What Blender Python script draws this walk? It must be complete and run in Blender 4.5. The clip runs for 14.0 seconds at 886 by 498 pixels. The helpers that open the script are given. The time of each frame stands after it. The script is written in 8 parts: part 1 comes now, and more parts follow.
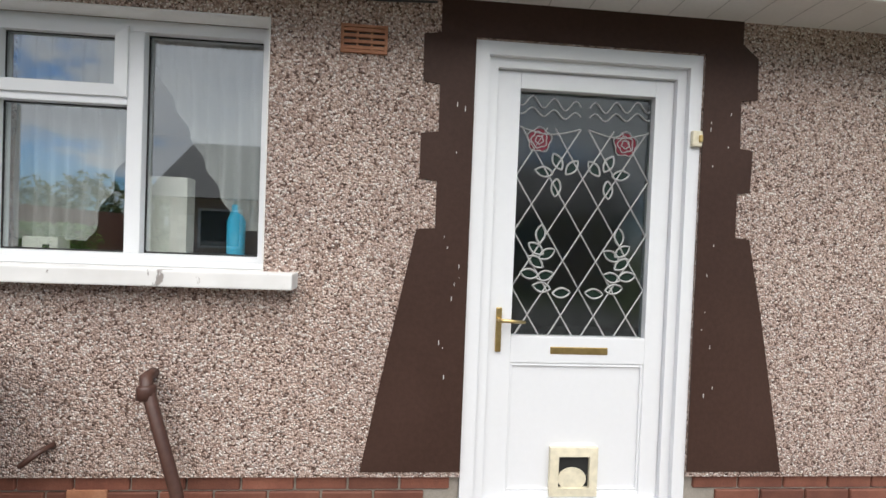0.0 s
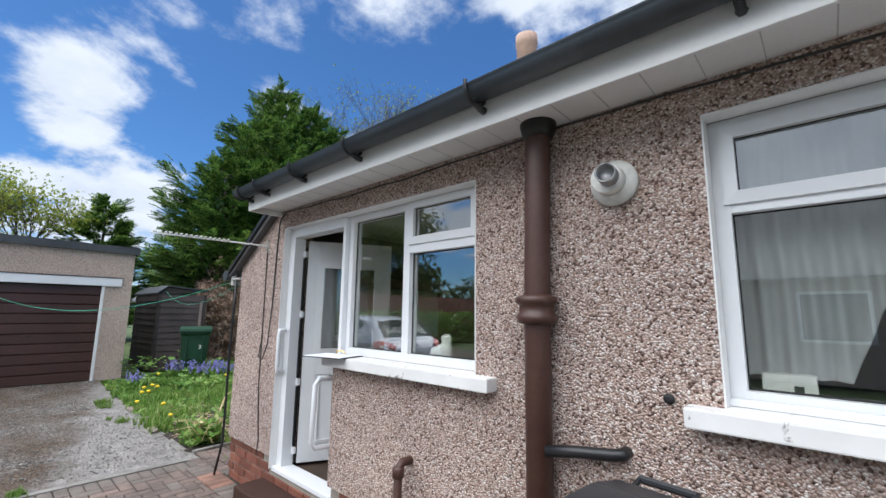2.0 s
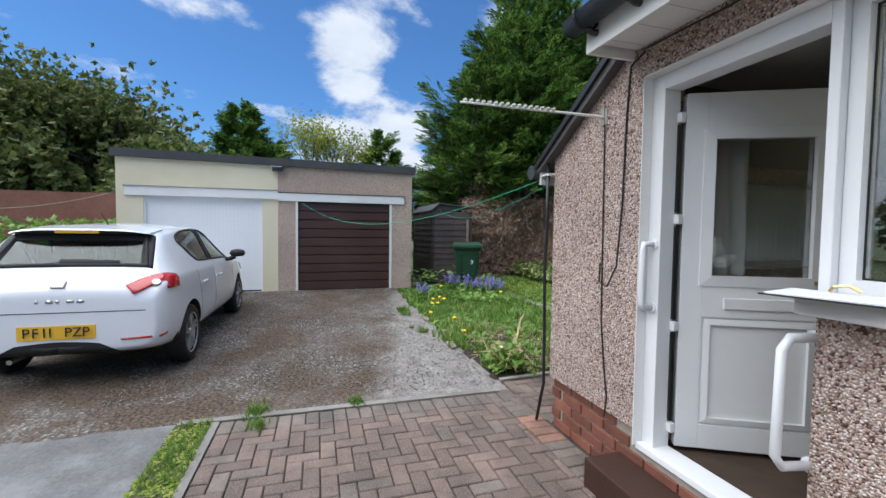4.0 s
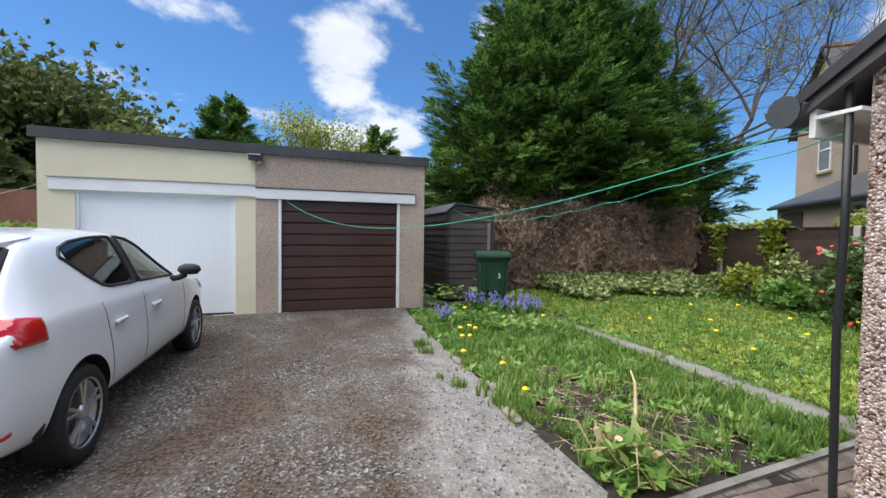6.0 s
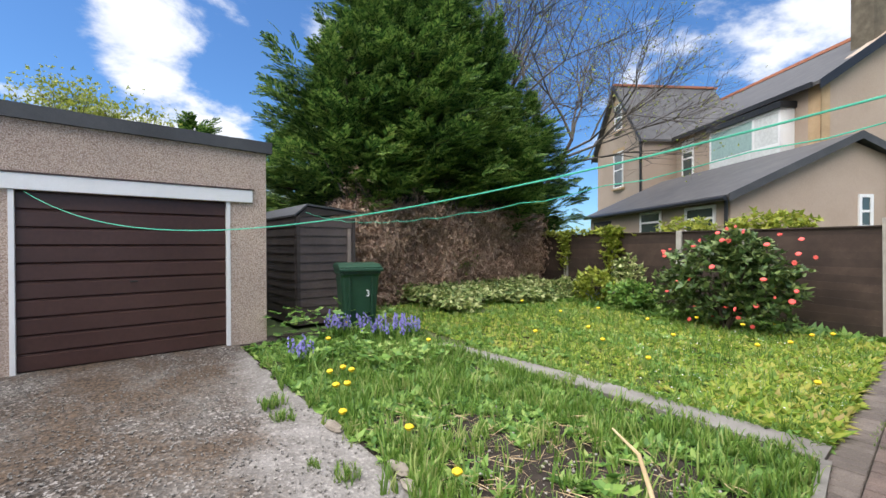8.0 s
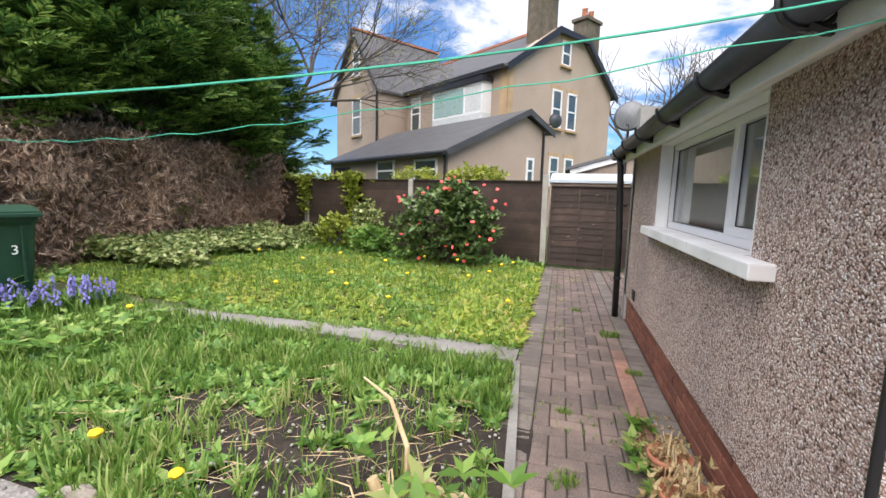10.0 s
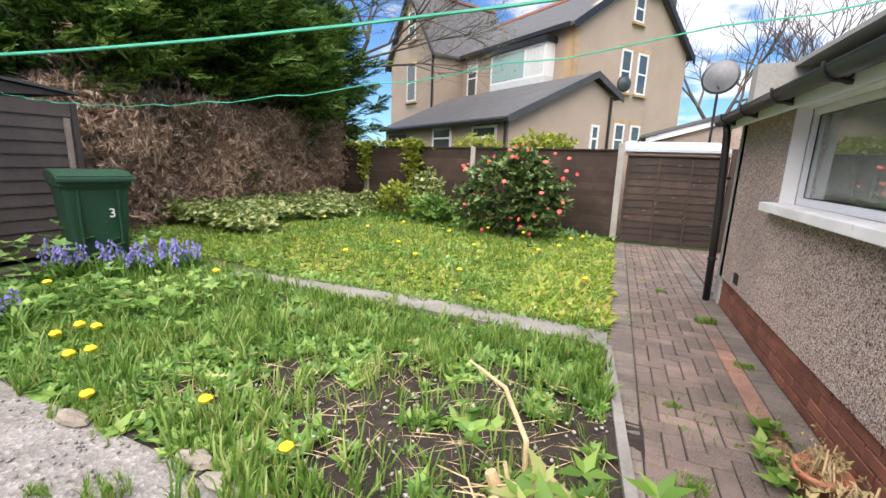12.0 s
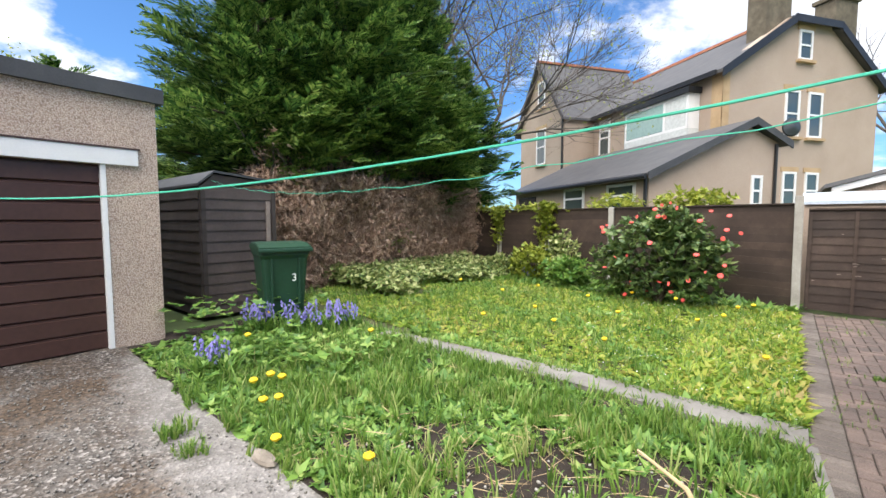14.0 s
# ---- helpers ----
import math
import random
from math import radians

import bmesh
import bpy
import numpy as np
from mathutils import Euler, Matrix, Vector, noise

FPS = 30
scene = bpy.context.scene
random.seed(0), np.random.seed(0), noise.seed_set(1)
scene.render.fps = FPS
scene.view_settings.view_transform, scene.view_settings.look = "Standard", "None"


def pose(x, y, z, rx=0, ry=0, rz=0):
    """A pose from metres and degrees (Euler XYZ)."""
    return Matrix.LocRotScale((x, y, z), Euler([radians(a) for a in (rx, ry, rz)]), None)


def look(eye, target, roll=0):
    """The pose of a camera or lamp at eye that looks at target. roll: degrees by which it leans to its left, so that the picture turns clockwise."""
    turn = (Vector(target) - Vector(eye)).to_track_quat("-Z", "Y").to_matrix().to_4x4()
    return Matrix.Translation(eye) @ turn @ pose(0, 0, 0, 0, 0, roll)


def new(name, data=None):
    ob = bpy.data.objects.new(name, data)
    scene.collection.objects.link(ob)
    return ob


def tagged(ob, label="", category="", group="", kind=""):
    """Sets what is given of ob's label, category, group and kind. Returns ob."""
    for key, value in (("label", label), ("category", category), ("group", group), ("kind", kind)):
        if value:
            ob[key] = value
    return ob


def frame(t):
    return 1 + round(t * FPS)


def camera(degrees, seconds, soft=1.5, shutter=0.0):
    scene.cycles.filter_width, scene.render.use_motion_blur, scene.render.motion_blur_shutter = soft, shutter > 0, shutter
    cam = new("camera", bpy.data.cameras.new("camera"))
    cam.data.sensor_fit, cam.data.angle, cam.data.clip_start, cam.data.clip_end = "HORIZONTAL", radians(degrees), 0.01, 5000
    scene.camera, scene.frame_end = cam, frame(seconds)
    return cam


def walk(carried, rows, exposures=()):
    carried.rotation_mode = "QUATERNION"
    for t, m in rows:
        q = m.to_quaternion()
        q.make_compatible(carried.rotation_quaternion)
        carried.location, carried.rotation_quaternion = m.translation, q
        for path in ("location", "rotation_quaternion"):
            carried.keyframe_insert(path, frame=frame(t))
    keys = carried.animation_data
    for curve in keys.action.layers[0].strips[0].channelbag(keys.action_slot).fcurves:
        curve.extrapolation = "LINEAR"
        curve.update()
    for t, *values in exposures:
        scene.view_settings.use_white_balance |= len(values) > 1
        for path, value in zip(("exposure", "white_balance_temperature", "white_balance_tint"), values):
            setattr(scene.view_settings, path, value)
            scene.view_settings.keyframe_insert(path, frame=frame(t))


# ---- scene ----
cam = camera(93.4, 14.0)
PATH = [
    (0, (0.034, -0.019, 1.386), (0.178, 1.975, 1.355), 2.2),
    (0.5, (-0.349, 0.03, 1.467), (-0.435, 2.004, 1.778), 0.7),
    (1, (-0.73, 0.014, 1.547), (-1.175, 1.916, 1.975), 0.3),
    (1.5, (-1.115, 0.023, 1.538), (-2.048, 1.743, 1.95), 0.6),
    (2, (-1.501, 0.04, 1.547), (-2.837, 1.499, 1.848), 0.7),
    (2.5, (-1.893, -0.026, 1.515), (-3.509, 1.144, 1.652), 0.9),
    (3, (-2.302, 0.014, 1.461), (-4.101, 0.887, 1.464), 0.9),
    (3.5, (-2.681, 0.061, 1.443), (-4.564, 0.729, 1.372), 0.8),
    (4, (-3.141, 0.115, 1.443), (-5.054, 0.691, 1.352), 0.7),
    (6.5, (-5.452, 0.174, 1.477), (-7.344, 0.822, 1.428), 0.8),
    (7, (-5.826, 0.283, 1.5), (-7.654, 1.094, 1.455), 0.7),
    (7.5, (-6.164, 0.346, 1.488), (-7.873, 1.384, 1.457), 0.3),
    (8, (-6.43, 0.36, 1.43), (-7.97, 1.637, 1.412), -0.1),
    (8.5, (-6.552, 0.364, 1.434), (-7.837, 1.897, 1.404), -0.1),
    (9, (-6.549, 0.418, 1.429), (-7.56, 2.142, 1.359), 0.5),
    (11.5, (-6.915, 0.8, 1.343), (-7.127, 2.735, 0.882), 2.7),
    (12, (-7.003, 0.691, 1.383), (-7.733, 2.507, 0.972), 2.1),
    (12.5, (-7.086, 0.625, 1.417), (-8.307, 2.172, 1.074), 1.9),
    (13, (-7.082, 0.569, 1.449), (-8.597, 1.849, 1.186), 1.2),
    (13.5, (-7.064, 0.548, 1.472), (-8.614, 1.799, 1.292), 0.7),
    (14, (-7.097, 0.589, 1.441), (-8.366, 2.129, 1.304), 0.0),
]
walk(cam, [(t, look(eye, target, roll)) for t, eye, target, roll in PATH], [(0.0, 0.72, 6450, 10), (1.0, 0.74, 6200, 10), (2.0, 0.7, 5950, 10), (4.0, 0.62, 5950, 10), (6.5, 0.83, 6250, 11), (9.0, 1.07, 6400, 14), (11.5, 1.2, 6500, 15), (12.5, 1.28, 6600, 15), (14.0, 1.27, 6450, 12)])

# headings of the larger clouds: degrees anticlockwise from +y, elevation, size, weight
CLOUDS = [(86, 21, 0.11, 0.20), (82, 13, 0.16, 0.15), (40, 44, 0.34, 0.22), (20, 40, 0.3, 0.2), (-6, 26, 0.5, 0.34), (112, 30, 0.22, 0.16), (66, 25, 0.10, 0.2), (125, 20, 0.3, 0.14), (-60, 45, 0.8, 0.2), (86, 8, 0.30, 0.16), (160, 25, 0.6, 0.26), (182, 34, 0.95, 0.40), (228, 24, 0.6, 0.22)]


# ---- helpers of this scene ----
WORLD = {}


def gh(x, y):
    """Height of the ground: level by the house, rising gently to the garages."""
    return 0.13 * min(max((-x - 6.6) / 5.8, 0.0), 1.03) ** 2


def link(name, bm, mat, smooth=False):
    me = bpy.data.meshes.new(name)
    bm.to_mesh(me)
    bm.free()
    for m in (mat if isinstance(mat, (list, tuple)) else [mat]):
        me.materials.append(m)
    if smooth:
        for p in me.polygons:
            p.use_smooth = True
    return new(name, me)


def under(ob, parent):
    ob.parent = parent
    ob.matrix_parent_inverse = WORLD.get(parent.name, Matrix.Identity(4)).inverted()
    return ob


def part(name, bm, mat, parent, label="", smooth=False):
    ob = link(name, bm, mat, smooth)
    under(ob, parent)
    return tagged(ob, label)


def thing(name, loc, label, category, group="", kind=""):
    ob = new(name)
    ob.empty_display_size = 0.1
    ob.matrix_basis = Matrix.Translation(loc)
    WORLD[ob.name] = Matrix.Translation(loc)
    return tagged(ob, label, category, group, kind)


def solid(name, bm, mat, label, category, group="", kind="", smooth=False):
    return tagged(link(name, bm, mat, smooth), label, category, group, kind)


def B():
    return bmesh.new()


def box(bm, x0, x1, y0, y1, z0, z1, bev=0.0, m=None):
    r = bmesh.ops.create_cube(bm, size=1)["verts"]
    for v in r:
        v.co = Vector((x0 + (v.co.x + .5) * (x1 - x0), y0 + (v.co.y + .5) * (y1 - y0), z0 + (v.co.z + .5) * (z1 - z0)))
        if m is not None:
            v.co = m @ v.co
    if bev:
        es = list({e for v in r for e in v.link_edges})
        bmesh.ops.bevel(bm, geom=es, offset=bev, segments=2, profile=0.6, affect="EDGES")
    return bm


def boxed(*a, **k):
    return box(B(), *a, **k)


def frame_of(p0, p1):
    d = Vector(p1) - Vector(p0)
    z = d.normalized()
    x = z.cross(Vector((0, 0, 1)) if abs(z.z) < .9 else Vector((1, 0, 0))).normalized()
    return x, z.cross(x)


def tube(bm, pts, r, seg=8, caps=True):
    """A round bar through pts; r is one radius or one a point."""
    rs = r if isinstance(r, (list, tuple)) else [r] * len(pts)
    rings = []
    for i, p in enumerate(pts):
        a, b = pts[max(i - 1, 0)], pts[min(i + 1, len(pts) - 1)]
        x, y = frame_of(a, b)
        if i and rings:
            x = (prevx - (Vector(b) - Vector(a)).normalized() * prevx.dot((Vector(b) - Vector(a)).normalized())).normalized()
            y = (Vector(b) - Vector(a)).normalized().cross(x)
        prevx = x
        rings.append([bm.verts.new(Vector(p) + (x * math.cos(k * math.tau / seg) + y * math.sin(k * math.tau / seg)) * rs[i]) for k in range(seg)])
    for a, b in zip(rings, rings[1:]):
        for k in range(seg):
            bm.faces.new((a[k], a[(k + 1) % seg], b[(k + 1) % seg], b[k]))
    if caps:
        bm.faces.new(rings[0][::-1])
        bm.faces.new(rings[-1])
    return bm


def lathe(bm, prof, c=(0, 0, 0), seg=24, m=None):
    """A turned shape: prof is (radius, height) from bottom to top."""
    rings = []
    for r, h in prof:
        ring = []
        for k in range(seg):
            co = Vector((r * math.cos(k * math.tau / seg), r * math.sin(k * math.tau / seg), h))
            ring.append(bm.verts.new((m @ co) if m is not None else co + Vector(c)))
        rings.append(ring)
    for a, b in zip(rings, rings[1:]):
        for k in range(seg):
            bm.faces.new((a[k], a[(k + 1) % seg], b[(k + 1) % seg], b[k]))
    bm.faces.new(rings[0][::-1])
    bm.faces.new(rings[-1])
    return bm


def prism(bm, pts, d):
    """The flat outline pts (3D, in order) pushed out by the vector d."""
    a = [bm.verts.new(p) for p in pts]
    b = [bm.verts.new(Vector(p) + Vector(d)) for p in pts]
    n = len(pts)
    bm.faces.new(a)
    bm.faces.new(b[::-1])
    for i in range(n):
        bm.faces.new((a[i], b[i], b[(i + 1) % n], a[(i + 1) % n]))
    bmesh.ops.recalc_face_normals(bm, faces=bm.faces)
    return bm


def pierced(us, zs, holes, d0, d1, axis):
    """A wall of thickness d0..d1 on a grid of cuts us, zs, with rectangular holes (u0, u1, z0, z1) through it. axis: 'y' for a wall along x."""
    us = sorted({*us, *(h[0] for h in holes), *(h[1] for h in holes)})
    zs = sorted({*zs, *(h[2] for h in holes), *(h[3] for h in holes)})
    bm = B()

    def full(i, k):
        if not (0 <= i < len(us) - 1 and 0 <= k < len(zs) - 1):
            return False
        u, z = (us[i] + us[i + 1]) / 2, (zs[k] + zs[k + 1]) / 2
        return not any(a < u < b and c < z < d for a, b, c, d in holes)

    def q(*p):
        bm.faces.new([bm.verts.new((u, d, z) if axis == "y" else (d, u, z)) for u, d, z in p])
    for i in range(len(us) - 1):
        for k in range(len(zs) - 1):
            if not full(i, k):
                continue
            a, b, c, e = us[i], us[i + 1], zs[k], zs[k + 1]
            q((a, d0, c), (b, d0, c), (b, d0, e), (a, d0, e))
            q((a, d1, c), (b, d1, c), (b, d1, e), (a, d1, e))
            if not full(i - 1, k):
                q((a, d0, c), (a, d1, c), (a, d1, e), (a, d0, e))
            if not full(i + 1, k):
                q((b, d0, c), (b, d1, c), (b, d1, e), (b, d0, e))
            if not full(i, k - 1):
                q((a, d0, c), (b, d0, c), (b, d1, c), (a, d1, c))
            if not full(i, k + 1):
                q((a, d0, e), (b, d0, e), (b, d1, e), (a, d1, e))
    bmesh.ops.remove_doubles(bm, verts=bm.verts, dist=1e-4)
    bmesh.ops.recalc_face_normals(bm, faces=bm.faces)
    return bm


def from_arrays(name, verts, faces, mat):
    """A mesh of triangles or quads from numpy arrays."""
    me = bpy.data.meshes.new(name)
    n = faces.shape[1]
    me.vertices.add(len(verts))
    me.vertices.foreach_set("co", verts.astype(np.float32).ravel())
    me.loops.add(faces.size)
    me.loops.foreach_set("vertex_index", faces.astype(np.int32).ravel())
    me.polygons.add(len(faces))
    me.polygons.foreach_set("loop_start", (np.arange(len(faces)) * n).astype(np.int32))
    me.update(calc_edges=True)
    me.validate()
    me.materials.append(mat)
    return new(name, me)


def scatter(tv, tf, mats):
    """Many copies of one small template (tv, tf) under the 4 x 4 matrices mats, as arrays."""
    h = np.concatenate([tv, np.ones((len(tv), 1))], 1)
    v = np.einsum("nij,kj->nki", mats, h)[..., :3].reshape(-1, 3)
    f = (tf[None] + (np.arange(len(mats)) * len(tv))[:, None, None]).reshape(-1, tf.shape[1])
    return v, f


def turns(n, rng, pos, scale, yaw=None, tilt=0.3, up=None):
    """n placing matrices: position, size, random yaw and a random lean of up to tilt radians."""
    yaw = rng.uniform(0, math.tau, n) if yaw is None else yaw
    ax = rng.uniform(0, math.tau, n)
    an = rng.uniform(0, 1, n) * tilt
    c, s = np.cos(yaw), np.sin(yaw)
    R = np.zeros((n, 3, 3))
    R[:, 0, 0], R[:, 0, 1], R[:, 1, 0], R[:, 1, 1], R[:, 2, 2] = c, -s, s, c, 1
    k = np.zeros((n, 3, 3))
    kx, ky = np.cos(ax), np.sin(ax)
    k[:, 0, 2], k[:, 1, 2], k[:, 2, 0], k[:, 2, 1] = ky, -kx, -ky, kx
    I = np.eye(3)[None]
    T = I + np.sin(an)[:, None, None] * k + (1 - np.cos(an))[:, None, None] * (k @ k)
    M = np.zeros((n, 4, 4))
    M[:, :3, :3] = (T @ R) * np.asarray(scale).reshape(-1, 1, 1)
    M[:, :3, 3] = pos
    M[:, 3, 3] = 1
    return M


# ---- light ----
SUN_AZ, SUN_EL = 186.0, 66.0   # degrees clockwise from +y, and above the horizon
world = bpy.data.worlds.new("sky")
scene.world = world
world.use_nodes = True
wt = world.node_tree
wt.nodes.clear()


def wn(kind, **kw):
    n = wt.nodes.new(kind)
    for k, v in kw.items():
        n.inputs[k].default_value = v
    return n


w_out, w_bg = wn("ShaderNodeOutputWorld"), wn("ShaderNodeBackground", Strength=0.08)
w_sky = wn("ShaderNodeTexSky")
w_sky.sky_type, w_sky.sun_disc = "NISHITA", False
w_sky.sun_elevation, w_sky.sun_rotation = radians(SUN_EL), radians(SUN_AZ)
w_sky.air_density, w_sky.dust_density, w_sky.ozone_density = 1.0, 0.5, 4.0
w_co = wn("ShaderNodeTexCoord")
w_sep, w_map = wn("ShaderNodeSeparateXYZ"), wn("ShaderNodeCombineXYZ")
wt.links.new(w_co.outputs["Generated"], w_sep.inputs[0])


def wmath(op, a, b=None):
    n = wt.nodes.new("ShaderNodeMath")
    n.operation = op
    for i, s in enumerate((a, b)):
        if s is None:
            continue
        if isinstance(s, (int, float)):
            n.inputs[i].default_value = s
        else:
            wt.links.new(s, n.inputs[i])
    return n.outputs[0]


# clouds lie on a high flat layer, so they shrink towards the horizon
w_z = wmath("MAXIMUM", w_sep.outputs[2], 0.02)
w_h = wmath("ADD", w_z, 0.22)
wt.links.new(wmath("DIVIDE", w_sep.outputs[0], w_h), w_map.inputs[0])
wt.links.new(wmath("DIVIDE", w_sep.outputs[1], w_h), w_map.inputs[1])
w_n1 = wn("ShaderNodeTexNoise", Scale=1.7, Detail=10.0, Roughness=0.6, Distortion=0.15)
w_n2 = wn("ShaderNodeTexNoise", Scale=3.4, Detail=6.0, Roughness=0.6)
wt.links.new(w_map.outputs[0], w_n1.inputs["Vector"])
wt.links.new(w_map.outputs[0], w_n2.inputs["Vector"])


def cloud_at(az, el, size, gain):
    """More cloud round one heading, as a soft bump."""
    a, e = radians(az), radians(el)
    d = wt.nodes.new("ShaderNodeVectorMath")
    d.operation = "DISTANCE"
    wt.links.new(w_co.outputs["Generated"], d.inputs[0])
    d.inputs[1].default_value = (-math.sin(a) * math.cos(e), math.cos(a) * math.cos(e), math.sin(e))
    m = wn("ShaderNodeMapRange")
    m.interpolation_type = "SMOOTHSTEP"
    m.inputs["From Min"].default_value, m.inputs["From Max"].default_value = size, size * 0.25
    m.inputs["To Max"].default_value = gain
    wt.links.new(d.outputs["Value"], m.inputs["Value"])
    return m.outputs[0]


w_sum = wmath("ADD", wmath("MULTIPLY", w_n1.outputs["Fac"], 1.5), -0.25)
for az, el, size, gain in CLOUDS:
    w_sum = wmath("ADD", w_sum, cloud_at(az, el, size, gain))
w_mask = wn("ShaderNodeMapRange")
w_mask.interpolation_type = "SMOOTHSTEP"
w_mask.inputs["From Min"].default_value, w_mask.inputs["From Max"].default_value = 0.58, 0.78
wt.links.new(w_sum, w_mask.inputs["Value"])
w_col = wn("ShaderNodeMix")
w_col.data_type = "RGBA"
w_col.inputs[6].default_value, w_col.inputs[7].default_value = (4.2, 4.7, 5.5, 1), (8.6, 8.7, 8.8, 1)
wt.links.new(w_n2.outputs["Fac"], w_col.inputs[0])
w_mix = wn("ShaderNodeMix")
w_mix.data_type = "RGBA"
wt.links.new(w_mask.outputs[0], w_mix.inputs[0])
w_blue = wn("ShaderNodeMix")
w_blue.data_type, w_blue.blend_type = "RGBA", "MULTIPLY"
w_blue.inputs[0].default_value, w_blue.inputs[7].default_value = 1.0, (0.62, 0.90, 1.12, 1)
wt.links.new(w_sky.outputs[0], w_blue.inputs[6])
wt.links.new(w_blue.outputs[2], w_mix.inputs[6])
wt.links.new(w_col.outputs[2], w_mix.inputs[7])
wt.links.new(w_mix.outputs[2], w_bg.inputs["Color"])
wt.links.new(w_bg.outputs[0], w_out.inputs[0])

sun = new("sun", bpy.data.lights.new("sun", "SUN"))
sun.data.energy, sun.data.angle, sun.data.color = 3.7, radians(88), (1.0, 0.96, 0.90)
_a, _e = radians(SUN_AZ), radians(SUN_EL)
_d = Vector((math.sin(_a) * math.cos(_e), math.cos(_a) * math.cos(_e), math.sin(_e)))
sun.matrix_basis = look(_d * 60, (0, 0, 0))

# ---- materials ----


class Mat:
    """A node material with short ways to add nodes."""

    def __init__(self, name):
        self.m = bpy.data.materials.new(name)
        self.m.use_nodes = True
        self.t = self.m.node_tree
        self.b = self.t.nodes["Principled BSDF"]
        self.co = self.t.nodes.new("ShaderNodeTexCoord").outputs["Object"]

    def add(self, kind, **kw):
        n = self.t.nodes.new(kind)
        for k, v in kw.items():
            n.inputs[k].default_value = v
        return n

    def to(self, a, b):
        self.t.links.new(a, b)

    def noise(self, scale, detail=5.0, rough=0.55, co=None, dist=0.0):
        n = self.add("ShaderNodeTexNoise", Scale=scale, Detail=detail, Roughness=rough, Distortion=dist)
        self.to(co or self.co, n.inputs["Vector"])
        return n.outputs["Fac"]

    def ramp(self, fac, stops, constant=False):
        n = self.add("ShaderNodeValToRGB")
        r = n.color_ramp
        if constant:
            r.interpolation = "CONSTANT"
        while len(r.elements) < len(stops):
            r.elements.new(0.5)
        for e, (p, c) in zip(r.elements, stops):
            e.position, e.color = p, (*c, 1) if len(c) == 3 else c
        self.to(fac, n.inputs[0])
        return n.outputs[0]

    def mix(self, fac, a, b, mode="MIX"):
        n = self.add("ShaderNodeMix")
        n.data_type, n.blend_type = "RGBA", mode
        for s, v in ((0, fac), (6, a), (7, b)):
            if isinstance(v, (int, float)):
                n.inputs[s].default_value = v
            elif isinstance(v, tuple):
                n.inputs[s].default_value = (*v, 1)
            else:
                self.to(v, n.inputs[s])
        return n.outputs[2]

    def set(self, **kw):
        for k, v in kw.items():
            k = k.replace("_", " ")
            if isinstance(v, tuple):
                self.b.inputs[k].default_value = (*v, 1) if len(v) == 3 else v
            elif isinstance(v, (int, float)):
                self.b.inputs[k].default_value = v
            else:
                self.to(v, self.b.inputs[k])
        return self

    def bump(self, height, strength=0.3, dist=0.01):
        n = self.add("ShaderNodeBump", Strength=strength, Distance=dist)
        self.to(height, n.inputs["Height"])
        self.to(n.outputs[0], self.b.inputs["Normal"])
        return self


def surface(name, dark, mid, light, coarse=1.5, fine=60.0, rough=0.8, bump=0.15, dist=0.004, metal=0.0, spec=0.5, vary=0.0, grain=0.35):
    """A plain surface with stains at one scale and grain at another."""
    m = Mat(name)
    if vary:
        m.co = m.add("ShaderNodeNewGeometry").outputs["Position"]
    c = m.ramp(m.noise(coarse, 6.0, 0.6), [(0.3, dark), (0.5, mid), (0.72, light)])
    g = m.noise(fine, 4.0, 0.6)
    c = m.mix(grain, c, m.ramp(g, [(0.3, tuple(v * .6 for v in mid)), (0.7, tuple(min(v * 1.25, 1) for v in mid))]))
    if vary:
        i = m.add("ShaderNodeObjectInfo").outputs["Random"]
        c = m.mix(1.0, c, m.ramp(i, [(0.0, (1 - vary,) * 3), (1.0, (1 + vary * .4,) * 3)]), "MULTIPLY")
    m.set(Base_Color=c, Roughness=rough, Metallic=metal, Specular_IOR_Level=spec)
    if bump:
        m.bump(g, bump, dist)
    return m.m


def pebble(name, chips, scale=118.0, tint=(1, 1, 1)):
    """Pebbledash: small thrown stone chips, each of its own colour."""
    m = Mat(name)
    wob = m.add("ShaderNodeTexNoise", Scale=40.0, Detail=2.0)
    m.to(m.co, wob.inputs["Vector"])
    add = m.add("ShaderNodeVectorMath")
    add.operation = "MULTIPLY_ADD"
    m.to(wob.outputs["Color"], add.inputs[0])
    add.inputs[1].default_value = (0.012,) * 3
    m.to(m.co, add.inputs[2])
    v = m.add("ShaderNodeTexVoronoi", Scale=scale)
    m.to(add.outputs[0], v.inputs["Vector"])
    s = m.add("ShaderNodeSeparateColor")
    m.to(v.outputs["Color"], s.inputs[0])
    c = m.ramp(s.outputs[0], chips, True)
    edge = m.ramp(v.outputs["Distance"], [(0.35, (1, 1, 1)), (0.8, (0.55, 0.50, 0.47))])
    c = m.mix(1.0, c, edge, "MULTIPLY")
    big = m.ramp(m.noise(1.1, 5.0, 0.6), [(0.3, (0.82, 0.80, 0.80)), (0.7, (1.08, 1.05, 1.02))])
    c = m.mix(1.0, m.mix(1.0, c, big, "MULTIPLY"), tint, "MULTIPLY")
    m.set(Base_Color=c, Roughness=0.85, Specular_IOR_Level=0.3)
    inv = m.ramp(v.outputs["Distance"], [(0.0, (1, 1, 1)), (0.8, (0, 0, 0))])
    m.bump(inv, 0.9, 0.010)
    return m.m


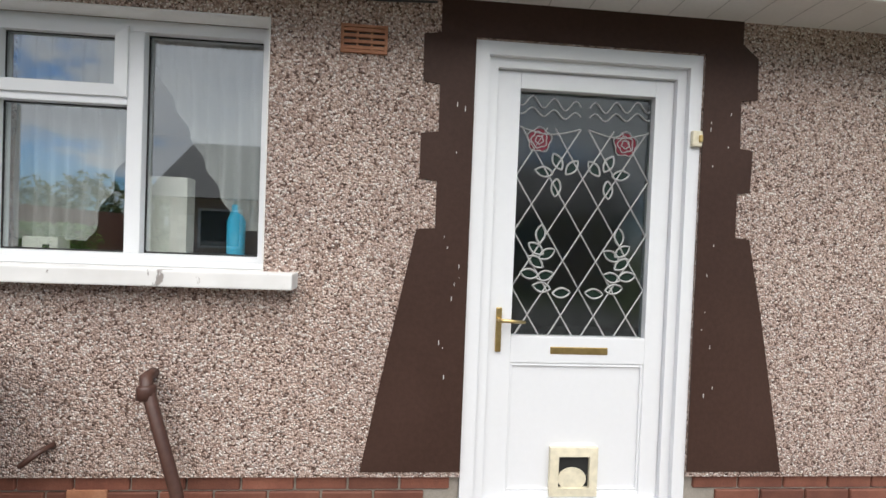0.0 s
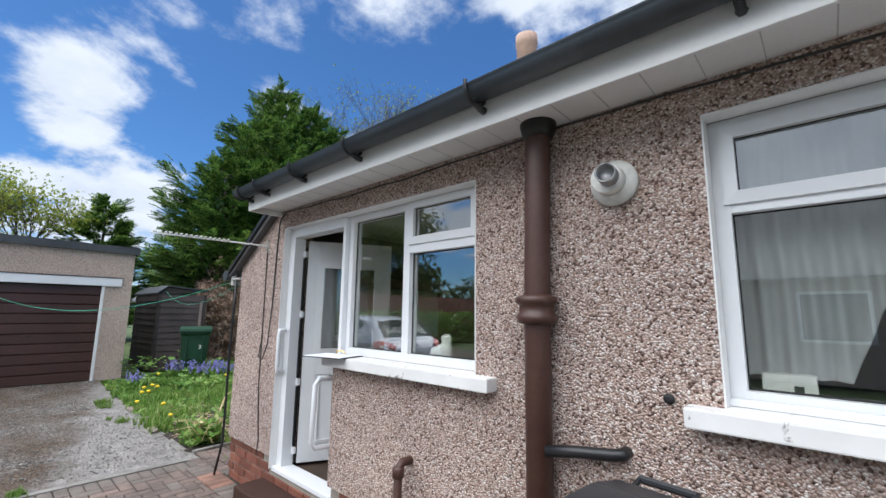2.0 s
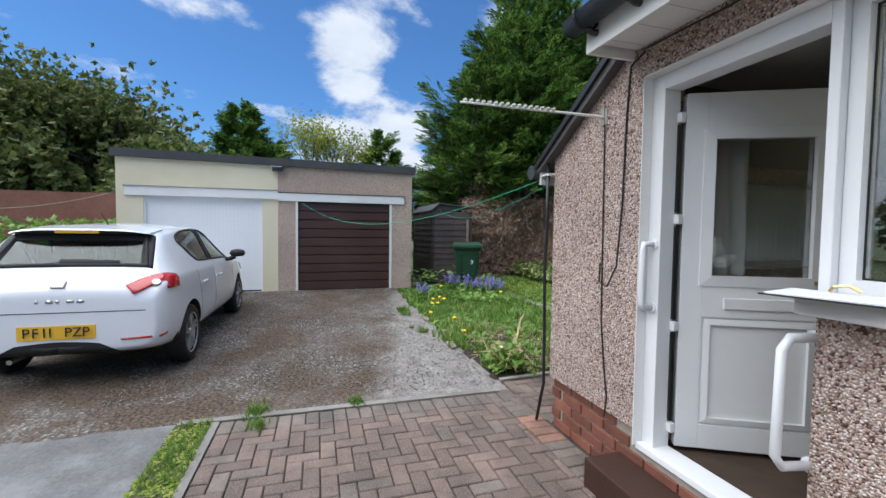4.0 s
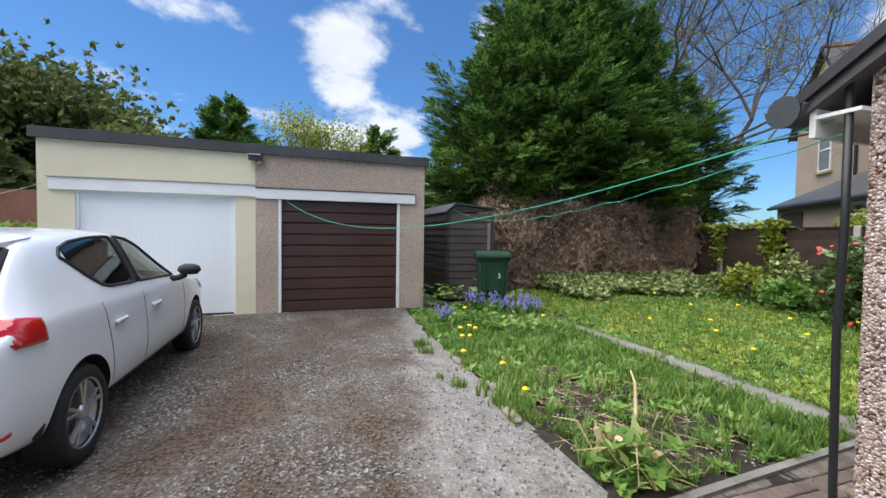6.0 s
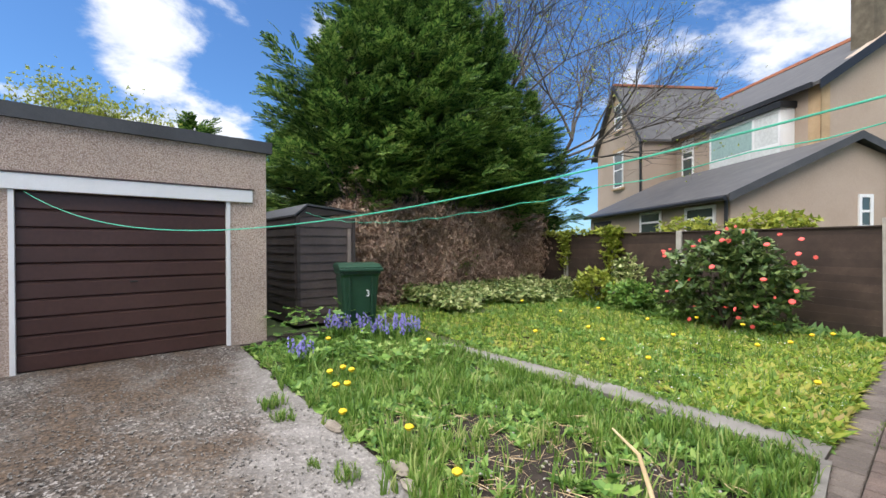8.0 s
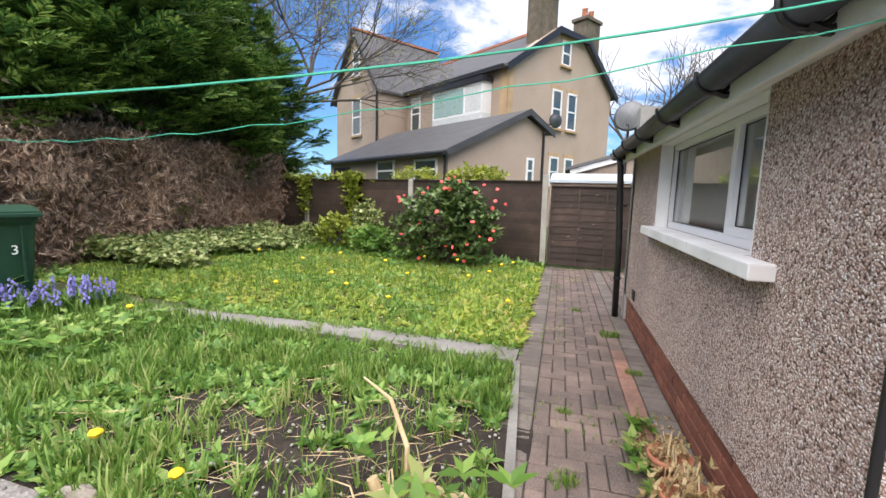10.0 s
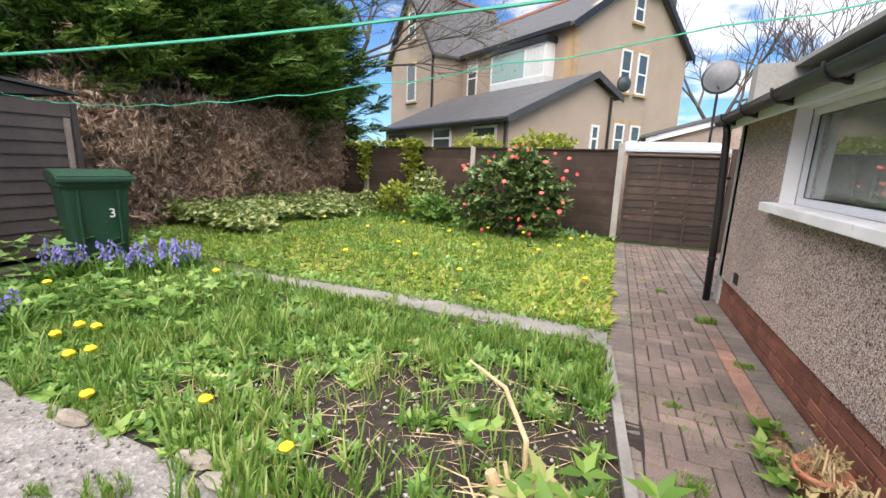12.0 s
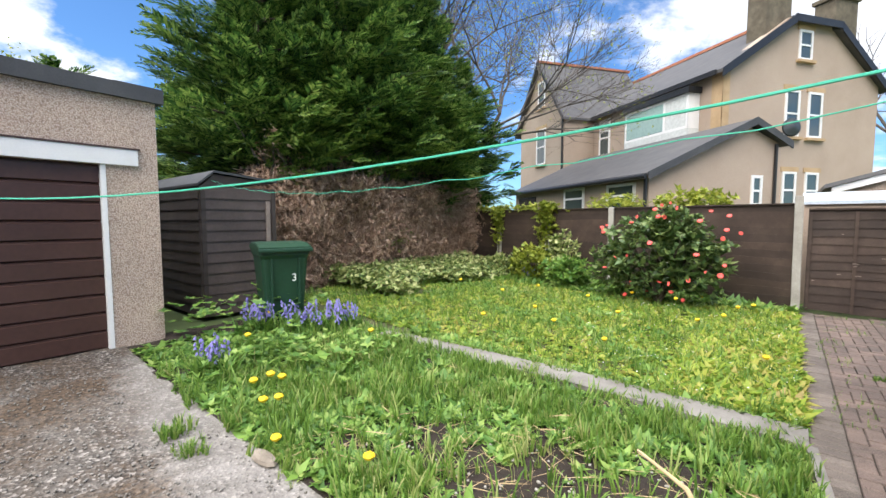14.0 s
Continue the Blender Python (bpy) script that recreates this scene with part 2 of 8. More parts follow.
CHIPS = [(0.0, (0.16, 0.105, 0.085)), (0.11, (0.54, 0.41, 0.35)), (0.36, (0.67, 0.54, 0.48)), (0.58, (0.40, 0.29, 0.245)),
         (0.67, (0.72, 0.61, 0.55)), (0.80, (0.84, 0.79, 0.75)), (0.94, (0.40, 0.33, 0.30))]
M_DASH = pebble("pebbledash", CHIPS)
M_DASH_GARAGE = pebble("garage pebbledash", [(0.0, (0.50, 0.39, 0.32)), (0.12, (0.62, 0.50, 0.42)), (0.5, (0.67, 0.56, 0.47)), (0.85, (0.74, 0.65, 0.57))], 95.0)
M_CREAM = surface("cream masonry paint", (0.66, 0.60, 0.42), (0.72, 0.66, 0.48), (0.77, 0.71, 0.54), 1.2, 120.0, 0.85, 0.35)
M_BROWN_PAINT = surface("brown masonry paint", (0.040, 0.020, 0.015), (0.050, 0.026, 0.019), (0.064, 0.034, 0.026), 2.0, 45.0, 0.6, 0.25, spec=0.2)
M_WHITE = surface("white painted trim", (0.73, 0.725, 0.71), (0.775, 0.77, 0.755), (0.805, 0.805, 0.795), 2.5, 60.0, 0.45, 0.05, grain=0.08)
M_UPVC = surface("white plastic frame", (0.735, 0.745, 0.76), (0.75, 0.76, 0.775), (0.765, 0.775, 0.79), 0.8, 40.0, 0.3, 0.0, grain=0.03)


def flaking():
    m = Mat("flaking white sill paint")
    f = m.ramp(m.noise(9.0, 8.0, 0.7, dist=0.6), [(0.62, (0, 0, 0)), (0.66, (1, 1, 1))])
    c = m.ramp(m.noise(3.0), [(0.3, (0.66, 0.65, 0.63)), (0.7, (0.82, 0.81, 0.79))])
    m.set(Base_Color=m.mix(f, c, (0.30, 0.27, 0.25)), Roughness=0.6)
    m.bump(f, 0.5, 0.004)
    return m.m


M_SILL = flaking()
M_BRICK = surface("red engineering brick", (0.13, 0.045, 0.030), (0.20, 0.072, 0.045), (0.27, 0.11, 0.07), 6.0, 120.0, 0.7, 0.4, vary=0.35)
M_MORTAR = surface("mortar", (0.22, 0.19, 0.16), (0.30, 0.27, 0.23), (0.38, 0.34, 0.30), 5.0, 150.0, 0.9, 0.4)
M_GUTTER = surface("dark grey plastic gutter", (0.030, 0.036, 0.042), (0.042, 0.050, 0.057), (0.058, 0.066, 0.072), 3.0, 30.0, 0.35, 0.03)
M_BLACK = surface("black plastic pipe", (0.010, 0.010, 0.011), (0.016, 0.016, 0.017), (0.026, 0.026, 0.027), 4.0, 30.0, 0.4, 0.05)
M_PIPE_BROWN = surface("brown painted iron", (0.052, 0.022, 0.016), (0.072, 0.033, 0.024), (0.105, 0.055, 0.041), 5.0, 50.0, 0.45, 0.2)
M_SLATE = surface("roof slate", (0.055, 0.055, 0.058), (0.085, 0.083, 0.084), (0.13, 0.125, 0.115), 2.0, 25.0, 0.6, 0.3, vary=0.3)
M_FELT = surface("dark roofing felt", (0.035, 0.038, 0.042), (0.055, 0.058, 0.063), (0.085, 0.088, 0.092), 1.5, 60.0, 0.75, 0.4)
M_BROWN_DOOR = surface("brown garage door boards", (0.048, 0.022, 0.018), (0.062, 0.029, 0.023), (0.080, 0.040, 0.032), 1.5, 25.0, 0.4, 0.1, vary=0.08)
M_WHITE_STEEL = surface("white steel door", (0.76, 0.78, 0.80), (0.80, 0.82, 0.83), (0.82, 0.835, 0.845), 0.7, 20.0, 0.35, 0.0, grain=0.03)
M_TERRACOTTA = surface("terracotta", (0.30, 0.10, 0.05), (0.40, 0.15, 0.08), (0.48, 0.22, 0.13), 8.0, 60.0, 0.75, 0.2)
M_BRASS = surface("brass", (0.52, 0.36, 0.13), (0.62, 0.45, 0.19), (0.68, 0.52, 0.27), 5.0, 40.0, 0.3, 0.0, metal=1.0)
M_FENCE = surface("dark stained fence board", (0.030, 0.019, 0.014), (0.054, 0.034, 0.025), (0.090, 0.060, 0.045), 3.0, 60.0, 0.75, 0.4, vary=0.35)
M_SHED = surface("dark weathered shed board", (0.032, 0.023, 0.020), (0.056, 0.042, 0.036), (0.11, 0.086, 0.074), 1.8, 50.0, 0.7, 0.3, vary=0.25)
M_CONCRETE = surface("pale concrete", (0.11, 0.10, 0.086), (0.20, 0.188, 0.168), (0.31, 0.295, 0.27), 2.2, 55.0, 0.9, 0.4)
M_POST = surface("concrete fence post", (0.26, 0.24, 0.21), (0.36, 0.34, 0.30), (0.45, 0.43, 0.39), 4.0, 60.0, 0.9, 0.3)
M_SOIL = surface("dark garden soil", (0.014, 0.010, 0.007), (0.030, 0.021, 0.015), (0.060, 0.045, 0.033), 9.0, 70.0, 0.95, 0.9, 0.02)
M_ROUGH_LAWN = surface("mossy lawn ground", (0.030, 0.040, 0.014), (0.060, 0.070, 0.022), (0.11, 0.10, 0.045), 4.0, 70.0, 0.95, 0.6, 0.02)
M_RENDER_NEXT = surface("buff cement render", (0.35, 0.27, 0.205), (0.41, 0.32, 0.25), (0.46, 0.37, 0.295), 0.5, 40.0, 0.9, 0.2)
M_STONE_TRIM = surface("buff sandstone trim", (0.36, 0.24, 0.13), (0.46, 0.32, 0.18), (0.55, 0.40, 0.25), 2.0, 40.0, 0.9, 0.2)
M_PLASTER = surface("off-white plaster", (0.32, 0.31, 0.28), (0.37, 0.36, 0.33), (0.42, 0.41, 0.38), 0.8, 50.0, 0.9, 0.05)
M_DARK_FLOOR = surface("brown mat", (0.035, 0.022, 0.014), (0.055, 0.035, 0.022), (0.08, 0.05, 0.033), 4.0, 150.0, 0.95, 0.5)
M_RUBBER = surface("black rubber", (0.008, 0.008, 0.008), (0.013, 0.013, 0.013), (0.022, 0.022, 0.022), 5.0, 80.0, 0.7, 0.2)
M_GREEN_LINE = surface("green plastic line", (0.04, 0.38, 0.24), (0.06, 0.48, 0.31), (0.10, 0.55, 0.38), 5.0, 30.0, 0.4, 0.0)
M_STRING = surface("pale string", (0.42, 0.42, 0.36), (0.52, 0.52, 0.46), (0.62, 0.62, 0.56), 5.0, 60.0, 0.8, 0.0)
M_BIN = surface("dark green plastic bin", (0.010, 0.040, 0.022), (0.014, 0.055, 0.030), (0.022, 0.075, 0.042), 2.0, 40.0, 0.42, 0.05)
M_GREY_BIN = surface("dark grey plastic bin", (0.018, 0.020, 0.022), (0.026, 0.028, 0.031), (0.04, 0.043, 0.047), 2.0, 40.0, 0.42, 0.05)


def glass(name, tint=(0.9, 0.95, 0.95), rough=0.0, ior=1.5):
    m = Mat(name)
    m.set(Base_Color=tint, Transmission_Weight=1.0, Roughness=rough, IOR=ior)
    return m.m


M_GLASS = glass("window glass", (0.80, 0.86, 0.86), 0.0, 2.4)
M_FROST = glass("obscured glass", (0.55, 0.62, 0.60), 0.10, 1.7)


def clear_shadow(ob):
    ob.visible_shadow = False
    return ob


def tarmac():
    """Worn tarmac: pale chippings in dark binder, with brown moss and pale worn patches."""
    m = Mat("worn tarmac")
    v = m.add("ShaderNodeTexVoronoi", Scale=58.0)
    m.to(m.co, v.inputs["Vector"])
    s = m.add("ShaderNodeSeparateColor")
    m.to(v.outputs["Color"], s.inputs[0])
    chips = m.ramp(s.outputs[0], [(0.0, (0.030, 0.026, 0.023)), (0.40, (0.085, 0.075, 0.067)), (0.70, (0.17, 0.155, 0.14)), (0.90, (0.34, 0.315, 0.29))], True)
    sx = m.add("ShaderNodeSeparateXYZ")
    m.to(m.co, sx.inputs[0])
    # pale concrete haunch along the bed, wide by the house and narrowing towards the garages
    lin = m.add("ShaderNodeMath")
    lin.operation = "MULTIPLY_ADD"
    lin.inputs[1].default_value, lin.inputs[2].default_value = 0.20, 0.72
    m.to(sx.outputs[0], lin.inputs[0])
    gsum = m.add("ShaderNodeMath")
    m.to(sx.outputs[1], gsum.inputs[0])
    m.to(lin.outputs[0], gsum.inputs[1])
    nz = m.add("ShaderNodeMath")
    nz.operation = "MULTIPLY_ADD"
    nz.inputs[1].default_value = 1.1
    m.to(m.noise(1.6, 8.0, 0.65), nz.inputs[0])
    m.to(gsum.outputs[0], nz.inputs[2])
    pale = m.add("ShaderNodeMapRange")
    pale.interpolation_type = "SMOOTHSTEP"
    pale.inputs["From Min"].default_value, pale.inputs["From Max"].default_value = 0.42, 0.78
    m.to(nz.outputs[0], pale.inputs["Value"])
    worn = m.ramp(m.noise(0.55, 7.0, 0.62), [(0.42, (0, 0, 0)), (0.68, (1, 1, 1))])
    c = m.mix(worn, chips, m.mix(0.6, chips, (0.24, 0.22, 0.195)))
    moss = m.ramp(m.noise(1.3, 8.0, 0.7, dist=0.4), [(0.37, (0, 0, 0)), (0.58, (0.9, 0.9, 0.9))])
    c = m.mix(moss, c, m.ramp(m.noise(35.0, 4.0), [(0.38, (0.022, 0.015, 0.010)), (0.62, (0.125, 0.085, 0.054))]))
    conc = m.mix(0.35, m.ramp(m.noise(5.0, 7.0, 0.65), [(0.3, (0.17, 0.155, 0.14)), (0.7, (0.36, 0.34, 0.315))]), chips)
    c = m.mix(pale.outputs[0], c, conc)
    m.set(Base_Color=c, Roughness=0.9, Specular_IOR_Level=0.3)
    m.bump(v.outputs["Distance"], 0.8, 0.009)
    return m.m


M_TARMAC = tarmac()


def paver(name, a, b, c):
    m = Mat(name)
    m.co = m.add("ShaderNodeNewGeometry").outputs["Position"]
    i = m.add("ShaderNodeObjectInfo").outputs["Random"]
    g = m.add("ShaderNodeNewGeometry").outputs["Random Per Island"]
    k = m.add("ShaderNodeMath")
    k.operation = "FRACT"
    k2 = m.add("ShaderNodeMath")
    m.to(i, k2.inputs[0])
    m.to(g, k2.inputs[1])
    m.to(k2.outputs[0], k.inputs[0])
    base = m.ramp(k.outputs[0], [(0.0, a), (0.5, b), (1.0, c)])
    dirt = m.ramp(m.noise(3.0, 7.0, 0.65), [(0.38, (0.42, 0.41, 0.38)), (0.64, (1.08, 1.06, 1.03))])
    base = m.mix(1.0, base, dirt, "MULTIPLY")
    n = m.noise(160.0, 3.0, 0.6)
    base = m.mix(0.3, base, m.ramp(n, [(0.35, (0.06, 0.05, 0.045)), (0.65, (0.36, 0.30, 0.26))]))
    m.set(Base_Color=base, Roughness=0.88)
    m.bump(n, 0.4, 0.004)
    return m.m


M_PAVER_RED = paver("red-brown block paving", (0.098, 0.066, 0.055), (0.145, 0.099, 0.081), (0.205, 0.14, 0.115))
M_PAVER_GREY = paver("charcoal block paving", (0.105, 0.088, 0.074), (0.14, 0.118, 0.10), (0.18, 0.155, 0.133))
M_PAVER_ORANGE = paver("orange-red block paving", (0.28, 0.12, 0.075), (0.33, 0.15, 0.095), (0.37, 0.18, 0.12))
M_JOINT = surface("sandy joints with moss", (0.035, 0.030, 0.022), (0.060, 0.052, 0.040), (0.085, 0.080, 0.05), 6.0, 90.0, 0.95, 0.4)

# ---- ground ----
def sheet(name, xs, ys, mat, label, category, dz=0.0, rough=0.0, kind="structure", keep=None):
    bm = B()
    vs = {}
    for i, x in enumerate(xs):
        for j, y in enumerate(ys):
            vs[i, j] = bm.verts.new((x, y, gh(x, y) + dz + (rough * (noise.noise(Vector((x * 2.3, y * 2.3, 0))) + .5 * noise.noise(Vector((x * 7, y * 7, 3)))) if rough else 0)))
    for i in range(len(xs) - 1):
        for j in range(len(ys) - 1):
            if keep is None or keep((xs[i] + xs[i + 1]) / 2, (ys[j] + ys[j + 1]) / 2):
                bm.faces.new((vs[i, j], vs[i + 1, j], vs[i + 1, j + 1], vs[i, j + 1]))
    return solid(name, bm, mat, label, category, kind=kind, smooth=True)


def span(a, b, step):
    n = max(1, round((b - a) / step))
    return [a + (b - a) * i / n for i in range(n + 1)]


def path_edge(y):
    """Where the path meets the bed and the lawn."""
    return -6.74 - 0.18 * min(max((y - 1.78) / 2.22, 0.0), 1.0)


M_FAR_GRASS = surface("distant grass", (0.05, 0.075, 0.02), (0.07, 0.10, 0.03), (0.10, 0.13, 0.045), 0.2, 4.0, 0.95, 0.3)
sheet("ground", [-900, -120, -40, -18, -12.6, -6.6, 20, 120, 900], [-900, -120, -30, -8, 2, 12, 30, 120, 900], M_FAR_GRASS, "grass and earth ground reaching to the horizon", "ground", -0.06)
drive = sheet("drive", span(-12.55, -6.52, 0.3), span(-9.0, 1.78, 0.3), M_TARMAC, "worn grey tarmac drive with brown moss patches", "driveway", 0.0, 0.012)
sheet("garden_bed_soil", span(-12.6, -6.72, 0.18), span(1.74, 4.0, 0.18), M_SOIL, "dark crumbly soil of the overgrown garden bed", "soil", -0.005, 0.05, keep=lambda x, y: x < path_edge(y) + 0.05)
sheet("lawn_ground", span(-14.6, -6.93, 0.25), span(3.95, 11.2, 0.25), M_ROUGH_LAWN, "mossy ground under the weedy lawn", "lawn", -0.005, 0.04)
sheet("paving_bed", span(-6.53, 4.6, 1.0), [-0.62, 1.85], M_JOINT, "dark sandy bed under block paving", "paving bed", -0.012)
sheet("path_bed", [-6.93, -5.8], span(1.7, 9.2, 1.0), M_JOINT, "dark sandy bed under the side path", "path bed", -0.012)
sheet("path_bed", [-5.85, -5.15], [5.9, 9.2], M_JOINT, "dark sandy bed under the path by the gate", "path bed", -0.012)
M_SLAB = surface("dirty grey concrete", (.055, .054, .052), (.14, .14, .137), (.33, .33, .325), 2.6, 38, .9, .8, .008, grain=.5)
sheet("concrete_slab", span(-6.55, 4.6, 0.5), span(-6.0, -0.86, 0.5), M_SLAB, "pale weathered concrete slab beside the grass strip", "concrete", 0.0, 0.006)
sheet("grass_strip_soil", span(-6.55, 4.6, 0.5), [-0.87, -0.74, -0.60], M_ROUGH_LAWN, "mossy strip between paving and concrete", "grass strip", 0.004)


def concrete_bar(name, pts, w, mat, label, z0=-0.05, z1=0.02):
    """A long low concrete strip along pts (x, y)."""
    bm = B()
    for (xa, ya), (xb, yb) in zip(pts, pts[1:]):
        d = Vector((xb - xa, yb - ya, 0)).normalized()
        n = Vector((-d.y, d.x, 0)) * w / 2
        c = [Vector((xa, ya, 0)) - n, Vector((xb, yb, 0)) - n, Vector((xb, yb, 0)) + n, Vector((xa, ya, 0)) + n]
        prism(bm, [(p.x, p.y, gh(p.x, p.y) + z0) for p in c], (0, 0, z1 - z0))
    bmesh.ops.remove_doubles(bm, verts=bm.verts, dist=0.001)
    return solid(name, bm, mat, label, "concrete edging", kind="structure")


concrete_bar("garden_strip", [(-10.6, 3.96), (-8.6, 4.16), (-6.93, 4.14)], 0.30, M_CONCRETE, "worn grey concrete strip path crossing the garden", -0.05, 0.03)
concrete_bar("path_edging", [(-6.74, 1.78), (-6.82, 2.7), (-6.92, 4.0)], 0.055, M_CONCRETE, "pale concrete edging between bed and path", -0.05, 0.03)
concrete_bar("drive_edge", [(-6.56, -0.86), (-6.56, 1.70)], 0.07, M_CONCRETE, "broken concrete edge between drive and paving", -0.05, 0.008)
concrete_bar("strip_edging", [(-6.5, -0.60), (4.5, -0.60)], 0.05, M_CONCRETE, "thin concrete edging beside the grass strip", -0.05, 0.012)



# ---- the bungalow ----
WY, WX = 1.785, -5.865         # outer faces of the back wall and the end wall
H_IN = (0.28, 2.44)
OPEN1 = (-1.79, -0.59, 1.235, 2.295)
OPEN2 = (-5.0, -2.86, 1.235, 2.27)
OPEN2D = (-5.0, -4.15, 0.26, 2.27)
OPEND = (0.275, 1.315, 0.22, 2.275)
wall_north = solid("wall_north", pierced([WX, 4.6], [0.36, 2.46], [OPEN1, OPEN2, (-5.0, -4.15, 0.36, 2.27), (0.275, 1.315, 0.36, 2.275)], WY, WY + 0.27, "y"),
                   M_DASH, "beige pink pebbledash wall of a bungalow above brick", "wall", kind="structure")
# the gable corner is lower than the eaves, so the square top is cut back to the slope below
me = wall_north.data
bm = B()
bm.from_mesh(me)
bmesh.ops.bisect_plane(bm, geom=bm.verts[:] + bm.edges[:] + bm.faces[:], plane_co=(WX, 0, 2.09), plane_no=Vector((-0.40, 0, 0.80)).normalized(), clear_outer=True)
bm.to_mesh(me)
bm.free()
OPENS = (2.62, 4.52, 1.165, 1.845)
wall_west = solid("wall_west", pierced([WY + 0.27, 5.85], [0.30, 1.96], [OPENS], WX, WX + 0.27, "x"), M_DASH,
                  "pebbledash end wall with a wide low window", "wall", kind="structure")
wall_back = solid("wall_back", boxed(WX, 4.6, 5.75, 5.95, 0, 2.4), M_PLASTER, "plain far wall that closes the bungalow", "wall", kind="structure")
wall_east = solid("wall_east", boxed(4.6, 4.85, WY, 5.95, 0, 2.46), M_DASH, "pebbledash end wall", "wall", kind="structure")
floor_in = solid("floor", boxed(WX + 0.28, 4.6, WY + 0.10, 5.75, 0.1, 0.262), M_DARK_FLOOR, "dark brown carpeted floor inside the bungalow", "floor", kind="structure")
ceiling_in = solid("ceiling", boxed(WX + 0.28, 4.6, WY + 0.272, 5.75, 2.36, 2.40), M_PLASTER, "plain off-white ceiling", "ceiling", kind="structure")
wall_partition = solid("wall_partition", boxed(-2.7, -2.6, WY + 0.272, 5.75, 0.262, 2.36), M_PLASTER, "plain partition wall between two rooms", "wall", kind="structure")
wall_partition_b = solid("wall_hall", boxed(-0.3, -0.2, WY + 0.272, 5.75, 0.262, 2.36), M_PLASTER, "plain partition wall beside the hall", "wall", kind="structure")
wall_room_back = solid("wall_room", boxed(-2.6, -0.3, 4.4, 4.5, 0.262, 2.36), M_PLASTER, "far wall of the front room", "wall", kind="structure")

# brick plinth cores; the bricks themselves are laid at the end of the file
plinth_n = solid("plinth_north", pierced([WX + 0.03, 4.6], [-0.1, 0.36], [(-5.0, -4.15, 0.26, 0.36), (0.275, 1.315, 0.2, 0.36)], WY + 0.032, WY + 0.26, "y"), M_MORTAR, "mortar and red brick plinth under pebbledash", "plinth", kind="structure")
plinth_w = solid("plinth_west", boxed(WX + 0.032, WX + 0.26, WY + 0.26, 5.85, -0.1, 0.30), M_MORTAR, "red brick plinth of the end wall", "plinth", kind="structure")

# smooth brown surround of the glazed door, with stepped sides that flare towards the ground
LEFT = [(0.122, 2.44), (0.122, 2.285), (0.049, 2.275), (0.052, 2.075), (0.124, 2.065), (0.126, 1.862), (0.050, 1.852), (0.050, 1.657), (0.126, 1.65), (0.126, 1.447), (0.046, 1.441), (-0.05, 0.96), (-0.16, 0.385)]
RIGHT = [(1.487, 2.44), (1.487, 2.33), (1.563, 2.27), (1.568, 2.085), (1.490, 2.075), (1.495, 1.862), (1.556, 1.854), (1.552, 1.665), (1.490, 1.655), (1.492, 1.457), (1.560, 1.452), (1.635, 1.10), (1.768, 0.385)]
surround = thing("door_surround", (0.8, WY, 0.38), "dark brown painted stepped surround of the glazed door", "door surround", kind="structure")
part("jamb_panel", prism(B(), [(x, WY - 0.006, z) for x, z in LEFT] + [(0.275, WY - 0.006, 0.385), (0.275, WY - 0.006, 2.44)], (0, 0.006, 0)), M_BROWN_PAINT, surround)
part("jamb_panel", prism(B(), [(x, WY - 0.006, z) for x, z in RIGHT] + [(1.315, WY - 0.006, 0.385), (1.315, WY - 0.006, 2.44)], (0, 0.006, 0)), M_BROWN_PAINT, surround)
part("head_panel", boxed(0.275, 1.315, WY - 0.006, WY, 2.277, 2.44), M_BROWN_PAINT, surround)
rng = random.Random(4)
for k in range(24):
    left = k % 2
    z = rng.uniform(0.7, 2.1)
    x = rng.uniform(0.15, 0.24) if left else rng.uniform(1.34, 1.46)
    part("paint_chip", boxed(x, x + rng.uniform(.0015, .003), WY - 0.0068, WY - 0.006, z, z + rng.uniform(.005, .022)), M_WHITE, surround)

# eaves: soffit, fascia, gutter
M_JOINT_PALE = surface("soffit shadow gap", (.45, .45, .44), (.5, .5, .49), (.55, .55, .54), 3, 30, .7, 0)
eaves = thing("eaves", (0, 1.6, 2.44), "white boarded soffit and fascia under the roof edge", "eaves", kind="structure")
part("soffit", boxed(-5.06, 4.9, 1.50, WY, 2.432, 2.446), M_WHITE, eaves)
for k in range(56):
    x = -5.0 + k * 0.18
    part("soffit_joint", boxed(x, x + 0.004, 1.515, WY - 0.01, 2.4305, 2.432), M_JOINT_PALE, eaves)
part("fascia", boxed(-5.10, 4.9, 1.488, 1.506, 2.385, 2.56, 0.004), M_WHITE, eaves)
part("fascia_end", boxed(-5.10, -5.075, 1.506, WY + 0.1, 2.385, 2.56, 0.004), M_WHITE, eaves)


